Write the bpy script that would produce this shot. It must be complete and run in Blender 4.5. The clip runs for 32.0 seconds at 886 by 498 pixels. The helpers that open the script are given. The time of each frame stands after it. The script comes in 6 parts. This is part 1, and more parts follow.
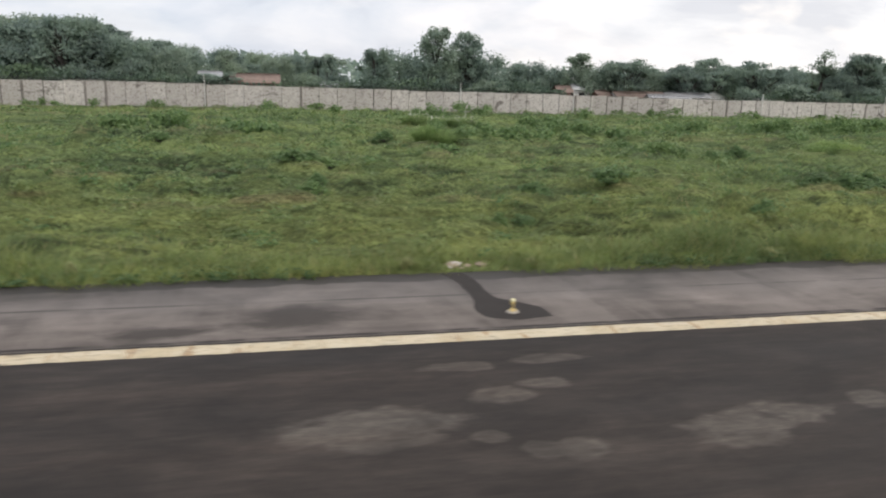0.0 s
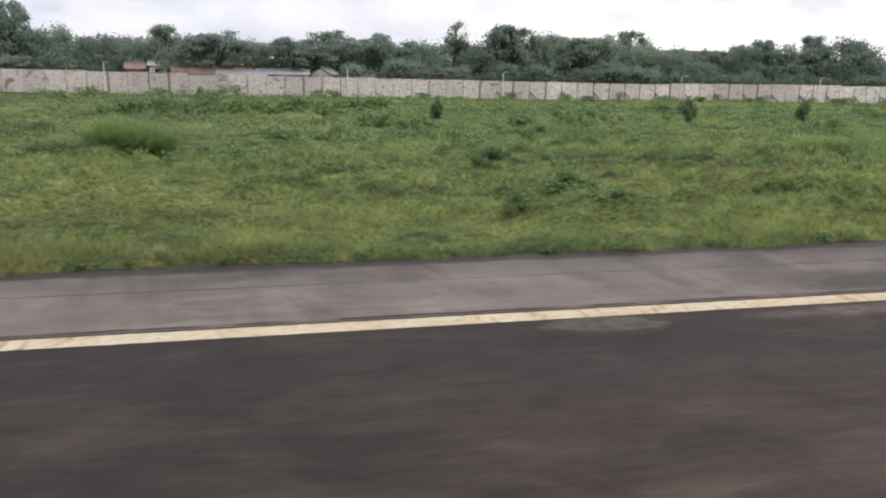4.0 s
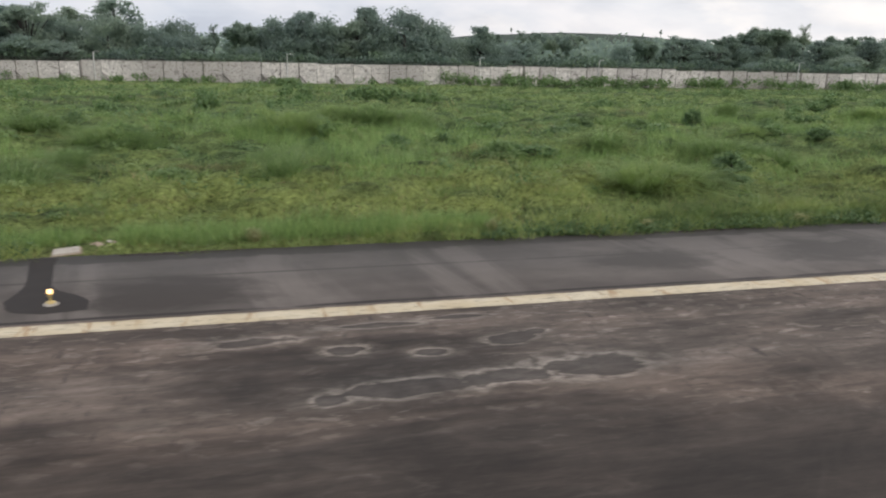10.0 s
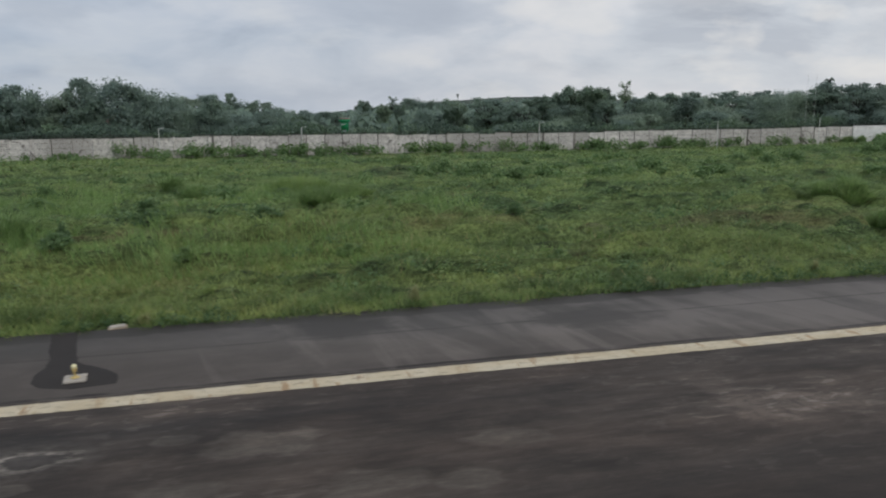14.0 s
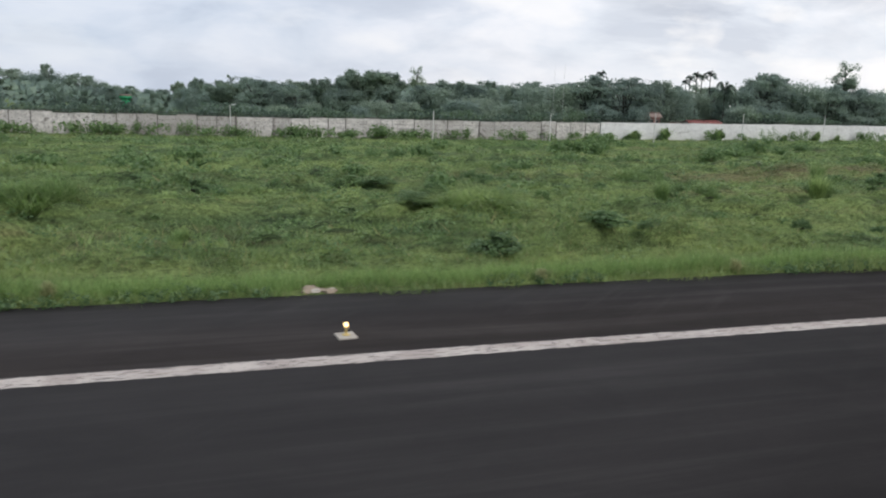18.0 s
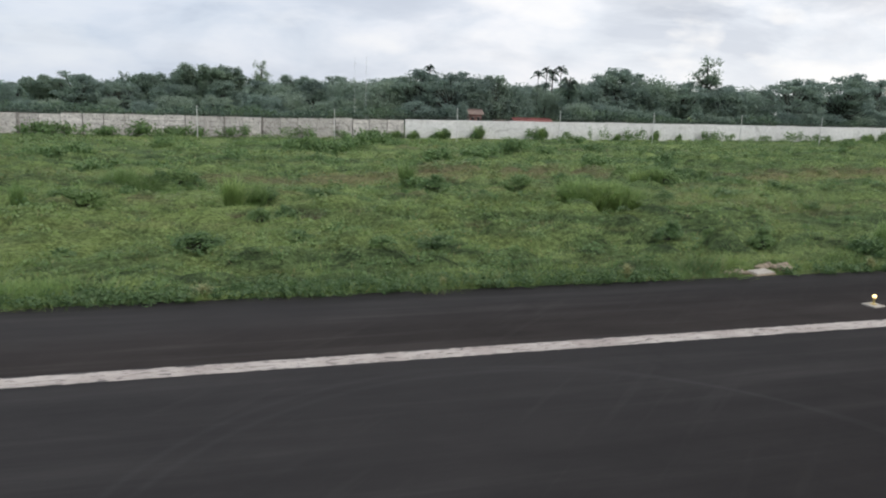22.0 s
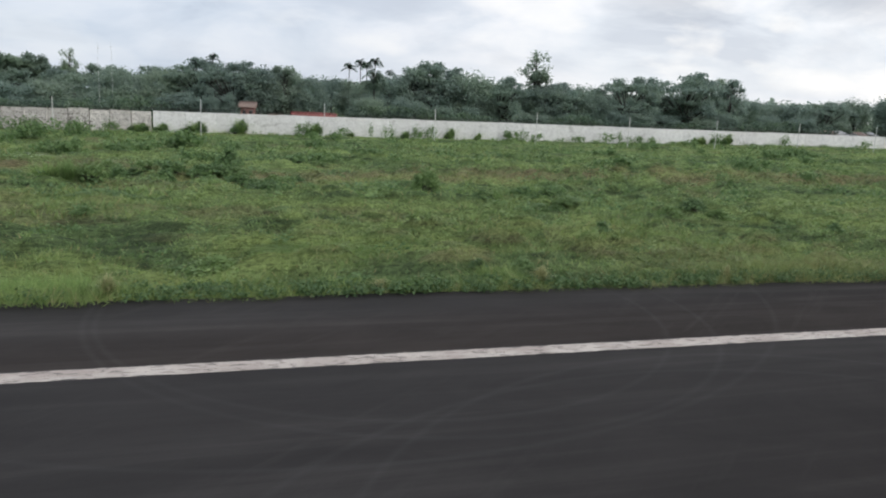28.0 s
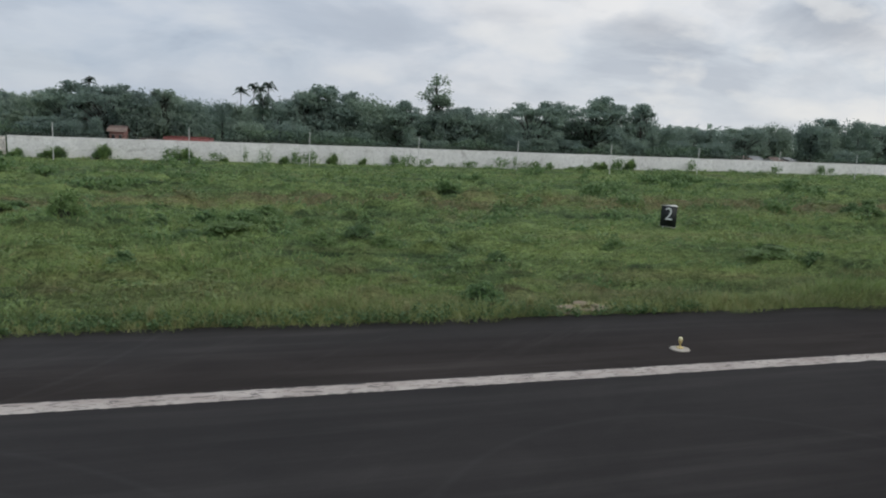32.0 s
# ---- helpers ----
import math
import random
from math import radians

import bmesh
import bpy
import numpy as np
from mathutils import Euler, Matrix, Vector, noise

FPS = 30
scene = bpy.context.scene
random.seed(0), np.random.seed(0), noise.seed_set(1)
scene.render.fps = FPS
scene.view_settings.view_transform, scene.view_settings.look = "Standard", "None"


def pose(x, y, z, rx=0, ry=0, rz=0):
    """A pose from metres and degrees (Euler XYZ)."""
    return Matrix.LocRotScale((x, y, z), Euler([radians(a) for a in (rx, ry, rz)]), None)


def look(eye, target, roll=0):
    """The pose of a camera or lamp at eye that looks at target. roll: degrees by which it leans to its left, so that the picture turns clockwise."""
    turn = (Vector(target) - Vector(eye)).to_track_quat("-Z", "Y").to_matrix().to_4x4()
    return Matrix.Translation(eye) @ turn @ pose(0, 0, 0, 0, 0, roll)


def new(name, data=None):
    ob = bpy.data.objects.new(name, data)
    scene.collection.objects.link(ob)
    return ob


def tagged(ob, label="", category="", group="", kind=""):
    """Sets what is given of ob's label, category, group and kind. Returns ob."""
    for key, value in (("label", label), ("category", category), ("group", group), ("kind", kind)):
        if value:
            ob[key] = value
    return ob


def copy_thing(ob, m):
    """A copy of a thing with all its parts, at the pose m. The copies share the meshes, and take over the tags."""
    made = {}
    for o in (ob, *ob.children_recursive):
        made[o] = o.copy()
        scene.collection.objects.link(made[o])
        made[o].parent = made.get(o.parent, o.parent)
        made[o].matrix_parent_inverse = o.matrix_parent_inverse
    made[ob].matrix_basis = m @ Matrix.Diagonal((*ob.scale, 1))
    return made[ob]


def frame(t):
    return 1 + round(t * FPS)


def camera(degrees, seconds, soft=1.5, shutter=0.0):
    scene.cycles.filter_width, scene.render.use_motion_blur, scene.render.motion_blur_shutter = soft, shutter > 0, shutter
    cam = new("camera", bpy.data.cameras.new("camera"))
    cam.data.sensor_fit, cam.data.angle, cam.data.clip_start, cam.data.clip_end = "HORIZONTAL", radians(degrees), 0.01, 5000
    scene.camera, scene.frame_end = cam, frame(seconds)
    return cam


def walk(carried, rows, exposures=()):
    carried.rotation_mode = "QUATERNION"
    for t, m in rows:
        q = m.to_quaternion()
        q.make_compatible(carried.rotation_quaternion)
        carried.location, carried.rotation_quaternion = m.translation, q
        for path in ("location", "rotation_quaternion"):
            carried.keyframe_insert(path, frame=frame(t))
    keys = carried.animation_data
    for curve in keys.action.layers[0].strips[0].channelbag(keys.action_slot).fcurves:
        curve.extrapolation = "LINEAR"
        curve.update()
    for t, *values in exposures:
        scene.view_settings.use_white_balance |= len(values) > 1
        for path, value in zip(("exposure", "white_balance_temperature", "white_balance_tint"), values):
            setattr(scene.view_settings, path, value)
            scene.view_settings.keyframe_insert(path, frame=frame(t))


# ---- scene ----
# 32 s along a runway, seen from the side window of a taxiing aircraft
cam = camera(60.0, 32.0, soft=2.0, shutter=0.16)
EYE = 6.63
PATH = [
    (0.0, 0.03, 12.48, -13.21, 1.38),
    (0.5, 11.23, 12.54, -13.17, 1.43),
    (1.0, 22.34, 12.59, -13.66, 1.05),
    (1.5, 33.31, 12.74, -15.15, 1.91),
    (2.0, 44.13, 12.79, -14.76, 1.41),
    (2.5, 54.85, 12.78, -14.32, 1.16),
    (4.5, 95.25, 12.97, -14.55, 1.29),
    (5.0, 104.71, 13.32, -15.39, 1.62),
    (5.5, 114.04, 13.17, -14.63, 1.42),
    (6.0, 123.25, 13.63, -15.40, 1.43),
    (6.5, 132.24, 13.94, -16.85, 2.18),
    (7.0, 141.49, 14.90, -17.85, 2.53),
    (7.5, 150.78, 15.05, -18.29, 2.26),
    (8.0, 159.94, 14.67, -17.06, 1.78),
    (8.5, 168.81, 14.30, -16.58, 1.56),
    (9.0, 177.19, 14.26, -16.82, 1.71),
    (9.5, 184.73, 13.87, -16.27, 1.77),
    (10.0, 192.55, 14.61, -15.49, 1.37),
    (10.5, 200.85, 14.30, -15.50, 0.81),
    (11.0, 209.12, 14.43, -16.21, 0.80),
    (11.5, 217.11, 14.85, -16.23, 0.81),
    (12.0, 224.71, 14.53, -13.03, 1.32),
    (12.5, 231.96, 14.80, -13.73, 1.14),
    (13.0, 238.99, 15.60, -15.89, 1.06),
    (13.5, 245.72, 16.09, -13.55, 0.13),
    (14.0, 252.37, 14.04, -10.70, -0.48),
    (14.5, 259.19, 14.16, -10.57, 0.27),
    (16.5, 286.75, 14.58, -10.23, 1.54),
    (17.0, 292.93, 15.42, -10.35, 1.62),
    (17.5, 298.82, 16.40, -10.80, 1.91),
    (18.0, 304.65, 17.23, -11.69, 1.81),
    (18.5, 310.72, 17.13, -11.67, 1.91),
    (19.0, 316.62, 16.37, -12.00, 2.10),
    (19.5, 322.22, 17.03, -12.76, 2.41),
    (20.0, 327.58, 17.51, -13.55, 2.79),
    (20.5, 332.73, 17.78, -12.28, 2.64),
    (21.0, 337.71, 17.82, -11.33, 2.51),
    (21.5, 342.47, 17.61, -11.19, 2.09),
    (22.0, 347.05, 17.20, -11.61, 1.99),
    (22.5, 351.56, 17.38, -11.62, 2.71),
    (23.0, 355.88, 16.82, -11.46, 2.64),
    (23.5, 360.01, 17.20, -11.18, 3.15),
    (24.0, 363.99, 17.09, -11.69, 2.94),
    (24.5, 367.86, 17.23, -12.15, 3.01),
    (25.0, 371.59, 17.33, -11.91, 3.09),
    (25.5, 375.36, 17.08, -11.57, 3.26),
    (26.0, 379.02, 17.12, -11.42, 3.01),
    (26.5, 382.58, 17.31, -11.57, 2.89),
    (28.5, 395.49, 17.49, -11.31, 2.92),
    (29.0, 398.18, 17.56, -11.02, 2.77),
    (29.5, 400.79, 17.76, -10.81, 2.75),
    (30.0, 403.36, 17.93, -10.95, 2.86),
    (30.5, 405.90, 17.96, -11.23, 3.11),
    (31.0, 408.43, 17.83, -11.03, 3.19),
    (31.5, 410.88, 17.89, -9.86, 3.14),
    (32.0, 413.24, 18.31, -9.31, 2.87),
]


def heading(x, yaw, pitch, roll):
    a, b = radians(yaw), radians(pitch)
    way = Vector((math.sin(a) * math.cos(b), math.cos(a) * math.cos(b), math.sin(b)))
    eye = Vector((x, 0, EYE))
    return look(eye, eye + way * 50, roll)


walk(cam, [(t, heading(x, a, b, c)) for t, x, a, b, c in PATH],
     [(0, 0.27, 6650, 14.5), (1, 0.27, 6650, 15.5), (2, 0.47, 6620, 16), (2.5, 0.42, 6640, 17), (5, 0.34, 6630, 19), (6, 0.26, 6650, 18), (6.5, 0.55, 6400, 17.5), (7, 1.0, 6030, 20.5), (7.5, 1.03, 6030, 19), (8, 0.74, 6030, 17), (9, 0.8, 6050, 17), (9.6, 0.3, 6400, 14), (10, 0.1, 6500, 15), (10.5, 0.15, 6500, 13), (11, 0.3, 6600, 16), (11.5, 0.08, 6500, 14.5), (12, -0.12, 6400, 12.5), (13, 0.17, 6550, 17), (14, -0.42, 6200, 12), (14.5, -0.42, 6150, 12), (17, -0.18, 6200, 12), (18, 0.07, 6230, 13.5), (19, 0.05, 6250, 13.5), (20, 0.26, 6450, 15.5), (21, 0.12, 6350, 14), (23, 0.09, 6280, 12.5), (26, 0.12, 6300, 13.5), (29, 0.08, 6250, 11.5), (31, 0.03, 6250, 12), (32, -0.33, 6150, 11)])

# ---- sky and sun: bright broken overcast ----
world = bpy.data.worlds.new("overcast")
scene.world = world
world.use_nodes = True
wt = world.node_tree
wt.nodes.clear()
w_out = wt.nodes.new("ShaderNodeOutputWorld")
w_bg = wt.nodes.new("ShaderNodeBackground")
w_sky = wt.nodes.new("ShaderNodeTexSky")
w_sky.sky_type = "NISHITA"
w_sky.sun_disc = False
w_sky.sun_elevation = radians(48)
w_sky.sun_rotation = radians(155)
w_co = wt.nodes.new("ShaderNodeTexCoord")
w_sep = wt.nodes.new("ShaderNodeSeparateXYZ")
wt.links.new(w_co.outputs["Generated"], w_sep.inputs[0])


def w_math(op, a, b):
    m = wt.nodes.new("ShaderNodeMath")
    m.operation = op
    for i, v in enumerate((a, b)):
        if isinstance(v, (int, float)):
            m.inputs[i].default_value = v
        else:
            wt.links.new(v, m.inputs[i])
    return m.outputs[0]


def w_ramp(fac, stops):
    r = wt.nodes.new("ShaderNodeValToRGB")
    els = r.color_ramp.elements
    while len(els) < len(stops):
        els.new(0.5)
    for e, (p, c) in zip(els, stops):
        e.position, e.color = p, (*c, 1)
    wt.links.new(fac, r.inputs[0])
    return r.outputs[0]


# cloud layer: directions projected on a flat deck, so the clouds close up towards the horizon
up = w_math("ADD", w_math("MAXIMUM", w_sep.outputs[2], 0.0), 0.30)
deck = wt.nodes.new("ShaderNodeCombineXYZ")
wt.links.new(w_math("DIVIDE", w_sep.outputs[0], up), deck.inputs[0])
wt.links.new(w_math("DIVIDE", w_sep.outputs[1], up), deck.inputs[1])
w_n1 = wt.nodes.new("ShaderNodeTexNoise")
w_n1.inputs["Scale"].default_value = 1.6
w_n1.inputs["Detail"].default_value = 6
w_n1.inputs["Roughness"].default_value = 0.55
w_n1.inputs["Distortion"].default_value = 0.35
wt.links.new(deck.outputs[0], w_n1.inputs["Vector"])
clouds = w_ramp(w_n1.outputs[0], [(0.33, (0.55, 0.60, 0.68)), (0.43, (0.72, 0.77, 0.83)), (0.53, (0.86, 0.88, 0.91)), (0.64, (0.98, 0.97, 0.96))])
# low bank brightens to cream-white near the horizon
low = w_ramp(w_sep.outputs[2], [(0.0, (1, 1, 1)), (0.16, (0, 0, 0))])
w_bank = wt.nodes.new("ShaderNodeMix")
w_bank.data_type = "RGBA"
wt.links.new(w_math("MULTIPLY", low, 0.5), w_bank.inputs[0])
wt.links.new(clouds, w_bank.inputs[6])
w_bank.inputs[7].default_value = (0.735, 0.76, 0.79, 1)
# separate clouds over the tree line: tangent of azimuth and of elevation, half sizes, colour
ahead = w_math("MAXIMUM", w_sep.outputs[1], 0.05)
az, el = w_math("DIVIDE", w_sep.outputs[0], ahead), w_math("DIVIDE", w_sep.outputs[2], ahead)
ragged = w_math("MULTIPLY", w_math("SUBTRACT", w_n1.outputs[0], 0.5), 2.6)
layer = w_bank.outputs[2]
for u0, v0, a0, b0, grey in ((0.63, 0.150, 0.13, 0.036, (0.40, 0.43, 0.49)), (1.0, 0.175, 0.22, 0.045, (0.40, 0.43, 0.49)), (0.40, 0.15, 0.12, 0.03, (0.55, 0.58, 0.63)),
                             (0.92, 0.045, 0.10, 0.022, (1.0, 0.98, 0.94)), (1.05, 0.04, 0.07, 0.02, (1.0, 0.98, 0.94)), (0.20, 0.12, 0.25, 0.035, (0.64, 0.68, 0.74)), (1.3, 0.12, 0.2, 0.05, (0.5, 0.53, 0.58))):
    du, dv = w_math("DIVIDE", w_math("SUBTRACT", az, u0), a0), w_math("DIVIDE", w_math("SUBTRACT", el, v0), b0)
    dist = w_math("SQRT", w_math("ADD", w_math("MULTIPLY", du, du), w_math("MULTIPLY", dv, dv)), 0.0)
    cover = w_ramp(w_math("ADD", dist, ragged), [(0.2, (0.6, 0.6, 0.6)), (1.0, (0, 0, 0))])
    blend = wt.nodes.new("ShaderNodeMix")
    blend.data_type = "RGBA"
    wt.links.new(cover, blend.inputs[0])
    wt.links.new(layer, blend.inputs[6])
    blend.inputs[7].default_value = (*grey, 1)
    layer = blend.outputs[2]
# puffs of cumulus along the horizon
puff_at = wt.nodes.new("ShaderNodeCombineXYZ")
wt.links.new(w_math("MULTIPLY", az, 5.0), puff_at.inputs[0])
wt.links.new(w_math("MULTIPLY", el, 13.0), puff_at.inputs[1])
w_n2 = wt.nodes.new("ShaderNodeTexNoise")
w_n2.inputs["Scale"].default_value = 1.0
w_n2.inputs["Detail"].default_value = 7
w_n2.inputs["Roughness"].default_value = 0.5
wt.links.new(puff_at.outputs[0], w_n2.inputs["Vector"])
for stops, tone in (([(0.52, (0, 0, 0)), (0.62, (0.5, 0.5, 0.5))], (0.98, 0.965, 0.93)), ([(0.36, (0.45, 0.45, 0.45)), (0.46, (0, 0, 0))], (0.60, 0.64, 0.70))):
    puff = wt.nodes.new("ShaderNodeMix")
    puff.data_type = "RGBA"
    wt.links.new(w_ramp(w_n2.outputs[0], stops), puff.inputs[0])
    wt.links.new(layer, puff.inputs[6])
    puff.inputs[7].default_value = (*tone, 1)
    layer = puff.outputs[2]
glow_side = w_ramp(w_math("ADD", w_math("MULTIPLY", az, 0.7), 0.2), [(0.12, (0.84, 0.885, 0.925)), (0.36, (0.98, 0.985, 0.98)), (0.62, (1.15, 1.125, 1.07))])
brighter = wt.nodes.new("ShaderNodeMix")
brighter.data_type = "RGBA"
brighter.blend_type = "MULTIPLY"
brighter.inputs[0].default_value = 1
wt.links.new(layer, brighter.inputs[6])
wt.links.new(glow_side, brighter.inputs[7])
layer = brighter.outputs[2]
w_blue = wt.nodes.new("ShaderNodeMix")
w_blue.data_type = "RGBA"
w_blue.blend_type = "MULTIPLY"
w_blue.inputs[0].default_value = 1
wt.links.new(w_sky.outputs[0], w_blue.inputs[6])
w_blue.inputs[7].default_value = (0.08, 0.08, 0.08, 1)
w_mix = wt.nodes.new("ShaderNodeMix")
w_mix.data_type = "RGBA"
w_mix.inputs[0].default_value = 0.92
wt.links.new(w_blue.outputs[2], w_mix.inputs[6])
wt.links.new(layer, w_mix.inputs[7])
wt.links.new(w_mix.outputs[2], w_bg.inputs[0])
w_bg.inputs[1].default_value = 1.0
wt.links.new(w_bg.outputs[0], w_out.inputs[0])

sun = new("sun", bpy.data.lights.new("sun", "SUN"))
sun.data.energy = 1.5
sun.data.angle = radians(30)
sun.data.color = (1.0, 0.96, 0.9)
sun.matrix_world = look((35, -70, 88), (0, 0, 0))


# ---- materials ----
class Nodes:
    """A node material with short calls for the nodes that the surfaces need."""

    def __init__(self, name):
        self.mat = bpy.data.materials.new(name)
        self.mat.use_nodes = True
        self.t = self.mat.node_tree
        self.bsdf = self.t.nodes["Principled BSDF"]
        self.out = self.t.nodes["Material Output"]
        self.place = self.t.nodes.new("ShaderNodeNewGeometry")

    def put(self, value, socket):
        if isinstance(value, bpy.types.NodeSocket):
            self.t.links.new(value, socket)
        elif isinstance(value, tuple):
            socket.default_value = (*value, 1) if len(value) == 3 and len(socket.default_value) == 4 else value
        else:
            socket.default_value = value

    def at(self, sx=1.0, sy=1.0, sz=1.0, local=False, rz=0.0):
        m = self.t.nodes.new("ShaderNodeMapping")
        m.inputs["Scale"].default_value = (sx, sy, sz)
        m.inputs["Rotation"].default_value = (0, 0, rz)
        if local:
            c = self.t.nodes.new("ShaderNodeTexCoord")
            self.t.links.new(c.outputs["Object"], m.inputs[0])
        else:
            self.t.links.new(self.place.outputs["Position"], m.inputs[0])
        return m.outputs[0]

    def lean(self, slope, sx, sy):
        """Flat coordinates stretched along a slanting direction."""
        x, y, _ = self.axes(self.place.outputs["Position"])
        c = self.t.nodes.new("ShaderNodeCombineXYZ")
        self.put(self.sum("MULTIPLY", self.sum("MULTIPLY_ADD", y, -slope, x), sx), c.inputs[0])
        self.put(self.sum("MULTIPLY", y, sy), c.inputs[1])
        return c.outputs[0]

    def cloud(self, vec, scale, detail=4, rough=0.55, twist=0.0):
        n = self.t.nodes.new("ShaderNodeTexNoise")
        self.put(vec, n.inputs["Vector"])
        n.inputs["Scale"].default_value = scale
        n.inputs["Detail"].default_value = detail
        n.inputs["Roughness"].default_value = rough
        n.inputs["Distortion"].default_value = twist
        return n.outputs[0]

    def ramp(self, fac, stops):
        far = stops[-1][0]
        if far > 1:     # a colour ramp ends at 1
            fac, stops = self.sum("MULTIPLY", fac, 1 / far), [(p / far, c) for p, c in stops]
        r = self.t.nodes.new("ShaderNodeValToRGB")
        els = r.color_ramp.elements
        while len(els) < len(stops):
            els.new(0.5)
        for e, (p, c) in zip(els, stops):
            e.position, e.color = p, ((*c, 1) if isinstance(c, tuple) else (c, c, c, 1))
        self.put(fac, r.inputs[0])
        return r.outputs[0]

    def mix(self, fac, a, b, kind="MIX"):
        m = self.t.nodes.new("ShaderNodeMix")
        m.data_type = "RGBA"
        m.blend_type = kind
        self.put(fac, m.inputs[0])
        self.put(a, m.inputs[6])
        self.put(b, m.inputs[7])
        return m.outputs[2]

    def sum(self, op, a, b=0.0, c=0.0):
        m = self.t.nodes.new("ShaderNodeMath")
        m.operation = op
        self.put(a, m.inputs[0])
        self.put(b, m.inputs[1])
        self.put(c, m.inputs[2])
        return m.outputs[0]

    def axes(self, vec):
        s = self.t.nodes.new("ShaderNodeSeparateXYZ")
        self.put(vec, s.inputs[0])
        return s.outputs

    def chance(self):
        return self.t.nodes.new("ShaderNodeObjectInfo").outputs["Random"]

    def island(self):
        return self.place.outputs["Random Per Island"]

    def relief(self, height, strength, depth):
        b = self.t.nodes.new("ShaderNodeBump")
        b.inputs["Strength"].default_value = strength
        b.inputs["Distance"].default_value = depth
        self.put(height, b.inputs["Height"])
        self.t.links.new(b.outputs[0], self.bsdf.inputs["Normal"])

    def done(self, colour, rough=0.8, metal=0.0, spec=0.4):
        self.put(colour, self.bsdf.inputs["Base Color"])
        self.put(rough, self.bsdf.inputs["Roughness"])
        self.bsdf.inputs["Metallic"].default_value = metal
        self.bsdf.inputs["Specular IOR Level"].default_value = spec
        return self.mat

    def leafy(self, colour, glow=0.35, gloss=0.35):
        """Thin leaves: part of the light passes through."""
        self.put(colour, self.bsdf.inputs["Base Color"])
        self.bsdf.inputs["Roughness"].default_value = 0.5
        self.bsdf.inputs["Specular IOR Level"].default_value = gloss
        tr = self.t.nodes.new("ShaderNodeBsdfTranslucent")
        self.put(colour, tr.inputs[0])
        mx = self.t.nodes.new("ShaderNodeMixShader")
        mx.inputs[0].default_value = glow
        self.t.links.new(self.bsdf.outputs[0], mx.inputs[1])
        self.t.links.new(tr.outputs[0], mx.inputs[2])
        self.t.links.new(mx.outputs[0], self.out.inputs[0])
        return self.mat


# dried puddles and pale stains on the old runway: centre, half length along and across, 1 for a puddle with a rim
STAINS = ((1.7, 13.22, 1.6, 0.69, 0), (4.6, 14.31, 0.6, 0.42, 0), (4.6, 11.94, 0.3, 0.28, 0), (5.4, 11.81, 0.4, 0.35, 0), (3.8, 12.64, 0.3, 0.22, 0), (8.8, 12.15, 0.9, 0.66, 0), (10.3, 12.67, 0.7, 0.42, 0), (5.6, 14.8, 0.5, 0.25, 0), (4.0, 16.0, 0.7, 0.25, 0), (6.3, 16.2, 0.9, 0.22, 0), (12.3, 12.9, 0.4, 0.4, 0))
STAINS += ((21.1, 14.69, 0.8, 0.6, 0), (22.6, 14.52, 0.4, 0.29, 0), (25.4, 11.94, 0.9, 0.6, 0), (26.5, 15.51, 2.4, 0.4, 0), (23.9, 15.96, 0.3, 0.23, 0), (17.8, 13.46, 0.3, 0.32, 0), (41.8, 15.91, 0.4, 0.25, 0), (45.3, 16.97, 0.7, 0.36, 0))
STAINS += ((128.2, 15.29, 0.6, 0.25, 1), (136.3, 13.34, 0.6, 0.42, 0), (124.1, 13.51, 0.6, 0.29, 0), (134.2, 16.5, 0.4, 0.2, 0), (121.2, 11.61, 0.4, 0.26, 0))
STAINS += ((35.0, 14.0, 1.4, 0.5, 0), (63.8, 17.0, 0.7, 0.3, 0), (68.2, 16.8, 0.8, 0.4, 0), (61.8, 13.7, 1.1, 0.3, 0), (93.7, 17.1, 1.3, 0.45, 0), (102.6, 16.35, 0.9, 0.49, 0), (107.9, 16.79, 0.8, 0.29, 0), (111.2, 16.9, 0.8, 0.42, 0), (114.5, 17.18, 0.7, 0.41, 0), (109.3, 10.18, 1.1, 0.67, 0))
STAINS += ((120.2, 10.9, 1.1, 0.5, 0), (130.4, 10.2, 1.4, 0.75, 0), (139.1, 14.5, 0.6, 0.22, 1), (141.3, 16.8, 2.0, 0.6, 0), (146.8, 16.4, 0.9, 0.5, 0), (151.7, 13.8, 1.2, 0.35, 0), (137.8, 13.1, 0.4, 0.25, 0), (155.8, 16.94, 0.9, 0.6, 0), (158.6, 12.75, 0.8, 0.4, 0), (159.3, 13.2, 0.5, 0.3, 0), (156.7, 15.43, 0.3, 0.17, 0))
STAINS += ((173.8, 14.65, 0.4, 0.19, 1), (175.4, 14.79, 0.6, 0.33, 1), (176.4, 13.74, 1.0, 0.34, 1), (177.7, 13.61, 0.5, 0.22, 1), (178.6, 15.01, 1.7, 0.26, 1), (180.5, 13.87, 0.4, 0.29, 1))
STAINS += ((195.6, 13.42, 1.5, 0.42, 1), (197.4, 13.55, 1.3, 0.34, 1), (199.5, 13.68, 1.25, 0.6, 1), (193.9, 13.15, 0.38, 0.28, 1), (194.5, 15.5, 0.5, 0.26, 1), (196.3, 15.05, 0.4, 0.22, 1), (198.3, 15.5, 0.6, 0.34, 1), (199.0, 15.8, 0.3, 0.2, 1), (192.4, 16.35, 1.2, 0.24, 1), (195.4, 16.85, 1.1, 0.18, 1), (197.3, 17.05, 0.9, 0.16, 1), (190.6, 12.9, 0.4, 0.2, 0), (191.0, 12.4, 0.3, 0.14, 0))
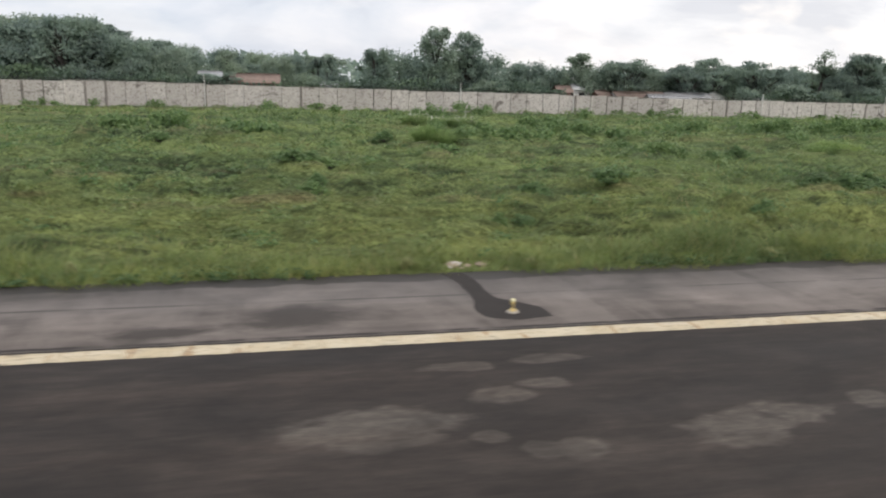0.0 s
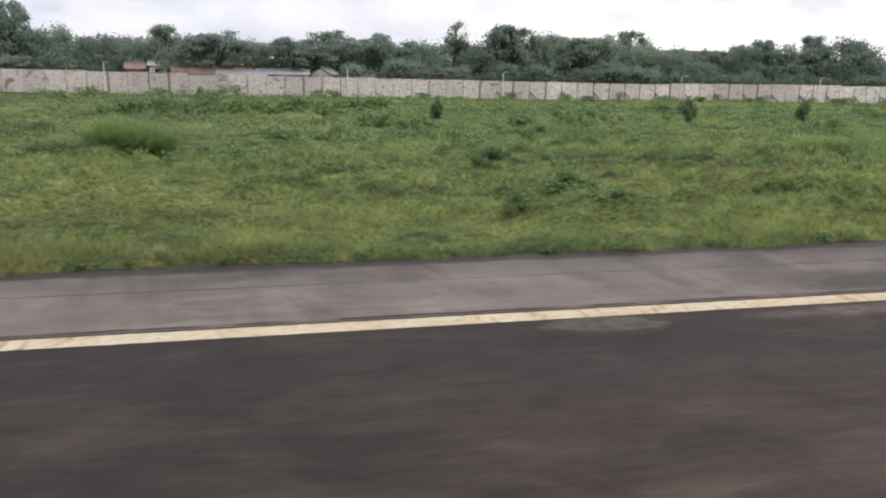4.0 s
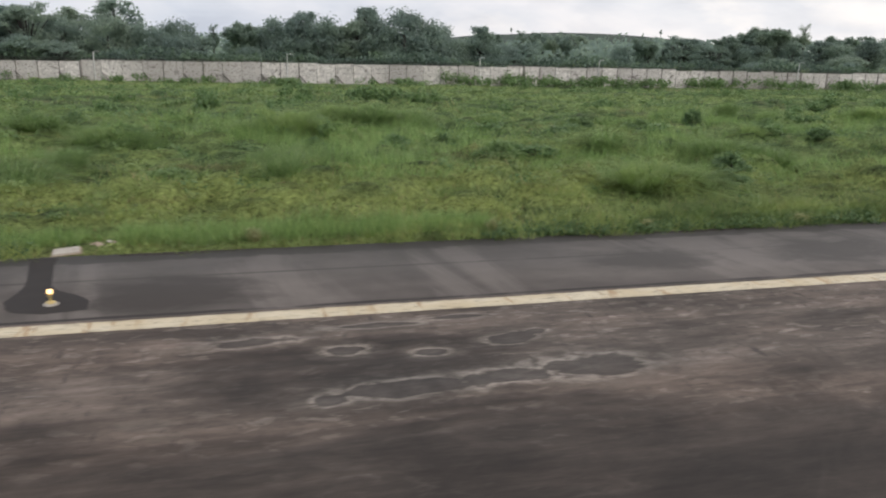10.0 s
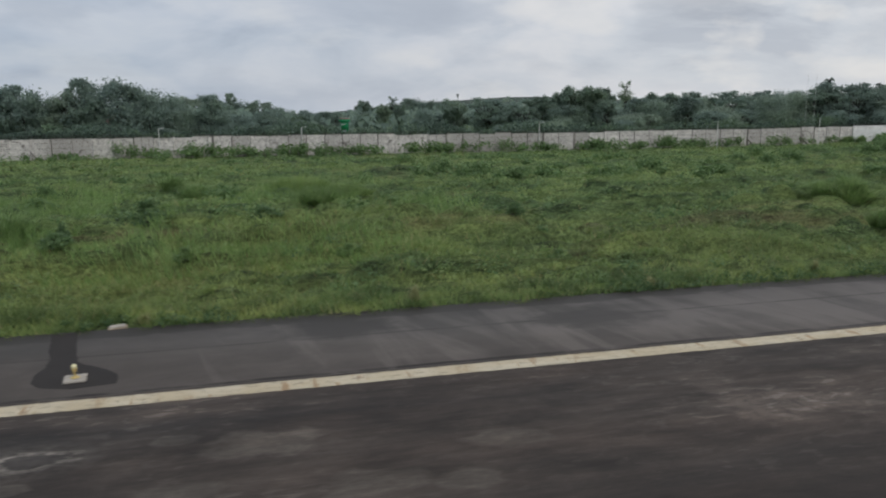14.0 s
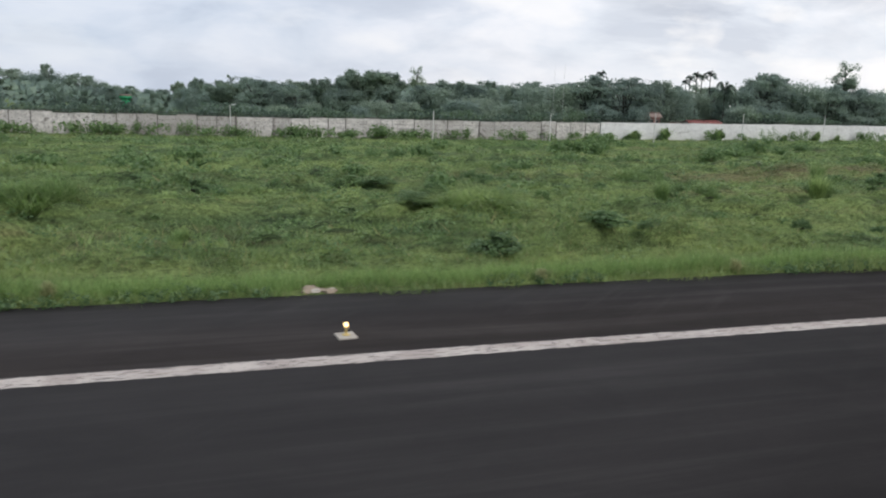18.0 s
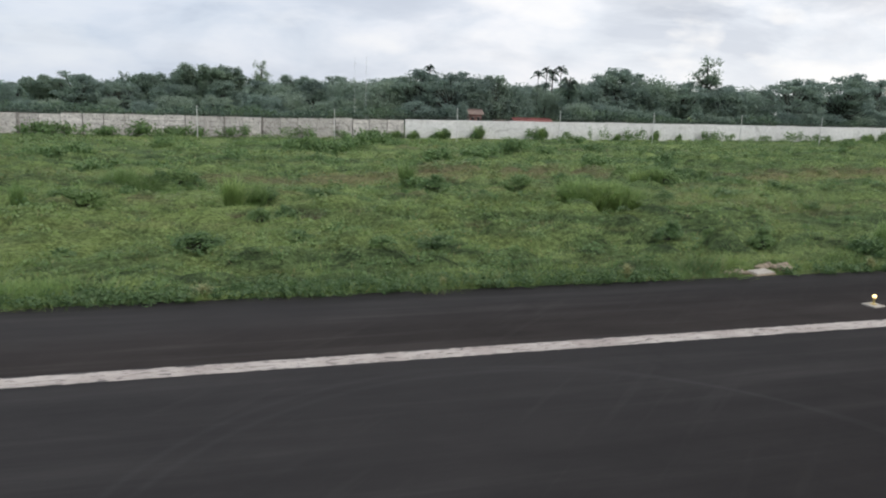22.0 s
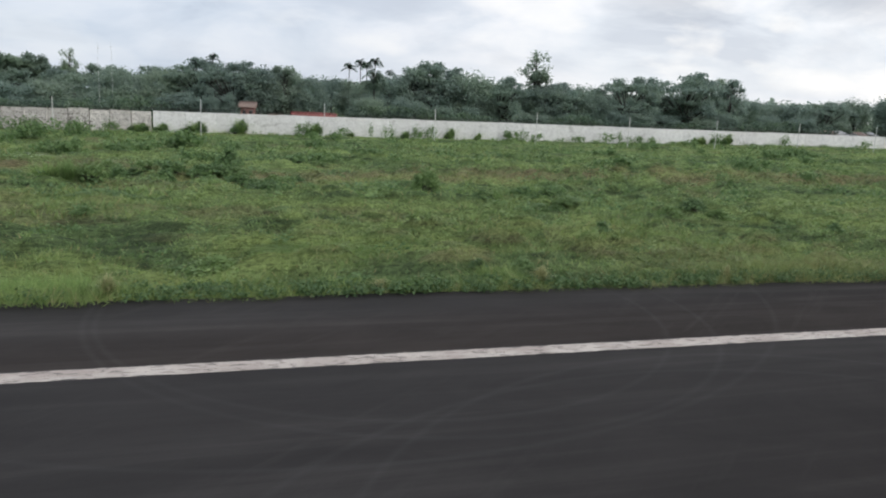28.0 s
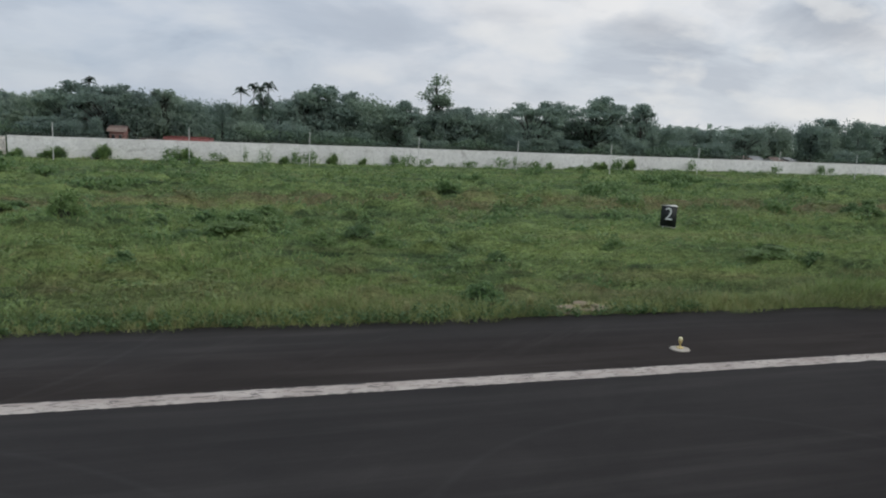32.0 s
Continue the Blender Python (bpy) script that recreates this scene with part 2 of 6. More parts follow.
# stretches where water stood and left the old surface dark and smooth
BEDS = ((194.6, 14.7, 5.2, 2.0), (177.5, 14.2, 3.4, 1.0), (223.4, 13.4, 4.2, 1.8), (226.6, 16.4, 3.2, 1.0), (157.6, 15.7, 2.8, 1.3), (247.2, 14.6, 3.8, 2.4), (254.8, 15.0, 5.6, 2.8))
# stretches bleached by the weather
BLEACHED = ((164.5, 14.1, 4.2, 1.6), (189.2, 15.6, 2.3, 1.4), (203.6, 13.7, 3.3, 2.3), (232.7, 13.4, 3.6, 1.5), (238.0, 13.9, 2.2, 1.8), (247.0, 10.2, 3.4, 1.3), (264.0, 14.2, 2.4, 1.4), (26.5, 15.6, 3.0, 0.7), (101.5, 17.0, 2.6, 0.4))
STAINS += ((226.2, 13.77, 1.2, 0.62, 1), (227.4, 13.65, 0.6, 0.42, 1), (224.6, 13.05, 0.5, 0.54, 1), (222.5, 13.69, 0.15, 0.2, 1), (223.0, 12.86, 0.25, 0.25, 0), (228.2, 12.66, 0.25, 0.18, 1), (224.1, 16.38, 1.2, 0.33, 0))
STAINS += ((239.9, 12.38, 1.0, 0.72, 1), (238.0, 11.89, 1.0, 0.17, 1), (248.0, 15.08, 0.7, 0.42, 1), (246.8, 13.49, 0.6, 0.54, 1), (246.9, 14.16, 0.3, 0.2, 1), (252.3, 14.8, 1.0, 0.55, 0), (250.6, 15.38, 0.4, 0.21, 0), (250.9, 13.18, 0.7, 0.3, 0), (257.2, 13.83, 0.9, 0.36, 0), (254.2, 12.66, 0.8, 0.42, 0), (256.0, 12.32, 0.5, 0.34, 0), (247.9, 14.0, 0.3, 0.2, 0))


def spots(m, rows, wob, sway):
    """The smallest distance from the centres, 1 at the edge, with a wavering outline."""
    x, y, _ = m.axes(m.place.outputs["Position"])
    near = None
    for cx, cy, rx, ry, *_ in rows:
        u = m.sum("MULTIPLY_ADD", x, 1 / rx, -cx / rx)
        v = m.sum("MULTIPLY_ADD", y, 1 / ry, -cy / ry)
        d = m.sum("MULTIPLY_ADD", u, u, m.sum("MULTIPLY", v, v))
        near = d if near is None else m.sum("MINIMUM", near, d)
    return m.sum("ADD", m.sum("SQRT", near), m.sum("MULTIPLY", m.sum("SUBTRACT", wob, 0.5), sway))


def asphalt_old():
    m = Nodes("old_asphalt")
    x, y, _ = m.axes(m.place.outputs["Position"])
    wide = m.cloud(m.at(0.07, 0.24), 1.0, 6, 0.62, 0.3)
    streak = m.cloud(m.at(0.10, 1.2), 1.0, 5, 0.62, 0.3)
    grain = m.cloud(m.at(), 22, 3, 0.7)
    pale, faded = (0.36, 0.320, 0.275), (0.165, 0.143, 0.122)
    base = m.ramp(wide, [(0.32, (0.0265, 0.0208, 0.0172)), (0.50, (0.0390, 0.0308, 0.0255)), (0.70, (0.074, 0.0585, 0.0485))])
    base = m.mix(0.5, base, m.ramp(streak, [(0.32, 0.36), (0.68, 0.64)]), "OVERLAY")
    # bleached lane beside the edge line, ragged towards the wheel track
    drift = m.sum("SUBTRACT", m.cloud(m.at(0.12, 0.4), 1.0, 6, 0.65, 0.6), 0.5)
    along = m.ramp(m.sum("ADD", m.sum("MULTIPLY_ADD", x, 1 / 160, -0.875), m.sum("MULTIPLY", drift, 0.3)), [(0.11, 0.0), (0.20, 1.0), (0.58, 1.0), (0.66, 0.45), (0.90, 0.1)])
    across = m.ramp(m.sum("ADD", m.sum("MULTIPLY_ADD", y, 0.1, -0.9), m.sum("MULTIPLY", drift, 0.7)), [(0.06, 0.0), (0.26, 0.32), (0.44, 1.0)])
    zone = m.sum("MULTIPLY", m.sum("MULTIPLY", along, across), m.ramp(m.cloud(m.at(0.15, 0.8), 1.0, 4, 0.6, 0.4), [(0.36, 0.35), (0.52, 1.0)]))
    zone = m.sum("MULTIPLY", zone, m.ramp(spots(m, BEDS, m.cloud(m.at(0.4, 0.9), 1.0, 7, 0.66, 0.5), 1.6), [(0.55, 0.16), (1.15, 1.0)]))
    worn = m.sum("MULTIPLY", m.ramp(spots(m, BLEACHED, m.cloud(m.at(0.45, 0.8), 1.0, 7, 0.68, 0.5), 2.0), [(0.5, 0.85), (1.5, 0.0)]), m.ramp(m.cloud(m.at(0.5, 0.9), 1.0, 5, 0.65, 0.4), [(0.40, 0.25), (0.55, 1.0)]))
    zone = m.sum("MAXIMUM", zone, worn)
    base = m.mix(m.sum("MULTIPLY", zone, 0.92), base, m.ramp(streak, [(0.32, (0.108, 0.0860, 0.071)), (0.60, (0.200, 0.161, 0.134))]))
    # pale flakes, dark pits and short scuffs across the lane
    where = m.ramp(m.cloud(m.at(0.16, 0.5), 1.0, 4, 0.6), [(0.36, 0.1), (0.52, 1.0)])
    flake = m.ramp(m.cloud(m.at(1.7, 3.4), 1.0, 3, 0.62, 0.4), [(0.565, 0.0), (0.605, 1.0)])
    base = m.mix(m.sum("MULTIPLY", m.sum("MULTIPLY", zone, where), m.sum("MULTIPLY", flake, 0.6)), base, (0.30, 0.262, 0.225))
    pit = m.ramp(m.cloud(m.at(4.0, 6.0), 1.0, 5, 0.75), [(0.54, 0.0), (0.64, 1.0)])
    base = m.mix(m.sum("MULTIPLY", zone, m.sum("MULTIPLY", pit, 0.6)), base, (0.045, 0.038, 0.034))
    scuff = m.ramp(m.cloud(m.at(4.2, 1.0, 1, False, 0.28), 1.0, 3, 0.5), [(0.62, 0.0), (0.72, 1.0)])
    base = m.mix(m.sum("MULTIPLY", zone, m.sum("MULTIPLY", scuff, 0.8)), base, (0.05, 0.042, 0.038))
    # stains: soft pale blots, and puddles with a dark bed, a thin rim and a faded surround
    soft_edge = m.cloud(m.at(0.9, 1.6), 1.0, 4, 0.55, 0.4)
    fine = m.cloud(m.at(1, 1.4), 2.6, 6, 0.72, 0.4)
    blot = m.ramp(spots(m, [r for r in STAINS if r[4] == 0], soft_edge, 2.2), [(0.0, 0.65), (0.7, 0.55), (0.9, 0.7), (1.35, 0.0)])
    base = m.mix(m.sum("MULTIPLY", blot, m.ramp(fine, [(0.34, 0.42), (0.62, 1.0)])), base, (0.152, 0.131, 0.109))
    pool = spots(m, [r for r in STAINS if r[4]], soft_edge, 1.9)
    base = m.mix(m.sum("MULTIPLY", m.ramp(pool, [(0.9, 0.8), (2.2, 0.0)]), m.ramp(fine, [(0.38, 0.1), (0.6, 1.0)])), base, faded)
    base = m.mix(m.ramp(pool, [(0.72, 0.62), (0.92, 0.0)]), base, m.mix(m.ramp(pool, [(0.3, 0.0), (0.8, 1.0)]), (0.078, 0.067, 0.061), (0.052, 0.045, 0.041)))
    base = m.mix(m.sum("MULTIPLY", m.ramp(pool, [(0.76, 0.0), (0.90, 0.85), (1.0, 0.7), (1.35, 0.0)]), m.ramp(fine, [(0.38, 0.1), (0.58, 0.95)])), base, pale)
    # faint cloudy wear over everything
    haze = m.cloud(m.at(0.35, 0.6), 1.0, 6, 0.65, 0.5)
    base = m.mix(0.85, base, m.ramp(haze, [(0.34, 0.28), (0.50, 0.47), (0.68, 0.74)]), "OVERLAY")
    cast = m.cloud(m.at(0.05, 0.3), 1.0, 4, 0.6, 0.6)
    base = m.mix(m.ramp(cast, [(0.44, 0.0), (0.62, 0.55)]), base, m.mix(1.0, base, (1.10, 0.99, 0.93), "MULTIPLY"))
    # pale scrapes slanting across the lanes
    scrape = m.ramp(m.cloud(m.lean(0.9, 1.1, 0.25), 1.0, 6, 0.7, 0.4), [(0.60, 0.0), (0.74, 0.3)])
    base = m.mix(m.sum("MULTIPLY", scrape, m.ramp(m.cloud(m.at(0.045, 0.14), 1.0, 3, 0.5), [(0.50, 0.0), (0.62, 0.7)])), base, (0.130, 0.110, 0.095))
    scratch = m.cloud(m.at(0.7, 4.2), 1.0, 7, 0.72, 0.3)
    base = m.mix(0.5, base, m.ramp(scratch, [(0.34, 0.3), (0.5, 0.48), (0.66, 0.72)]), "OVERLAY")
    base = m.mix(0.35, base, m.ramp(grain, [(0.3, 0.3), (0.7, 0.72)]), "OVERLAY")
    m.relief(grain, 0.25, 0.006)
    return m.done(base, m.ramp(wide, [(0.3, 0.7), (0.7, 0.9)]), 0, 0.25)


# damp dark places on the shoulder
DAMP = ((50.4, 19.6, 1.2, 0.6), (190.5, 20.1, 2.2, 1.5), (230.4, 20.7, 3.4, 1.6), (222.5, 21.0, 3.0, 1.5), (47.5, 21.3, 1.3, 0.8), (103.6, 19.6, 3.3, 0.9), (157.5, 19.2, 1.4, 0.7), (161.5, 21.2, 1.6, 1.8), (171.8, 19.9, 0.8, 0.9), (180.3, 21.8, 4.2, 1.8), (204.8, 20.9, 2.1, 1.2), (211.5, 21.0, 2.4, 1.6), (219.4, 21.2, 1.8, 1.2), (234.6, 21.6, 2.6, 1.6), (241.0, 21.5, 2.0, 1.3), (254.7, 22.5, 1.7, 1.2), (262.6, 21.6, 2.1, 1.2), (0.5, 20.2, 1.6, 1.1), (-3.0, 19.3, 1.2, 0.5))


def asphalt_shoulder():
    m = Nodes("grey_shoulder_asphalt")
    x, y, _ = m.axes(m.place.outputs["Position"])
    wide = m.cloud(m.at(0.10, 0.2), 1.0, 4, 0.6, 0.8)
    slant = m.cloud(m.at(0.22, 0.16, 1, False, 0.5), 1.0, 4, 0.55, 0.5)
    streak = m.cloud(m.at(0.05, 2.2), 1.0, 4, 0.6)
    grain = m.cloud(m.at(), 26, 3, 0.7)
    base = m.ramp(wide, [(0.34, (0.080, 0.069, 0.062)), (0.48, (0.112, 0.097, 0.088)), (0.66, (0.158, 0.138, 0.126))])
    base = m.mix(0.55, base, m.ramp(slant, [(0.40, 0.26), (0.48, 0.5), (0.62, 0.64)]), "OVERLAY")
    base = m.mix(0.3, base, m.ramp(streak, [(0.3, 0.3), (0.7, 0.66)]), "OVERLAY")
    mottle = m.cloud(m.at(0.55, 0.8), 1.0, 6, 0.65, 0.5)
    base = m.mix(0.6, base, m.ramp(mottle, [(0.36, 0.30), (0.52, 0.5), (0.66, 0.66)]), "OVERLAY")
    ragged = m.cloud(m.at(0.5, 0.9), 1.0, 5, 0.65, 0.4)
    # an older, darker surfacing further along
    base = m.mix(m.ramp(m.sum("ADD", m.sum("MULTIPLY_ADD", x, 1 / 100, -1.6), m.sum("MULTIPLY", m.sum("SUBTRACT", ragged, 0.5), 0.12)), [(0.0, 0.0), (0.08, 0.58)]), base, (0.050, 0.0450, 0.0415))
    # paler swathes slanting over it
    swathe = m.ramp(m.cloud(m.lean(-0.16, 0.30, 0.06), 1.0, 5, 0.62, 0.5), [(0.49, 0.0), (0.57, 0.42)])
    base = m.mix(swathe, base, (0.175, 0.155, 0.142))
    damp = m.ramp(spots(m, DAMP, m.cloud(m.at(0.55, 1.0), 1.0, 8, 0.7, 0.6), 2.2), [(0.6, 0.88), (1.25, 0.0)])
    base = m.mix(damp, base, (0.036, 0.031, 0.028))
    off = m.sum("MULTIPLY", m.sum("SUBTRACT", ragged, 0.5), 1.6)
    # eroded strip along the grass, open joint beside the line, fainter joint halfway
    base = m.mix(m.ramp(m.sum("ADD", m.sum("SUBTRACT", y, 22.72), m.sum("MULTIPLY", off, 0.7)), [(0.52, 0.0), (0.66, 0.85)]), base, (0.042, 0.036, 0.033))
    seam = m.sum("ABSOLUTE", m.sum("SUBTRACT", m.sum("SUBTRACT", y, m.sum("MULTIPLY", off, 0.14)), 18.52))
    base = m.mix(m.sum("MULTIPLY", m.ramp(seam, [(0.03, 1.0), (0.14, 0.0)]), m.ramp(ragged, [(0.36, 0.1), (0.5, 0.95)])), base, (0.020, 0.017, 0.016))
    joint = m.sum("ABSOLUTE", m.sum("SUBTRACT", y, 21.6))
    base = m.mix(m.sum("MULTIPLY", m.ramp(joint, [(0.03, 0.75), (0.10, 0.0)]), m.ramp(ragged, [(0.40, 0.2), (0.52, 1.0)])), base, (0.035, 0.030, 0.027))
    base = m.mix(0.3, base, m.ramp(grain, [(0.3, 0.32), (0.7, 0.7)]), "OVERLAY")
    m.relief(grain, 0.2, 0.005)
    return m.done(base, 0.7, 0, 0.4)


def asphalt_new():
    m = Nodes("new_black_asphalt")
    streak = m.cloud(m.at(0.06, 1.1), 1.0, 5, 0.62, 0.3)
    wide = m.cloud(m.at(0.06, 0.2), 1.0, 3, 0.5)
    grain = m.cloud(m.at(), 30, 3, 0.7)
    base = m.ramp(streak, [(0.3, (0.0290, 0.0244, 0.0222)), (0.52, (0.0368, 0.0314, 0.0288)), (0.74, (0.0580, 0.0505, 0.0460))])
    blotch = m.cloud(m.at(0.3, 0.5), 1.0, 7, 0.68, 0.6)
    base = m.mix(0.6, base, m.ramp(blotch, [(0.34, 0.36), (0.5, 0.5), (0.66, 0.62)]), "OVERLAY")
    rub = m.ramp(m.cloud(m.lean(1.1, 0.9, 0.16), 1.0, 6, 0.7, 0.3), [(0.54, 0.0), (0.70, 0.55)])
    base = m.mix(m.sum("MULTIPLY", rub, m.ramp(m.cloud(m.at(0.05, 0.16), 1.0, 3, 0.5), [(0.46, 0.0), (0.58, 0.6)])), base, (0.075, 0.067, 0.061))
    base = m.mix(0.35, base, m.ramp(wide, [(0.35, 0.38), (0.65, 0.6)]), "OVERLAY")
    # curved scuffs of turning tyres
    x, y, _ = m.axes(m.place.outputs["Position"])
    for cx, cy, r in ((398.0, 22.5, 8.4), (398.6, 22.5, 9.3), (404.5, 6.0, 11.0), (403.0, 3.0, 13.0), (396.0, 30.0, 17.5), (330.0, 4.0, 9.0), (331.5, 4.0, 9.6), (423.0, 8.0, 7.0), (352.6, 8.6, 8.29), (352.95000000000005, 8.25, 8.29)):
        dx, dy = m.sum("SUBTRACT", x, cx), m.sum("SUBTRACT", y, cy)
        d = m.sum("SQRT", m.sum("ADD", m.sum("MULTIPLY", dx, dx), m.sum("MULTIPLY", dy, dy)))
        arc = m.ramp(m.sum("ABSOLUTE", m.sum("SUBTRACT", d, r)), [(0.0, 1.0), (0.14, 0.0)])
        base = m.mix(m.sum("MULTIPLY", m.sum("MULTIPLY", arc, streak), 0.23), base, (0.11, 0.105, 0.1))
    base = m.mix(0.3, base, m.ramp(grain, [(0.3, 0.34), (0.7, 0.68)]), "OVERLAY")
    m.relief(grain, 0.25, 0.005)
    return m.done(base, 0.85, 0, 0.22)


def paint(name, light, dirt, chip, rust, middle=18.0, half=0.42):
    m = Nodes(name)
    worn = m.cloud(m.at(1.1, 3.4), 2.4, 7, 0.76, 0.6)
    cross = m.cloud(m.at(2.0, 0.3, 1, False, 0.35), 1.5, 5, 0.65, 0.6)
    grime = m.cloud(m.at(0.5, 1.5), 1.0, 4, 0.6)
    base = m.mix(m.ramp(grime, [(0.4, 0.0), (0.75, 1.0)]), light, dirt)
    base = m.mix(m.sum("MULTIPLY", m.ramp(cross, [(0.56, 0.0), (0.63, 1.0)]), rust), base, (0.30, 0.17, 0.07))
    block = m.cloud(m.at(0.55, 0.0, 0.0), 1.0, 2, 0.5)
    base = m.mix(m.ramp(block, [(0.42, 0.55), (0.50, 0.0)]), base, dirt)
    base = m.mix(m.sum("MULTIPLY", m.ramp(worn, [(0.52, 0.0), (0.61, 1.0)]), chip), base, (0.09, 0.08, 0.075))
    # the edges have flaked away to the asphalt
    _, y, _ = m.axes(m.place.outputs["Position"])
    rim = m.sum("SUBTRACT", half, m.sum("ABSOLUTE", m.sum("SUBTRACT", y, middle)))
    flaked = m.sum("ADD", m.sum("MULTIPLY", rim, 6.0), m.sum("MULTIPLY", m.sum("SUBTRACT", m.cloud(m.at(0.9, 3.0), 2.4, 6, 0.75, 0.5), 0.5), 3.2))
    base = m.mix(m.sum("MULTIPLY", m.ramp(flaked, [(0.05, 1.0), (0.22, 0.0)]), chip), base, (0.04, 0.036, 0.034))
    return m.done(base, 0.7, 0, 0.35)


def concrete_wall(name, light, dark, streaks, random_part):
    m = Nodes(name)
    mottle = m.cloud(m.at(1.1, 1.0, 1.3), 1.0, 6, 0.7, 0.4)
    speck = m.cloud(m.at(1.6, 1.0, 2.2), 1.5, 4, 0.7, 0.3)
    run = m.cloud(m.at(1.6, 1.0, 0.22), 1.0, 5, 0.65, 0.4)
    blot = m.cloud(m.at(0.33, 1.0, 0.5), 1.0, 6, 0.65, 0.8)
    fine = m.cloud(m.at(), 7, 4, 0.7)
    tone = tuple(0.50 * a + 0.22 * c for a, c in zip(light, dark))
    face = m.mix(m.ramp(m.chance(), [(0.0, random_part), (0.2, random_part * 0.7), (0.55, 0.0)]), light, tone)
    stretch = m.cloud(m.at(0.035, 0.0, 0.0), 1.0, 2, 0.5)
    face = m.mix(m.ramp(stretch, [(0.42, min(1.0, 1.1 * random_part)), (0.52, 0.0)]), face, tone)
    # the oldest stretch is grimy all over
    along, _, _ = m.axes(m.place.outputs["Position"])
    face = m.mix(m.ramp(m.sum("ADD", m.sum("MULTIPLY_ADD", along, 1 / 120, -0.5), m.sum("MULTIPLY", m.sum("SUBTRACT", blot, 0.5), 0.8)), [(0.2, 0.5 * streaks), (0.75, 0.0)]), face, tone)
    base = m.mix(m.sum("MULTIPLY", m.ramp(mottle, [(0.40, 0.0), (0.62, 1.0)]), 0.75 * streaks), face, tone)
    base = m.mix(m.sum("MULTIPLY", m.ramp(speck, [(0.535, 0.0), (0.63, 1.0)]), 0.75 * streaks), base, dark)
    base = m.mix(m.sum("MULTIPLY", m.ramp(run, [(0.58, 0.0), (0.72, 1.0)]), 0.5 * streaks), base, dark)
    # black mould in a few places
    base = m.mix(m.sum("MULTIPLY", m.ramp(blot, [(0.58, 0.0), (0.66, 1.0)]), m.sum("MULTIPLY", m.ramp(mottle, [(0.36, 0.2), (0.52, 1.0)]), 0.8 * streaks)), base, tuple(0.8 * c for c in dark))
    base = m.mix(0.35, base, m.ramp(fine, [(0.3, 0.34), (0.7, 0.66)]), "OVERLAY")
    m.relief(fine, 0.3, 0.02)
    return m.done(base, 0.88, 0, 0.25)


def species(m):
    """Where one plant gives way to another across the field: patches of metres and of tens of metres."""
    return m.cloud(m.at(0.045, 0.10), 1.0, 4, 0.6), m.cloud(m.at(0.22, 0.34), 1.0, 4, 0.6, 0.6), m.cloud(m.at(0.02, 0.13), 1.0, 3, 0.5)


def sward_colour(m, dark, mid, light):
    wide, near, band = species(m)
    base = m.ramp(near, [(0.34, dark), (0.50, mid), (0.64, light)])
    mat_ = m.cloud(m.at(0.5, 1.0), 1.0, 4, 0.6, 0.4)
    base = m.mix(m.ramp(mat_, [(0.40, 0.85), (0.53, 0.0)]), base, tuple(0.6 * c for c in dark))
    base = m.mix(m.ramp(wide, [(0.40, 0.0), (0.62, 0.55)]), base, (0.218, 0.320, 0.092))
    base = m.mix(m.ramp(band, [(0.57, 0.0), (0.70, 0.35)]), base, (0.18, 0.165, 0.085))
    way, across, _ = m.axes(m.place.outputs["Position"])
    olive = m.sum("MULTIPLY", m.ramp(m.sum("MULTIPLY_ADD", across, 1 / 60, -0.4), [(0.0, 0.45), (0.5, 0.0)]), m.ramp(m.sum("MULTIPLY_ADD", way, 1 / 100, -2.5), [(0.0, 1.0), (0.5, 0.35)]))
    base = m.mix(olive, base, m.mix(1.0, base, (1.45, 1.12, 0.85), "MULTIPLY"))
    # duller, drier growth towards the start of the runway
    base = m.mix(m.ramp(m.sum("MULTIPLY_ADD", way, 1 / 100, -0.6), [(0.0, 0.4), (0.5, 0.0)]), base, m.mix(1.0, base, (0.98, 0.86, 1.05), "MULTIPLY"))
    # a dry brown strip runs through the far part of the field
    strip = m.ramp(m.sum("ADD", m.sum("ABSOLUTE", m.sum("MULTIPLY_ADD", across, 1 / 14, -71 / 14)), m.sum("MULTIPLY", m.sum("SUBTRACT", near, 0.5), 1.6)), [(0.1, 0.55), (0.6, 0.0)])
    base = m.mix(1.0, base, (1.23, 1.10, 1.25), "MULTIPLY")
    return m.mix(m.sum("MULTIPLY", strip, m.ramp(m.sum("MULTIPLY_ADD", way, 1 / 100, -3.2), [(0.0, 0.0), (0.4, 1.0)])), base, (0.215, 0.165, 0.095))


def field_soil():
    m = Nodes("field_ground")
    b = m.cloud(m.at(0.8, 1.2), 4.5, 6, 0.75, 0.5)
    base = sward_colour(m, (0.050, 0.088, 0.034), (0.080, 0.136, 0.050), (0.115, 0.185, 0.066))
    base = m.mix(0.85, base, m.ramp(b, [(0.36, 0.12), (0.5, 0.45), (0.66, 0.78)]), "OVERLAY")
    m.relief(b, 1.0, 0.25)
    return m.done(base, 0.95, 0, 0.1)


def hill_cover():
    m = Nodes("distant_hill_cover")
    b = m.cloud(m.at(0.012, 0.012), 1.0, 6, 0.65)
    return m.done(m.ramp(b, [(0.35, (0.045, 0.062, 0.055)), (0.6, (0.078, 0.100, 0.078))]), 0.95, 0, 0.1)


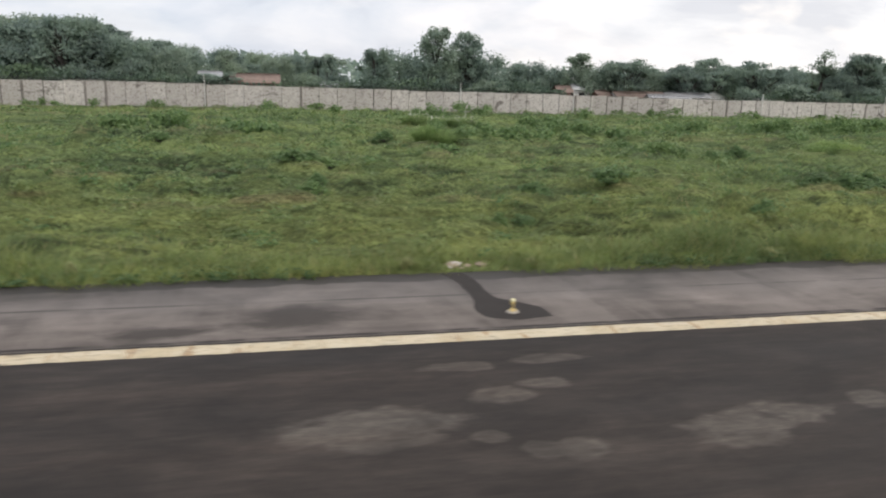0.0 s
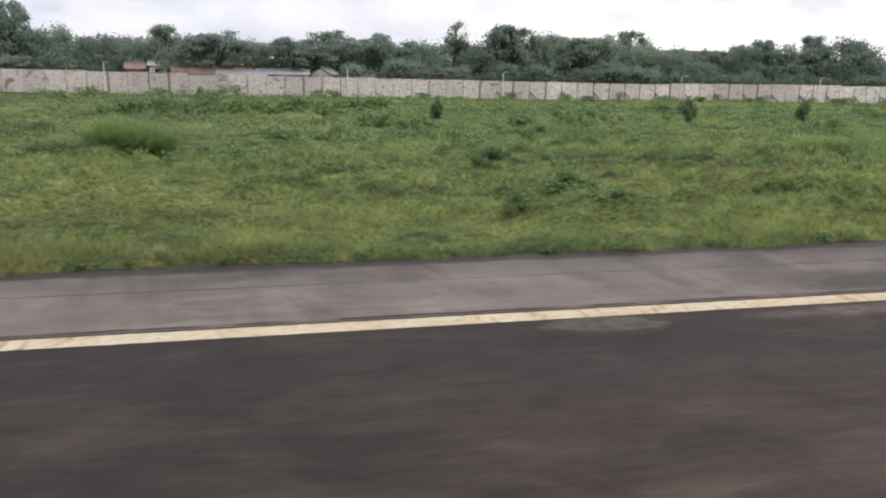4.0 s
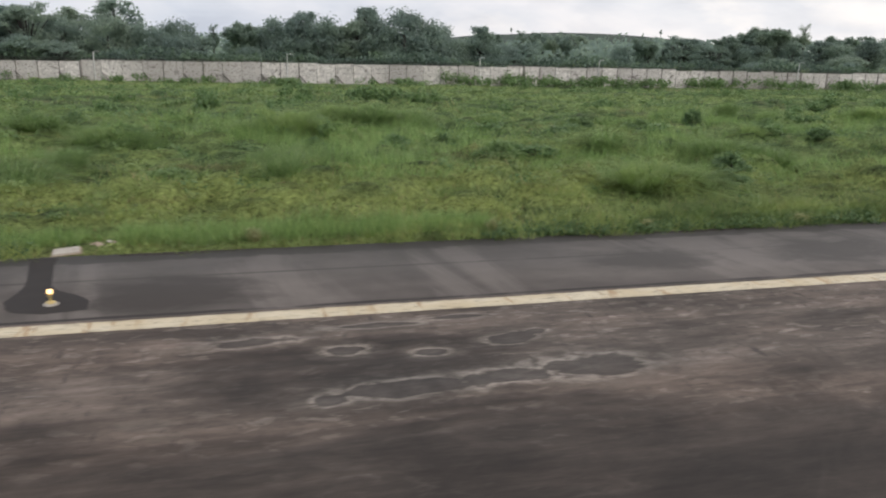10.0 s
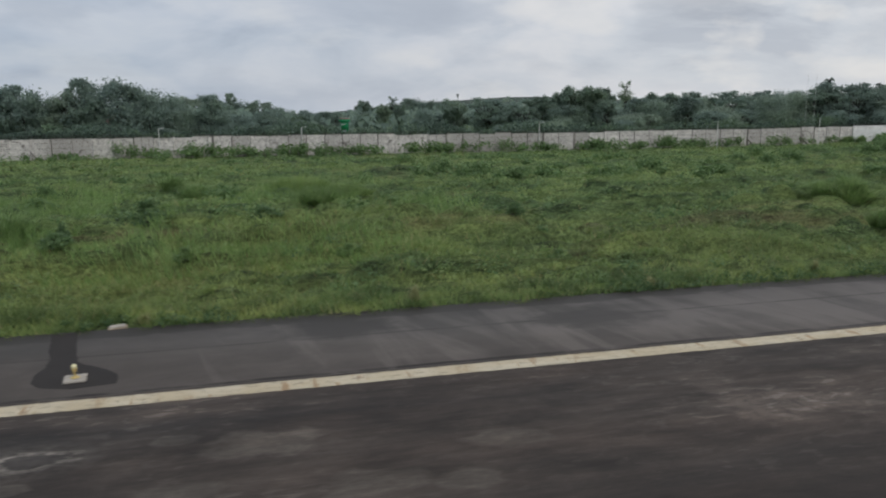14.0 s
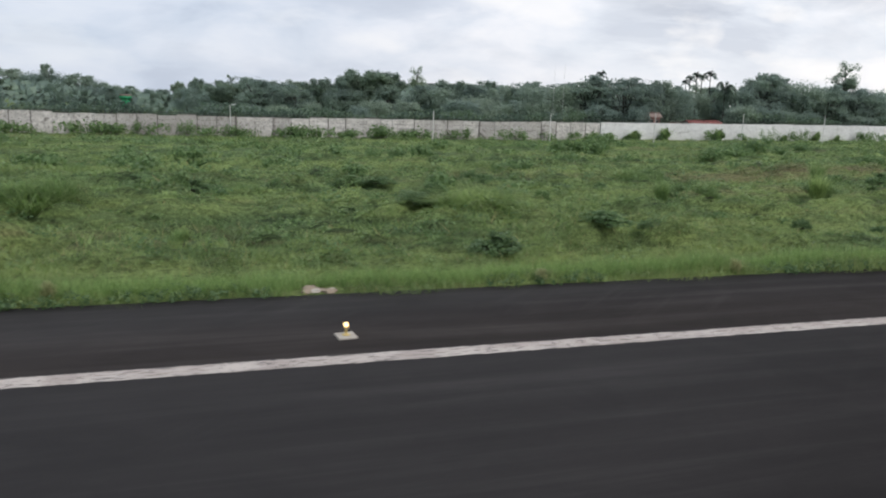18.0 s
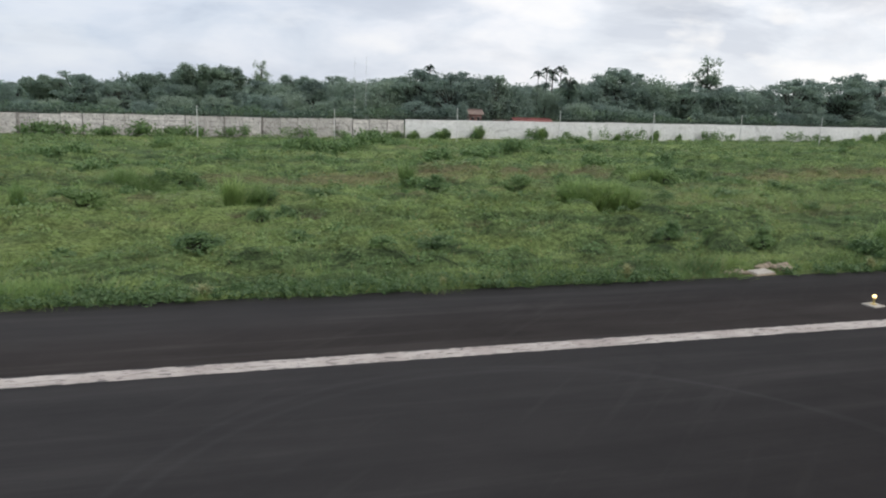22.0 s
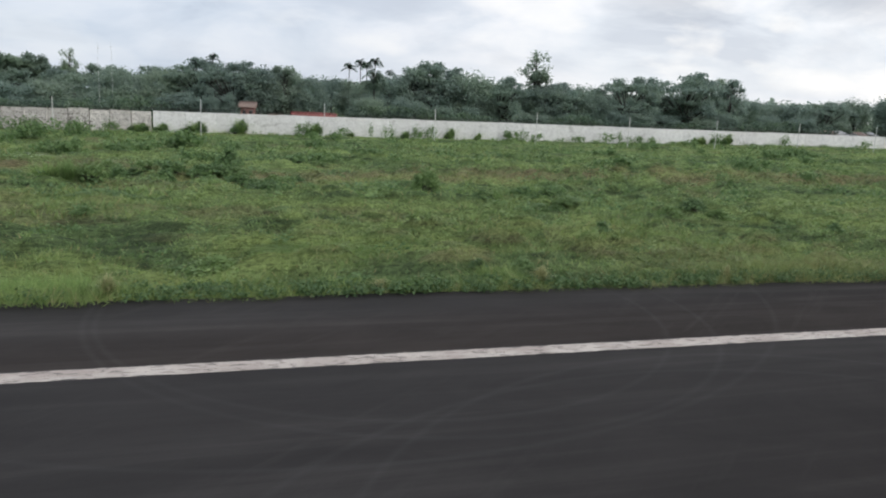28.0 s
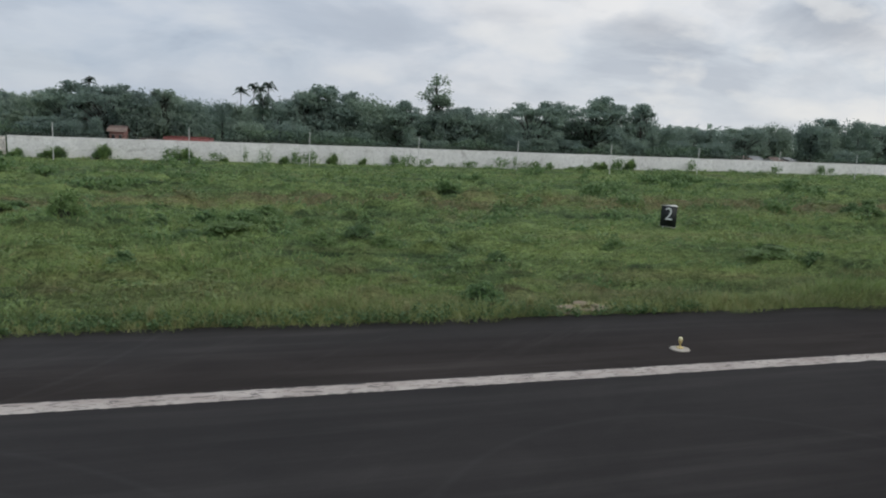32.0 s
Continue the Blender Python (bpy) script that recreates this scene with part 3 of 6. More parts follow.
def grass_blade():
    m = Nodes("grass_blade")
    base = sward_colour(m, (0.092, 0.180, 0.062), (0.165, 0.288, 0.092), (0.255, 0.375, 0.118))
    base = m.mix(m.ramp(m.island(), [(0.0, 0.5), (0.5, 0.0)]), base, (0.075, 0.13, 0.045))
    base = m.mix(m.ramp(m.island(), [(0.92, 0.0), (0.97, 0.8)]), base, (0.36, 0.30, 0.15))
    return m.leafy(base, 0.4)


def weed_leaf():
    m = Nodes("weed_leaf")
    base = sward_colour(m, (0.085, 0.170, 0.060), (0.140, 0.255, 0.085), (0.215, 0.34, 0.105))
    base = m.mix(m.ramp(m.island(), [(0.0, 0.4), (0.6, 0.0)]), base, (0.06, 0.115, 0.048))
    base = m.mix(m.ramp(m.island(), [(0.7, 0.0), (1.0, 0.3)]), base, (0.21, 0.30, 0.12))
    return m.leafy(base, 0.35)


def leaf(name, stops, vary=0.25, glow=0.3, gloss=0.4, drift=0.0):
    m = Nodes(name)
    base = m.ramp(m.island(), stops)
    r = m.chance()
    base = m.mix(m.ramp(r, [(0.0, vary), (0.45, 0.0)]), base, tuple(0.45 * c for c in stops[0][1]))
    base = m.mix(m.ramp(r, [(0.55, 0.0), (1.0, vary)]), base, (stops[-1][1][0] * 1.5, stops[-1][1][1] * 1.35, stops[-1][1][2] * 1.05))
    if drift:
        patch_ = m.cloud(m.at(0.11, 0.11, 0.22), 1.0, 4, 0.6, 0.3)
        base = m.mix(m.ramp(patch_, [(0.48, 0.0), (0.62, drift)]), base, (stops[-1][1][0] * 1.12, stops[-1][1][1] * 1.15, stops[-1][1][2] * 0.80))
        base = m.mix(m.ramp(patch_, [(0.34, drift), (0.46, 0.0)]), base, tuple(0.62 * c for c in stops[0][1]))
    return m.leafy(base, glow, gloss)


def plain(name, colour, rough=0.6, metal=0.0, vary=0.25, scale=4.0):
    m = Nodes(name)
    n = m.cloud(m.at(1, 1, 1, True), scale, 5, 0.65)
    base = m.mix(m.ramp(n, [(0.4, 0.0), (0.75, vary)]), colour, tuple(c * 0.35 for c in colour))
    m.relief(n, 0.15, 0.01)
    return m.done(base, rough, metal, 0.4)


def glowing(name, colour, power):
    m = Nodes(name)
    m.bsdf.inputs["Emission Color"].default_value = (*colour, 1)
    m.bsdf.inputs["Emission Strength"].default_value = power
    return m.done(colour, 0.3)


M_OLD = asphalt_old()
M_SHOULDER = asphalt_shoulder()
M_NEW = asphalt_new()
M_PATCH = plain("fresh_dark_asphalt", (0.0245, 0.0198, 0.0170), 0.85, 0, 0.5, 1.2)
M_EARTH = plain("bare_dark_soil", (0.034, 0.028, 0.023), 0.95, 0, 0.5, 2.5)
M_CREAM = paint("cream_marking_paint", (0.55, 0.485, 0.355), (0.46, 0.38, 0.245), 0.45, 0.7, 17.95, 0.33)
M_BAR = paint("cream_bar_paint", (0.62, 0.56, 0.43), (0.52, 0.44, 0.29), 0.5, 0.2, 7.12, 1.52)
M_WHITE = paint("white_marking_paint", (0.46, 0.415, 0.375), (0.31, 0.262, 0.235), 0.9, 0.0, 18.0, 0.34)
M_SOIL = field_soil()
M_HILL = hill_cover()
M_BLADE = grass_blade()
M_WALL = concrete_wall("weathered_concrete", (0.70, 0.665, 0.62), (0.115, 0.10, 0.088), 1.0, 0.75)
M_PILLAR = concrete_wall("stained_concrete", (0.34, 0.315, 0.29), (0.07, 0.06, 0.052), 0.95, 1.0)
M_RENDER = concrete_wall("pale_plastered_concrete", (0.76, 0.755, 0.735), (0.26, 0.245, 0.23), 0.5, 0.25)
M_WEED = weed_leaf()
M_BUSH = leaf("bush_leaf", [(0.0, (0.092, 0.165, 0.068)), (0.6, (0.142, 0.235, 0.092)), (1.0, (0.20, 0.30, 0.118))], 0.3, 0.45)
M_THICKET = leaf("thicket_leaf", [(0.0, (0.082, 0.126, 0.104)), (1.0, (0.142, 0.204, 0.150))], 0.25, 0.5, 0.2, 0.55)
M_REED = leaf("tall_grass_blade", [(0.0, (0.14, 0.245, 0.080)), (0.6, (0.235, 0.365, 0.118)), (1.0, (0.34, 0.45, 0.17))], 0.12, 0.5)
M_CLUMP = leaf("arching_grass_blade", [(0.0, (0.20, 0.315, 0.115)), (0.6, (0.295, 0.42, 0.158)), (1.0, (0.41, 0.52, 0.235))], 0.22, 0.7)
M_COLUMN = leaf("upright_shrub_leaf", [(0.0, (0.075, 0.135, 0.060)), (1.0, (0.15, 0.235, 0.10))], 0.1, 0.45)
M_STRAW = leaf("dry_grass_blade", [(0.0, (0.24, 0.28, 0.12)), (0.6, (0.40, 0.41, 0.20)), (1.0, (0.58, 0.55, 0.32))], 0.05, 0.45)
M_PLUME = leaf("pale_seed_plume", [(0.0, (0.62, 0.60, 0.50)), (1.0, (0.82, 0.80, 0.72))], 0.1)
# distance haze mixed into the leaf colours: paler and bluer than the foliage itself
M_HAZY_CROWN = leaf("hazy_tree_leaf", [(0.0, (0.205, 0.272, 0.245)), (0.6, (0.255, 0.335, 0.290)), (1.0, (0.30, 0.38, 0.31))], 0.28, 0.6, 0.12, 0.2)
M_HAZY_CROWN_PALE = leaf("hazy_pale_tree_leaf", [(0.0, (0.195, 0.262, 0.215)), (0.6, (0.24, 0.32, 0.255)), (1.0, (0.28, 0.36, 0.27))], 0.28, 0.6, 0.12, 0.25)
M_BARK = plain("bark", (0.062, 0.056, 0.050), 0.9, 0, 0.5, 2.0)
M_POLE = plain("galvanised_pole", (0.66, 0.66, 0.64), 0.5, 0.3)
M_WIRE = plain("rusted_wire", (0.035, 0.03, 0.028), 0.8, 0.2)
M_BASE = plain("chalky_concrete", (0.41, 0.375, 0.32), 0.85, 0, 0.4, 6.0)
M_YELLOW = plain("yellow_lamp_paint", (0.56, 0.43, 0.17), 0.5, 0, 0.3, 12.0)
M_LENS = plain("cloudy_lens_glass", (0.75, 0.70, 0.42), 0.2, 0, 0.1)
M_LIT = glowing("lit_lens", (1.0, 0.66, 0.28), 2.6)
M_BOARD = plain("black_sign_board", (0.016, 0.02, 0.019), 0.6, 0, 0.3)
M_DIGIT = plain("white_sign_paint", (0.75, 0.76, 0.74), 0.6, 0, 0.2)
M_ROCK = plain("dug_earth", (0.29, 0.235, 0.17), 0.95, 0, 0.5, 3.0)
M_TIN = plain("pale_tin_roof", (0.40, 0.41, 0.42), 0.5, 0.3, 0.5, 1.0)
M_RUST = plain("rusty_tin_roof", (0.25, 0.185, 0.155), 0.7, 0.2, 0.6, 1.2)
M_RED = plain("red_tin_roof", (0.30, 0.085, 0.07), 0.5, 0.1, 0.3, 1.0)
M_PINK = plain("faded_pink_wall", (0.36, 0.19, 0.16), 0.85, 0, 0.4, 1.5)
M_PALEWALL = plain("whitewashed_wall", (0.62, 0.61, 0.58), 0.85, 0, 0.4, 1.5)
M_GREEN = plain("green_painted_steel", (0.02, 0.26, 0.11), 0.5, 0, 0.3, 1.5)
M_DARK = plain("dark_opening", (0.015, 0.015, 0.016), 0.5)


# ---- mesh tools ----
def mesh_of(name, verts, faces, material):
    """A mesh from an (n, 3) array and an (m, k) array of corners."""
    verts, faces = np.asarray(verts, np.float32), np.asarray(faces, np.int32)
    me = bpy.data.meshes.new(name)
    k = faces.shape[1]
    me.vertices.add(len(verts))
    me.vertices.foreach_set("co", verts.ravel())
    me.loops.add(faces.size)
    me.loops.foreach_set("vertex_index", faces.ravel())
    me.polygons.add(len(faces))
    me.polygons.foreach_set("loop_start", np.arange(0, faces.size, k, dtype=np.int32))
    me.update(calc_edges=True)
    me.materials.append(material)
    return me


def joined(pieces):
    vs, fs, n = [], [], 0
    for v, f in pieces:
        vs.append(np.asarray(v, float))
        fs.append(np.asarray(f) + n)
        n += len(v)
    return np.concatenate(vs), np.concatenate(fs)


def smooth(me):
    me.polygons.foreach_set("use_smooth", np.ones(len(me.polygons), bool))
    return me


def part(name, vf, material, parent, label=""):
    ob = new(name, mesh_of(name, *vf, material))
    ob.parent = parent
    return tagged(ob, label) if label else ob


def thing(name, label, category, group="", at=None):
    ob = new(name)
    ob.empty_display_size = 0.2
    if at is not None:
        ob.matrix_world = at
    return tagged(ob, label, category, group)


def box(cx, cy, cz, sx, sy, sz, top=1.0):
    """A box, its top drawn in by the factor top."""
    v = [(cx + a * sx / 2 * (top if c > 0 else 1), cy + b * sy / 2 * (top if c > 0 else 1), cz + c * sz / 2) for c in (-1, 1) for a, b in ((-1, -1), (1, -1), (1, 1), (-1, 1))]
    f = [(3, 2, 1, 0), (4, 5, 6, 7), (0, 1, 5, 4), (1, 2, 6, 5), (2, 3, 7, 6), (3, 0, 4, 7)]
    return np.array(v, float), np.array(f)


def worn_box(sx, sy, sz, bevel):
    bm = bmesh.new()
    bmesh.ops.create_cube(bm, size=1)
    bmesh.ops.scale(bm, vec=(sx, sy, sz), verts=bm.verts)
    bmesh.ops.bevel(bm, geom=bm.edges[:], offset=bevel, segments=1, affect="EDGES")
    return bm


def part_bm(name, bm, material, parent, label=""):
    me = bpy.data.meshes.new(name)
    bm.to_mesh(me)
    bm.free()
    me.materials.append(material)
    ob = new(name, me)
    ob.parent = parent
    return tagged(ob, label) if label else ob


def lathe(profile, sides=16):
    v = [(r * math.cos(2 * math.pi * i / sides), r * math.sin(2 * math.pi * i / sides), z) for r, z in profile for i in range(sides)]
    f = [(j * sides + i, j * sides + (i + 1) % sides, (j + 1) * sides + (i + 1) % sides, (j + 1) * sides + i) for j in range(len(profile) - 1) for i in range(sides)]
    return np.array(v, float), np.array(f)


def tube(points, radii, sides=6):
    p = np.asarray(points, float)
    d = np.gradient(p, axis=0)
    d /= np.linalg.norm(d, axis=1)[:, None] + 1e-9
    a = np.cross(d, (0.31, 0.95, 0.05))
    a /= np.linalg.norm(a, axis=1)[:, None] + 1e-9
    b = np.cross(d, a)
    ang = np.linspace(0, 2 * math.pi, sides, endpoint=False)
    v = p[:, None] + np.asarray(radii, float)[:, None, None] * (np.cos(ang)[None, :, None] * a[:, None] + np.sin(ang)[None, :, None] * b[:, None])
    f = [(j * sides + i, j * sides + (i + 1) % sides, (j + 1) * sides + (i + 1) % sides, (j + 1) * sides + i) for j in range(len(p) - 1) for i in range(sides)]
    return v.reshape(-1, 3), np.array(f)


def leaves(points, normals, size, rng, long=1.4):
    """A loose quad for each point, about square to its normal."""
    n = normals / (np.linalg.norm(normals, axis=1)[:, None] + 1e-9)
    a = np.cross(n, rng.normal(size=n.shape))
    a /= np.linalg.norm(a, axis=1)[:, None] + 1e-9
    b = np.cross(n, a)
    s = size * rng.uniform(0.6, 1.3, len(points))[:, None]
    v = np.stack([points - a * s * long / 2, points + a * s * long / 3 - b * s * 0.5, points + a * s * long / 3 + b * s * 0.5], 1)
    return v.reshape(-1, 3), np.arange(3 * len(points)).reshape(-1, 3)


def clump(centre, radius, count, size, rng, flat=0.8):
    d = rng.normal(size=(count, 3))
    d /= np.linalg.norm(d, axis=1)[:, None]
    r = radius * (0.25 + 1.0 * rng.beta(2.2, 1.6, count)[:, None]) * (1 + 0.22 * np.sin(7 * d[:, :1] + 5 * d[:, 1:2]))
    return leaves(np.asarray(centre) + d * r * (1, 1, flat), d + rng.normal(0, 0.55, d.shape) + (0, 0, 0.4), size, rng)


def foliage(centre, radius, count, size, rng, flat=0.8):
    """A lobe of a tree's crown: fine leaves, thinning outwards so that lobes run into one another."""
    n = int(count * 2.2)
    p = rng.normal(0, 0.5, (n, 3))
    p *= np.minimum(1, 1.25 / (np.linalg.norm(p, axis=1)[:, None] + 1e-6))
    return leaves(np.asarray(centre) + p * radius * 1.25 * (1, 1, flat), p * 0.8 + rng.normal(0, 0.7, (n, 3)) + (0, -0.1, 0.7), size * 0.72, rng)


def blades(points, length, width, lean, rng, aim=None):
    """A triangle for each blade of grass."""
    n = len(points)
    th = rng.uniform(0, 2 * math.pi, n)
    side = np.stack([np.cos(th), np.sin(th) * 0.45, np.zeros(n)], 1) * (np.broadcast_to(width, n) / 2)[:, None]
    tip = np.stack([rng.normal(0, lean, n), rng.normal(0, lean, n), np.ones(n)], 1)
    if aim is not None:
        tip[:, :2] += aim
    tip *= np.broadcast_to(length, n)[:, None]
    v = np.stack([points - side, points + side, points + tip], 1)
    return v.reshape(-1, 3), np.arange(3 * n).reshape(-1, 3)


LATTICE = np.random.RandomState(5).rand(8, 256, 256)


def value_noise(x, y, size, layer):
    u, v = x / size + 37.7 * layer, y / size + 11.3 * layer
    i, j = np.floor(u).astype(int), np.floor(v).astype(int)
    a, b = u - i, v - j
    a, b = a * a * (3 - 2 * a), b * b * (3 - 2 * b)
    g = LATTICE[layer % 8]
    return ((g[i % 256, j % 256] * (1 - a) + g[(i + 1) % 256, j % 256] * a) * (1 - b)
            + (g[i % 256, (j + 1) % 256] * (1 - a) + g[(i + 1) % 256, (j + 1) % 256] * a) * b)


# ---- lie of the land: x along the runway, y away from it ----
EDGE = 24.2     # end of the pavement
WALL_Y = 146.0
LAND_X = (-60, 0, 33, 100, 140, 200, 263, 330, 363, 400, 425, 476, 520, 700)
LAND_Z = (-1.0, -1.0, -1.4, -1.8, -2.0, -2.2, -2.5, -2.8, -2.75, -2.3, -2.2, -1.8, -1.0, -0.8)
SIGNS = ((135.5, 51.0), (445.6, 46.6))
TOP_X = (-60, -20, 33, 90, 115, 160, 215, 290, 330, 360, 390, 450, 545, 700)
TOP_Z = (3.3, 2.95, 2.35, 1.65, 1.5, 1.1, 1.25, 0.85, 0.6, 0.65, 1.1, 1.45, 1.75, 2.1)


def slope_z(x, y):
    return np.interp(x, LAND_X, LAND_Z) * np.clip((y - 28) / 66, 0, 1) ** 1.05


def fall(y):
    """The country drops away behind the tree line."""
    return 0.021 * np.clip(np.asarray(y, float) - 235, 0, None)


def mounds(x, y):
    """Low cushions of creeping plants: rounded domes scattered cell by cell, longer along the runway."""
    cx, cy = 2.0, 1.5
    i, j = np.floor(x / cx).astype(int), np.floor(y / cy).astype(int)
    best = np.zeros_like(x)
    for a in (-1, 0, 1):
        for b in (-1, 0, 1):
            p, q = (i + a) % 256, (j + b) % 256
            px, py = (i + a + 0.2 + 0.6 * LATTICE[0, p, q]) * cx, (j + b + 0.2 + 0.6 * LATTICE[1, p, q]) * cy
            r = 0.7 + 0.6 * LATTICE[2, p, q]
            high = np.clip(LATTICE[3, p, q] - 0.2, 0, 1) * 1.0
            d = ((x - px) / (1.5 * r)) ** 2 + ((y - py) / r) ** 2
            best = np.maximum(best, high * np.clip(1 - d, 0, 1) ** 0.6)
    return best


def land(x, y):
    x, y = np.asarray(x, float), np.asarray(y, float)
    rough = np.clip((y - EDGE) / 5, 0, 1) * np.clip((160 - y) / 25, 0, 1)
    bumps = (value_noise(x, y, 9.0, 1) - 0.5) * 0.9 + (value_noise(x * 0.6, y, 3.2, 2) - 0.5) * 0.7 + (value_noise(x, y, 1.4, 3) - 0.5) * 0.25
    bumps = bumps + mounds(x, y) * (0.5 + 1.45 * value_noise(x, y, 16, 4)) - 0.22
    for px, py in SIGNS:    # level ground round the signs
        rough = rough * (1 - 0.9 * np.exp(-((x - px + 2) / 7) ** 2 - ((y - py + 3) / 7) ** 2))
    rough = rough * (1 - 0.65 * np.clip((y - 95) / 40, 0, 1))
    bumps = bumps - 0.35 * np.clip((y - 95) / 40, 0, 1)
    rise = 1.25 * np.exp(-((x - 446) / 16) ** 2 - ((y - 47) / 12) ** 2) * np.clip((y - 28) / 20, 0, 1) * 0.5   # low swell under the second sign
    z = slope_z(x, y) + rise + bumps * rough - 0.03 - fall(y)
    return np.where(y < EDGE - 0.05, -0.12, z)


def stretch_grid(xs, ys, height):
    gx, gy = np.meshgrid(xs, ys, indexing="ij")
    v = np.stack([gx, gy, height(gx, gy)], -1).reshape(-1, 3)
    n, k = len(xs), len(ys)
    a = (np.arange(n - 1)[:, None] * k + np.arange(k - 1)).ravel()
    return v, np.stack([a, a + k, a + k + 1, a + 1], 1)


xs = np.concatenate([[-4000, -1500, -600, -250, -130, -90], np.arange(-60, 540, 0.5), np.arange(540, 760, 4), [900, 1200, 2000, 4500]])
ys = np.concatenate([[-4000, -1000, -200, -60, 0, 20, 24.1], np.arange(24.2, 52, 0.42), np.arange(52, 100, 0.8), np.arange(100, 160, 1.7), [170, 190, 230, 300, 450, 800, 1500, 4500]])
ground = new("ground", mesh_of("ground", *stretch_grid(xs, ys, land), M_SOIL))
smooth(ground.data)
tagged(ground, "rough airfield ground overgrown with grass and weeds", "ground", "", "structure")

# ---- pavement ----
SEAM = 284.0   # the new black overlay starts here
runway = new("runway", mesh_of("runway", *box((SEAM - 420) / 2, -6.8, -0.1, SEAM + 420, 50.4, 0.2), M_OLD))
tagged(runway, "worn grey-brown asphalt runway with dried puddle stains", "runway", "", "structure")
runway_new = new("runway_overlay", mesh_of("runway_overlay", *box((SEAM + 1200) / 2, -6.8, -0.1, 1200 - SEAM, 50.4, 0.2), M_NEW))
tagged(runway_new, "fresh black asphalt overlay of the runway", "runway", "", "structure")
shoulder = new("runway_shoulder", mesh_of("runway_shoulder", *box((SEAM - 420) / 2, (18.4 + EDGE) / 2, -0.1, SEAM + 420, EDGE - 18.4, 0.2), M_SHOULDER))
tagged(shoulder, "weathered grey asphalt runway shoulder", "pavement", "", "structure")
shoulder_new = new("shoulder_overlay", mesh_of("shoulder_overlay", *box((SEAM + 1200) / 2, (18.4 + EDGE) / 2, -0.1, 1200 - SEAM, EDGE - 18.4, 0.2), M_NEW))
tagged(shoulder_new, "fresh black asphalt runway shoulder", "pavement", "", "structure")


def marking(name, x0, x1, y0, y1, material, label, seed):
    """A painted band with slightly wavering edges."""
    rng = np.random.RandomState(seed)
    px = np.arange(x0, x1 + 0.01, 0.2)
    lo = y0 + rng.normal(0, 0.007, len(px))
    hi = y1 + rng.normal(0, 0.007, len(px))
    v = np.concatenate([np.stack([px, lo, np.full(len(px), 0.005)], 1), np.stack([px, hi, np.full(len(px), 0.005)], 1)])
    n = len(px)
    a = np.arange(n - 1)
    return tagged(new(name, mesh_of(name, v, np.stack([a, a + 1, a + n + 1, a + n], 1), material)), label, "runway marking", "", "structure")


marking("edge_line", -400, SEAM - 0.2, 17.62, 18.28, M_CREAM, "yellowed white runway edge line with rust-brown cracks", 1)
marking("edge_line_overlay", SEAM + 0.2, 1100, 17.66, 18.34, M_WHITE, "chipped greyish white runway edge line on black asphalt", 2)
marking("touchdown_marking", 167.6, 190.1, 5.6, 8.64, M_BAR, "broad cream painted touchdown bar on the runway", 3)


def patch(x0, lx, seed):
    """Dark refilled cable trench from the pavement's edge to a lamp."""
    rng = np.random.RandomState(seed)
    left = [(x0, 24.1), (x0 + 0.25, 22.9), (lx - 0.95, 21.2), (lx - 1.1, 20.2), (lx - 0.9, 19.35), (lx, 19.05)]
    right = [(x0 + 0.75, 24.1), (x0 + 0.95, 22.9), (lx - 0.25, 21.1), (lx + 0.35, 20.6), (lx + 0.95, 20.0), (lx + 1.0, 19.2)]
    sides = []
    for row in (left, right):
        row = np.array(row)
        at = np.linspace(0, len(row) - 1, 41)
        line = np.stack([np.interp(at, np.arange(len(row)), row[:, i]) for i in (0, 1)], 1)
        ease = np.ones(7) / 7
        line[3:-3] = np.stack([np.convolve(line[:, i], ease, "valid") for i in (0, 1)], 1)
        sides.append(line + np.cumsum(rng.normal(0, 0.022, line.shape), 0) * (0.8, 0.25) * np.sin(np.linspace(0.3, 2.6, 41))[:, None])
    v = [(x, min(y, 24.15), 0.004) for x, y in np.concatenate(sides)]
    f = [(i, i + 41, i + 42, i + 1) for i in range(40)]
    ob = new("trench_patch", mesh_of("trench_patch", v, f, M_PATCH))
    return tagged(ob, "dark refilled cable trench across the grey shoulder", "asphalt patch", "trench patches", "structure")


for i, (x0, lx) in enumerate(((5.3, 6.45), (64.6, 66.5), (125.1, 126.8), (186.2, 187.7), (246.4, 247.9))):
    patch(x0, lx, i)


# start, end and depth of the crumbled stretches
BREAKS = ((51.3, 54.2, 0.42), (58.4, 59.4, 0.36), (106.6, 108.8, 0.22), (115.8, 118.9, 0.45), (131.3, 134.7, 0.3), (138.8, 143.6, 0.26), (152.6, 154.8, 0.18), (188.7, 192.1, 0.22),
          (233.2, 238.8, 0.4), (242.7, 245.0, 0.36), (254.5, 256.2, 0.26), (20.5, 23.2, 0.3), (34.0, 38.5, 0.28), (86.0, 90.5, 0.3), (206.0, 210.0, 0.24))


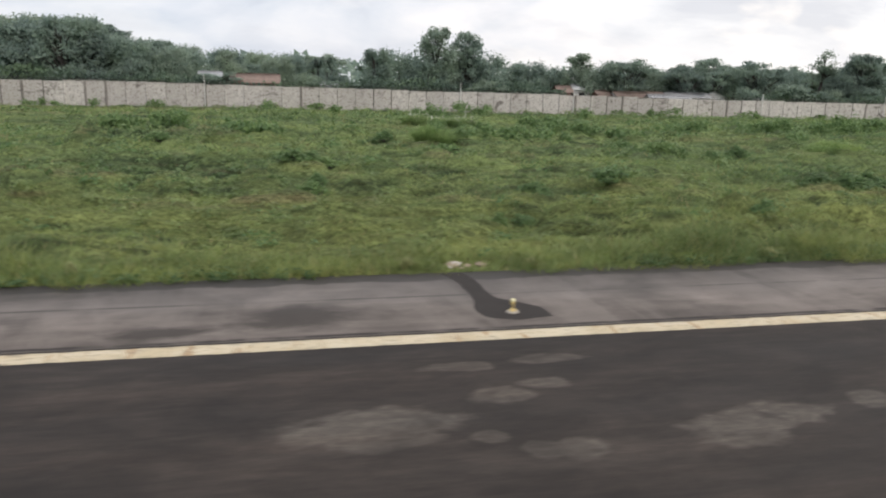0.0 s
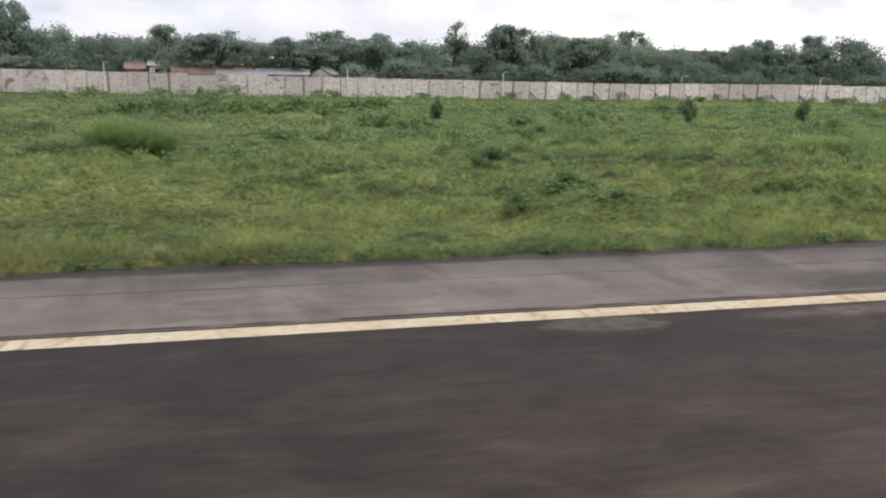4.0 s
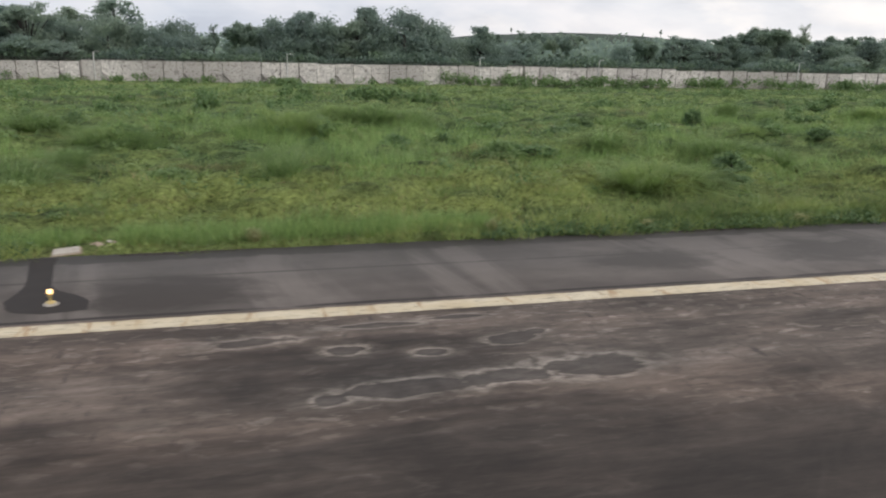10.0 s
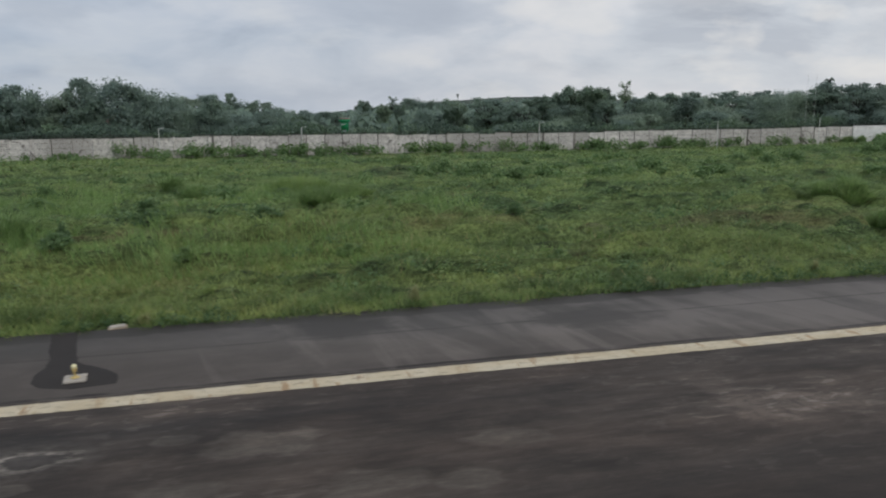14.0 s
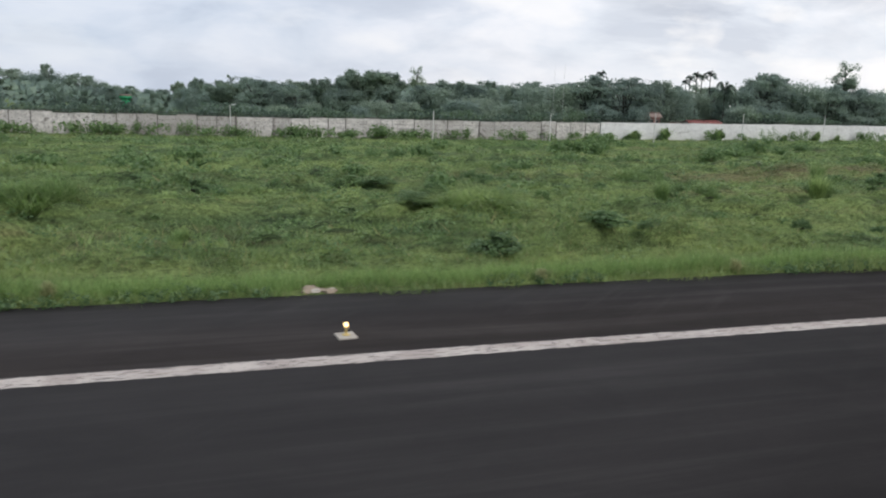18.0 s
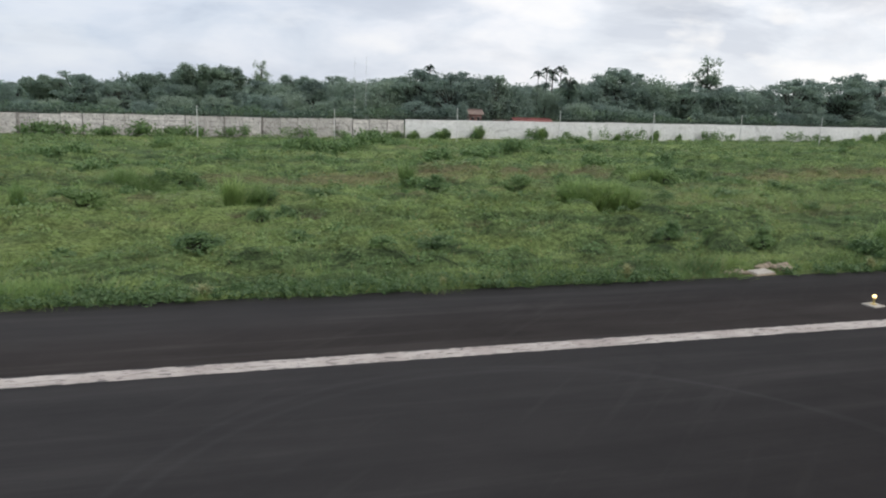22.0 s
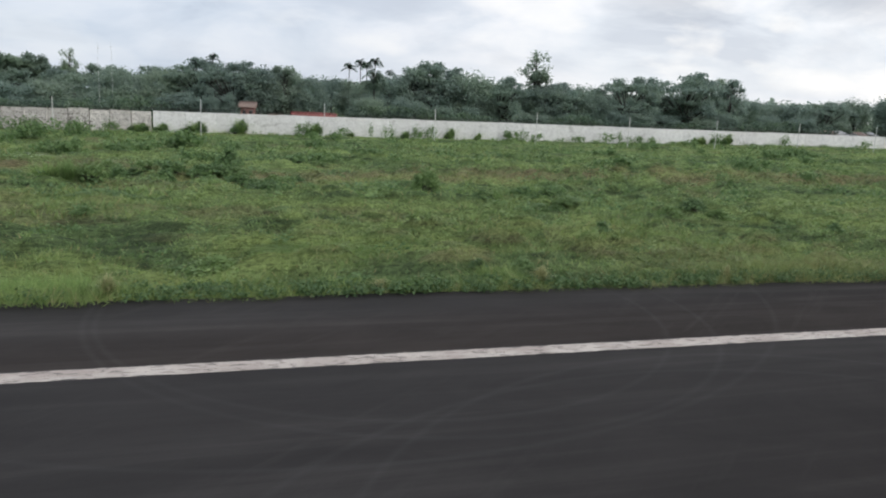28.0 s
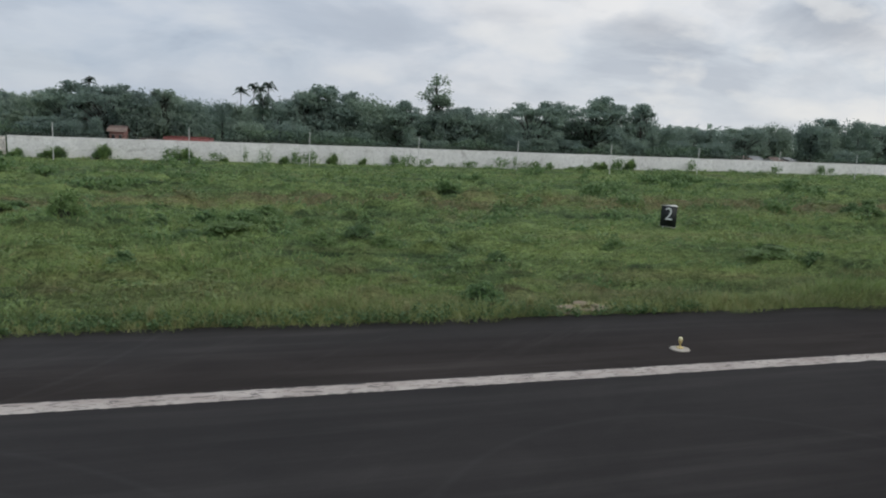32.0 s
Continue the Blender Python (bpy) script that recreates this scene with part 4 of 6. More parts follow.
def edge_break(x0, x1, deep, seed):
    """A stretch of the shoulder's edge that has crumbled to dark soil."""
    rng = np.random.RandomState(seed)
    px = np.linspace(x0, x1, max(5, int((x1 - x0) / 0.14)))
    swell = np.sin(np.linspace(0.06, 0.97, len(px)) * math.pi) ** 0.5
    lo = 24.12 - deep * swell * (0.75 + 0.5 * rng.rand(len(px)))
    v = np.concatenate([np.stack([px, lo, np.full(len(px), 0.004)], 1), np.stack([px, np.full(len(px), 24.19), np.full(len(px), 0.004)], 1)])
    a, k = np.arange(len(px) - 1), len(px)
    ob = new("edge_break", mesh_of("edge_break", v, np.stack([a, a + 1, a + k + 1, a + k], 1), M_EARTH))
    return tagged(ob, "crumbled dark notch in the shoulder's edge", "pavement damage", "edge breaks", "structure")


for i, (x0, x1, deep) in enumerate(BREAKS):
    edge_break(x0, x1, deep, 70 + i)


# ---- runway edge lamps ----
def edge_lamp(x, y, lit, disc):
    ob = thing("runway_edge_light", "small yellow runway edge lamp on a pale concrete footing" + (", glowing" if lit else ", switched off"), "runway light", "runway edge lights", pose(x, y, 0))
    if disc:
        wide = 0.18 + 0.14 * (disc > 1)
        part("footing", lathe([(0, 0.0), (wide, 0.0), (wide * 0.96, 0.03), (wide * 0.7, 0.05), (0, 0.052)], 20), M_BASE, ob, "round chalky concrete footing")
    else:
        bm = worn_box(0.52, 0.52, 0.06, 0.012)
        foot = part_bm("footing", bm, M_BASE, ob, "square pale concrete footing")
        foot.location, foot.rotation_euler = (0, 0, 0.025), (0, 0, 0.12)
    part("base_flange", lathe([(0, 0.05), (0.11, 0.05), (0.11, 0.075), (0.055, 0.085), (0, 0.085)], 14), M_YELLOW, ob)
    part("stem", lathe([(0.028, 0.08), (0.028, 0.20), (0.045, 0.21), (0.045, 0.235), (0, 0.235)], 12), M_YELLOW, ob)
    part("lamp_body", lathe([(0, 0.23), (0.045, 0.23), (0.066, 0.27), (0.068, 0.30), (0, 0.30)], 14), M_YELLOW, ob)
    part("lens", lathe([(0, 0.30), (0.062, 0.30), (0.065, 0.35), (0.055, 0.385), (0.025, 0.40), (0, 0.405)], 14), M_LIT if lit else M_LENS, ob, "glowing warm glass lens" if lit else "cloudy pale yellow lens")
    return ob


for x, lit, disc in ((6.45, 0, 1), (66.5, 1, 1), (126.8, 1, 1), (187.7, 1, 1), (247.9, 0, 0), (308.1, 1, 0), (368.5, 1, 0), (427.75, 0, 2), (488.3, 1, 1)):
    edge_lamp(x, 19.75, lit, disc)


# ---- concrete pit covers and dug earth at the verge ----
def pit_cover(x, y, turn, sx, sy):
    ob = thing("pit_cover", "pale concrete cable pit cover in the grass verge", "pit cover", "pit covers", pose(x, y, 0.035, 3, -3, turn))
    part_bm("slab", worn_box(sx, sy, 0.11, 0.02), M_BASE, ob)
    part_bm("collar", worn_box(sx + 0.12, sy + 0.1, 0.14, 0.02), M_ROCK, ob).location.z = -0.07
    return ob


def rubble(x, y, r, n, seed, label, high=0.5):
    rng = np.random.RandomState(seed)
    ob = thing("rubble_heap", label, "rubble", "", pose(x, y, -0.02))
    for i in range(n + 5):
        bm = bmesh.new()
        bmesh.ops.create_icosphere(bm, subdivisions=2, radius=1)
        s = r * rng.uniform(0.12, 0.34)
        for v in bm.verts:
            v.co *= 1 + 0.55 * noise.noise(v.co * 2.1 + Vector((seed * 3.1, i * 1.7, 0)))
        bmesh.ops.scale(bm, vec=(s * rng.uniform(0.8, 1.4), s, s * high), verts=bm.verts)
        piece = part_bm("rock", bm, M_ROCK if rng.rand() < 0.9 else M_BASE, ob)
        piece.location = (rng.normal(0, r * 0.55), rng.normal(0, r * 0.22), s * high * 0.35)
        piece.rotation_euler = (0, 0, rng.uniform(0, 6))
    return ob


PITS = ((126.35, 24.75, 6, 0.62, 0.48), (187.1, 24.65, 10, 0.75, 0.52), (367.9, 24.65, 4, 0.85, 0.55), (248.2, 24.3, 8, 0.45, 0.2))
HEAPS = ((6.2, 25.0, 0.7, 6, 1, "heap of brown earth and stones at the verge", 0.5), (66.6, 25.3, 1.1, 7, 2, "heap of brown earth and dry grass at the verge", 0.5),
         (127.3, 25.2, 0.6, 5, 3, "small heap of dug brown earth beside a pit cover", 0.5), (188.0, 25.2, 0.5, 4, 4, "small heap of stones beside a pit cover", 0.8),
         (308.0, 24.8, 0.8, 5, 5, "bare brown earth and pebbles at the verge", 0.3), (367.0, 24.8, 0.5, 4, 6, "broken stones beside a concrete pit cover", 0.6),
         (369.0, 25.3, 0.8, 6, 7, "heap of stones and earth behind a pit cover", 0.7), (427.2, 24.9, 1.1, 5, 8, "low clods of bare brown earth at the verge", 0.5))
for x, y, turn, sx, sy in PITS:
    pit_cover(x, y, turn, sx, sy)
for x, y, r, n, seed, label, high in HEAPS:
    rubble(x, y, r, n, seed, label, high)


def open_ground(x, y):
    """False over the pit covers and the dug earth, where nothing grows."""
    ok = np.ones(len(x), bool)
    for px, py, *_ in PITS:
        ok &= (np.abs(x - px) > 0.75) | (y > py + 0.45)
    for px, py, r, *_ in HEAPS:
        ok &= ((x - px) / (1.15 * r)) ** 2 + ((y - py) / 0.6) ** 2 > 1
    return ok


def clear_view(x, y):
    """False round the two signs, where only short grass grows."""
    ok = open_ground(x, y)
    for px, py in SIGNS:
        ok &= (np.abs(x - px + 1.2) > 2.4) | (np.abs(y - py + 2.0) > 2.8)
    return ok


# ---- distance boards ----
def numeral_on(ob, digit, at):
    curve = bpy.data.curves.new("numeral", "FONT")
    curve.body = digit
    curve.size = 1.25
    curve.align_x, curve.align_y = "CENTER", "CENTER"
    curve.extrude = 0.008
    text = new("numeral_text", curve)
    bpy.context.view_layer.update()
    me = bpy.data.meshes.new_from_object(text.evaluated_get(bpy.context.evaluated_depsgraph_get()))
    bpy.data.objects.remove(text)
    me.materials.clear()
    me.materials.append(M_DIGIT)
    num = new("numeral", me)
    num.parent = ob
    num.matrix_local = at
    return tagged(num, "white painted numeral " + digit)


def prism(side, z0, z1):
    v = [(x, y, z) for z in (z0, z1) for x, y in ((0, -side / 1.732), (side / 2, side / 3.464), (-side / 2, side / 3.464))]
    return np.array(v), np.array([(0, 2, 1), (3, 4, 5), (0, 1, 4), (0, 4, 3), (1, 2, 5), (1, 5, 4), (2, 0, 3), (2, 3, 5)])


def distance_board(x, y, z, numbers, label):
    """A three-sided box on posts, one edge towards the runway, a numeral for each direction."""
    ob = thing("distance_sign", label, "sign", "distance signs", pose(x, y, z))
    part("box_body", prism(1.2, -0.85, 0.6), M_BOARD, ob, "black painted steel box")
    part("top_rim", prism(1.25, 0.6, 0.63), M_POLE, ob)
    part("bottom_rim", prism(1.23, -0.88, -0.85), M_POLE, ob)
    for px, py in ((0, -0.5), (0.42, 0.24), (-0.42, 0.24)):
        part("post", tube([(px, py, -0.68), (px, py, -2.0)], (0.035, 0.035), 8), M_POLE, ob)
    for digit, s in zip(numbers, (-1, 1)):
        numeral_on(ob, digit, pose(s * 0.31, -0.179, 0.0, 90, 0, s * 60))
    return ob


distance_board(135.5, 51.0, 0.42, "37", "three-sided black box sign with white numerals 3 and 7")
distance_board(445.6, 46.6, 1.03, "2", "three-sided black box sign with a white numeral 2")


# ---- boundary wall ----
def wall_base(x):
    return float(np.interp(x, LAND_X, LAND_Z)) - 0.5


def wall_top(x):
    return float(np.interp(x, TOP_X, TOP_Z))


def piece(name, mesh, parent, m):
    ob = new(name, mesh)
    ob.parent = parent
    ob.matrix_local = m
    return ob


rngw = np.random.RandomState(11)
wall = thing("wall_old", "long weathered concrete panel wall with stained pillars", "wall")
tagged(wall, kind="structure")
unit_panel = mesh_of("panel", *box(0, 0, 0.5, 1, 1, 1), M_WALL)
unit_pillar = mesh_of("pillar", *box(0, 0, 0.5, 1, 1, 1), M_PILLAR)
plain_pillar = mesh_of("pillar", *box(0, 0, 0.5, 1, 1, 1), M_WALL)
unit_coping = mesh_of("coping", *box(0, 0, 0.5, 1, 1, 1, 0.8), M_PILLAR)
WALL_END = 383.5
STEP = 3.35
n_panels = int((WALL_END + 120) / STEP)
raise_by = 0.0
for i in range(n_panels):
    xa = WALL_END - (n_panels - i) * STEP
    xm = xa + STEP / 2
    if rngw.rand() < 0.28:
        raise_by = rngw.choice([0.0, 0.0, 0.12, 0.22])
    zb, zt = wall_base(xm), wall_top(xm) + raise_by + rngw.normal(0, 0.025)
    piece("panel", unit_panel, wall, Matrix.LocRotScale((xm, WALL_Y + rngw.normal(0, 0.02), zb), None, (STEP - 0.12, 0.14, zt - zb)))
    piece("pillar", unit_pillar if rngw.rand() < 0.5 else plain_pillar, wall, Matrix.LocRotScale((xa, WALL_Y - 0.03, zb), None, (0.15 + 0.24 * (rngw.rand() < 0.3), 0.30, zt - zb + rngw.choice([-0.1, 0.03, 0.08]))))
    if rngw.rand() < 0.5:
        piece("coping", unit_coping, wall, Matrix.LocRotScale((xm, WALL_Y, zt - 0.02), None, (STEP - 0.1, 0.24, 0.09)))
    if (128 < xa < 222 or 318 < xa < 380) and i % 2 == 0:
        foot = Vector((xa + 1.4, WALL_Y - 1.0, zb + 0.35))
        head = Vector((xa, WALL_Y - 0.2, zb + 1.9))
        v, f = tube([foot, head], (0.14, 0.14), 4)
        part("buttress", (v, f), M_PILLAR, wall, "slanting concrete prop")

hole = box(0, -0.075, 0, 0.11, 0.02, 0.11)
for i in list(range(17)) + [19, 20, 22, 23, 25, 48, 49, 51]:
    xm = WALL_END - (i + 0.5) * STEP
    zb, zt = wall_base(xm), wall_top(xm)
    holes = [(hole[0] + (xm + STEP * (k - 3.5) / 8.6, WALL_Y - 0.03, zt - 0.75 - 0.85 * row), hole[1]) for k in range(8) for row in (0, 1)]
    part("weep_holes", joined(holes), M_DARK, wall, "two rows of small dark drain holes")

wall2 = thing("wall_new", "long pale plastered concrete boundary wall", "wall")
tagged(wall2, kind="structure")
render_panel = mesh_of("panel", *box(0, 0, 0.5, 1, 1, 1), M_RENDER)
for i in range(66):
    xm = WALL_END + 0.2 + 5.4 * (i + 0.5)
    zb, zt = wall_base(xm), wall_top(xm) + (0.05 if i % 4 == 0 else 0) + rngw.normal(0, 0.015)
    piece("panel", render_panel, wall2, Matrix.LocRotScale((xm, WALL_Y + 0.02, zb), None, (5.37, 0.2, zt - zb)))

# rusty barbed wire coil along the top of both walls
turns = np.arange(-120, 720, 0.12)
ang = turns * 2 * math.pi / 0.62
zc = np.interp(turns, TOP_X, TOP_Z) + 0.30
coil = np.stack([turns, WALL_Y + 0.26 * np.cos(ang), zc + 0.26 * np.sin(ang)], 1)
wire = new("barbed_wire", mesh_of("barbed_wire", *tube(coil, np.full(len(coil), 0.028), 3), M_WIRE))
tagged(wire, "rusty coiled barbed wire along the wall's top", "barbed wire", "", "stuff")
for z_up in (0.12, 0.5):
    line = new("wire_strand", mesh_of("wire_strand", *tube(np.stack([turns[::20], np.full(len(turns[::20]), WALL_Y), zc[::20] - 0.3 + z_up], 1), np.full(len(turns[::20]), 0.032), 3), M_WIRE))
    tagged(line, "dark wire strand strung above the wall", "wire", "", "structure")


def wall_pole(x, high, lamp=False, y=WALL_Y - 0.35):
    zb = float(land(x, y)) - 0.15
    ob = thing("wall_pole", "thin pale steel pole standing in front of the boundary wall", "pole", "wall poles", pose(x, y, zb))
    top = wall_top(x) + high - zb
    part("shaft", tube([(0, 0, 0), (0, 0, top)], (0.085, 0.07), 8), M_POLE, ob)
    if lamp:
        part("lamp_arm", tube([(0, 0, top - 0.05), (0.3, -0.1, top + 0.12), (0.6, -0.2, top + 0.1)], (0.035, 0.035, 0.035), 6), M_POLE, ob)
        part("lamp_head", box(0.75, -0.22, top + 0.08, 0.42, 0.2, 0.1, 0.7), M_POLE, ob, "pale flood lamp")
    else:
        part("cap", lathe([(0, top - 0.02), (0.10, top - 0.02), (0.09, top + 0.06), (0, top + 0.08)], 8), M_POLE, ob)
    return ob


for x, y in ((345.4, 140), (368.9, 139), (391.8, 138.4), (412.7, 138.1), (432.9, 137.2), (452.5, 135.6), (471.5, 134.2), (490.9, 133.4), (510.6, 132.8), (530, 132), (550, 131.5), (570, 131), (590, 130.5), (610, 130)):
    wall_pole(x, 2.1 if x < 380 else 2.4, False, y)
for x, lamp in ((308.8, 1), (237, 1), (262, 1), (200.5, 1), (168, 1), (35, 0), (58, 1), (100, 0), (130, 1), (-12, 0)):
    wall_pole(x, 1.6 + 0.5 * (x > 300), lamp)


# ---- trees ----
def broad_tree(rng):
    """A tall tree with an uneven crown of separate lobes."""
    woods, crown = [tube([(0, 0, 0), (0.15, 0, 2.4), (-0.1, 0.1, 5.5), (0.2, 0, 8.2)], (0.30, 0.24, 0.17, 0.06), 7)], []
    for i in range(48):
        a, h = rng.uniform(0, 6.28), rng.uniform(0.28, 0.95) * 10
        reach = 3.1 * math.sin(min(1, max(0.12, 1.12 - h / 10)) * 2.3) * rng.uniform(0.45, 1.1)
        c = np.array([math.cos(a) * reach, math.sin(a) * reach, h])
        r = rng.uniform(0.65, 1.25) * (1 if h < 8 else 0.75)
        crown.append(foliage(c, r, 56, 0.41, rng, 0.66))
        woods.append(tube([(0, 0, h * 0.55), c * (0.5, 0.5, 1) - (0, 0, 0.8), c], (0.09, 0.06, 0.02), 4))
    return woods, crown


def umbrella_tree(rng):
    """A spreading rain tree: flat layered shelves of leaves on forked limbs."""
    woods, crown = [tube([(0, 0, 0), (0.1, 0, 2), (0, 0.1, 4.2)], (0.42, 0.33, 0.26), 7)], []
    for i in range(46):
        a, rad = rng.uniform(0, 6.28), 5.2 * rng.uniform(0.1, 1) ** 0.6
        h = 9.4 - 0.075 * rad * rad + rng.normal(0, 0.5) - 2.6 * (rng.rand() < 0.25)
        c = np.array([math.cos(a) * rad, math.sin(a) * rad, h])
        crown.append(foliage(c, rng.uniform(0.7, 1.25), 58, 0.41, rng, 0.34))
        woods.append(tube([(0, 0, 3.6), c * (0.45, 0.45, 0.72), c], (0.16, 0.09, 0.02), 4))
    for i in range(20):
        a, rad = rng.uniform(0, 6.28), rng.uniform(0.4, 4.2)
        crown.append(foliage((math.cos(a) * rad, math.sin(a) * rad, rng.uniform(2.6, 7.2)), rng.uniform(0.8, 1.3), 50, 0.43, rng, 0.6))
    return woods, crown


def round_tree(rng):
    """A dense low-branched tree with leaves down to the ground."""
    woods, crown = [tube([(0, 0, 0), (0, 0.1, 3), (0.1, 0, 6.5)], (0.34, 0.26, 0.1), 7)], []
    for i in range(50):
        a, h = rng.uniform(0, 6.28), rng.uniform(0.12, 0.93) * 10
        reach = 3.6 * math.sqrt(max(0.05, 1 - ((h - 4.6) / 5.6) ** 2)) * rng.uniform(0.55, 1.0)
        crown.append(foliage((math.cos(a) * reach, math.sin(a) * reach, h), rng.uniform(0.8, 1.4), 52, 0.43, rng, 0.75))
    return woods, crown


def slender_tree(rng):
    """A thin tall tree with open tufts and sky between them."""
    woods, crown = [tube([(0, 0, 0), (0.2, 0, 4), (-0.1, 0, 7.5), (0.1, 0, 9.6)], (0.22, 0.17, 0.11, 0.04), 6)], []
    for i in range(30):
        h = rng.uniform(5.7, 10.0)
        a, reach = rng.uniform(0, 6.28), 1.35 * rng.uniform(0.1, 1.0) ** 0.5 * math.sqrt(max(0.05, 1 - ((h - 7.9) / 2.35) ** 2))
        c = np.array([math.cos(a) * reach, math.sin(a) * reach, h])
        crown.append(foliage(c, rng.uniform(0.36, 0.60), 34, 0.25, rng, 0.8))
        woods.append(tube([(0, 0, h - 1.2), c], (0.05, 0.015), 4))
    return woods, crown


def bamboo(rng):
    """A clump of arching culms whose leafy tips hang over."""
    woods, crown = [], []
    for i in range(16):
        a, out, h = rng.uniform(0, 6.28), rng.uniform(0.8, 3.4), rng.uniform(6.5, 10)
        d = np.array([math.cos(a), math.sin(a), 0])
        s = np.linspace(0, 1, 8)[:, None]
        p = d * (0.4 + out * s ** 2.2) + np.array([0, 0, 1.0]) * h * (1.25 * s - 0.42 * s ** 3.2)
        woods.append(tube(p, np.linspace(0.06, 0.015, 8), 4))
        for q, r in ((p[4], 0.7), (p[5], 0.75), (p[6], 0.7), (p[7], 0.55)):
            crown.append(foliage(q, r, 70, 0.34, rng, 0.75))
    for i in range(9):
        crown.append(foliage((rng.normal(0, 1.1), rng.normal(0, 1.1), rng.uniform(0.8, 4.2)), 1.2, 90, 0.4, rng, 1.0))
    return woods, crown


def palm(rng, fronds, frond, head, thick):
    woods, crown = [tube([(0, 0, 0), (0.1, 0, 4), (0.05, 0, head)], (thick * 1.3, thick, thick * 0.8), 7)], []
    for i in range(fronds):
        a = 6.28 * i / fronds + rng.normal(0, 0.2)
        rise = rng.uniform(0.1, 2.3)
        d = np.array([math.cos(a), math.sin(a), 0])
        s = np.linspace(0.05, 1, 20)[:, None]
        p = np.array([0.05, 0, head]) + d * frond * s * (0.98 - 0.27 * rise) + np.array([0, 0, 1.0]) * frond * (rise * s - (0.45 + rise * 0.55) * s ** 2)
        woods.append(tube(p[::6], (0.04, 0.03, 0.02, 0.012), 4))
        side = np.cross(d, (0, 0, 1))
        for w in (-1, 1):
            q = p + side * w * frond * 0.17 - np.array([0, 0, 0.06 * frond])
            v = np.stack([p, p + d * 0.13 * frond, q + d * 0.10 * frond], 1)
            crown.append((v.reshape(-1, 3), np.arange(3 * len(p)).reshape(-1, 3)))
    return woods, crown


def coconut(rng):
    return palm(rng, 24, 2.9, 7.9, 0.17)


def areca(rng):
    return palm(rng, 24, 1.25, 9.0, 0.065)


def dome_tree(rng):
    """A broad old tree with a wide smooth dome of foliage."""
    woods, crown = [tube([(0, 0, 0), (0, 0.1, 3), (0.1, 0, 6)], (0.5, 0.4, 0.2), 7)], []
    for i in range(56):
        a, u = rng.uniform(0, 6.28), rng.uniform(0, 1)
        rad = 5.6 * math.sqrt(u)
        h = 8.7 * math.sqrt(max(0.04, 1 - (rad / 6.0) ** 2)) * rng.uniform(0.82, 1.0) * (0.55 if rng.rand() < 0.3 else 1)
        crown.append(foliage((math.cos(a) * rad, math.sin(a) * rad, max(1.2, h)), rng.uniform(0.8, 1.4), 82, 0.42, rng, 0.7))
    return woods, crown


TREE_KINDS = {
    "B": (broad_tree, "tree", "tall dark green broadleaf tree with an uneven crown behind the wall", 3),
    "U": (umbrella_tree, "umbrella_tree", "spreading rain tree with flat layered crown behind the wall", 2),
    "R": (round_tree, "dense_tree", "dense dark green low-branched tree behind the wall", 3),
    "S": (slender_tree, "slender_tree", "thin tall tree with sparse open tufts of leaves", 2),
    "G": (bamboo, "bamboo_clump", "clump of arching bamboo with drooping leafy tips", 2),
    "C": (coconut, "coconut_palm", "coconut palm with long arching fronds among trees", 1),
    "A": (areca, "areca_palm", "tall thin areca palm with a small tufted head", 1),
    "D": (dome_tree, "broad_dome_tree", "broad old tree with a wide dome of dark foliage", 1),
}
PROTO = {}


def plant(kind, x, y, top, wide=1.0, base=None):
    """A tree of that kind whose top reaches the height top."""
    make, name, label, variants = TREE_KINDS[kind]
    which = int(abs(x * 7.3 + y * 3.1)) % variants
    zb = float(slope_z(x, min(y, 146)) - fall(y)) - 0.3 if base is None else base
    size = (top - zb) / 10.2
    turn = (x * 37.7 + y * 91.3) % 6.28
    m = Matrix.LocRotScale((x, y, zb), Euler((0, 0, turn)), (size * wide, size * wide, size))
    if (kind, which) in PROTO:
        return copy_thing(PROTO[kind, which], m)
    rng = np.random.RandomState(ord(kind) * 10 + which)
    woods, crown = make(rng)
    cv, cf = joined(crown)
    full = float(np.percentile(cv[:, 2], 99.3))
    wv, wf = joined(woods)
    woods, crown = [(wv * 10.2 / full, wf)], [(cv * 10.2 / full, cf)]
    ob = thing(name, label, "tree" if kind not in "CA" else "palm tree", "trees behind the wall")
    part("trunk", joined(woods), M_BARK, ob)
    # both crown materials carry the haze in their colour
    part("crown", joined(crown), M_HAZY_CROWN_PALE if kind in "SG" else M_HAZY_CROWN, ob)
    ob.matrix_basis = m
    PROTO[kind, which] = ob
    ob.scale = (1, 1, 1)
    copy = copy_thing(ob, m)
    ob.matrix_basis = Matrix.LocRotScale((x + 2.2, y + 6, zb - 0.2), Euler((0, 0, turn + 1)), None) 
    ob.scale = (1, 1, 1)
    return copy


# stretches of the tree line: kind, x, height of the top, width factor
LINE_A = ["R -62 12", "B -52 13.4", "D -45 13.4", "B -38 14", "B -33 13.3", "R -26 11", "R -19 9.3", "B -9 9", "R 1 8.3", "C 9 8.2", "B 20 10", "R 26 10", "R 31 9", "B 33 14.6 .8", "B 40 13.9 .8", "R 45 9.8",
          "R 54 8.3", "R 60 7.5", "B 66 10.4", "R 72 8.6", "U 76 9.4", "R 83 8", "U 90 8.6", "U 99 10.2", "R 105 8", "U 110 9.8", "R 117 8.6", "S 123.5 12.6 1.3", "R 128 8.2", "B 134 12.1", "B 138 11.5", "R 144 10.6", "B 150 10", "U 155 10.5 .8", "R 160 8.3", "R 168 9", "R 175 7.5", "R 181 5.6"]
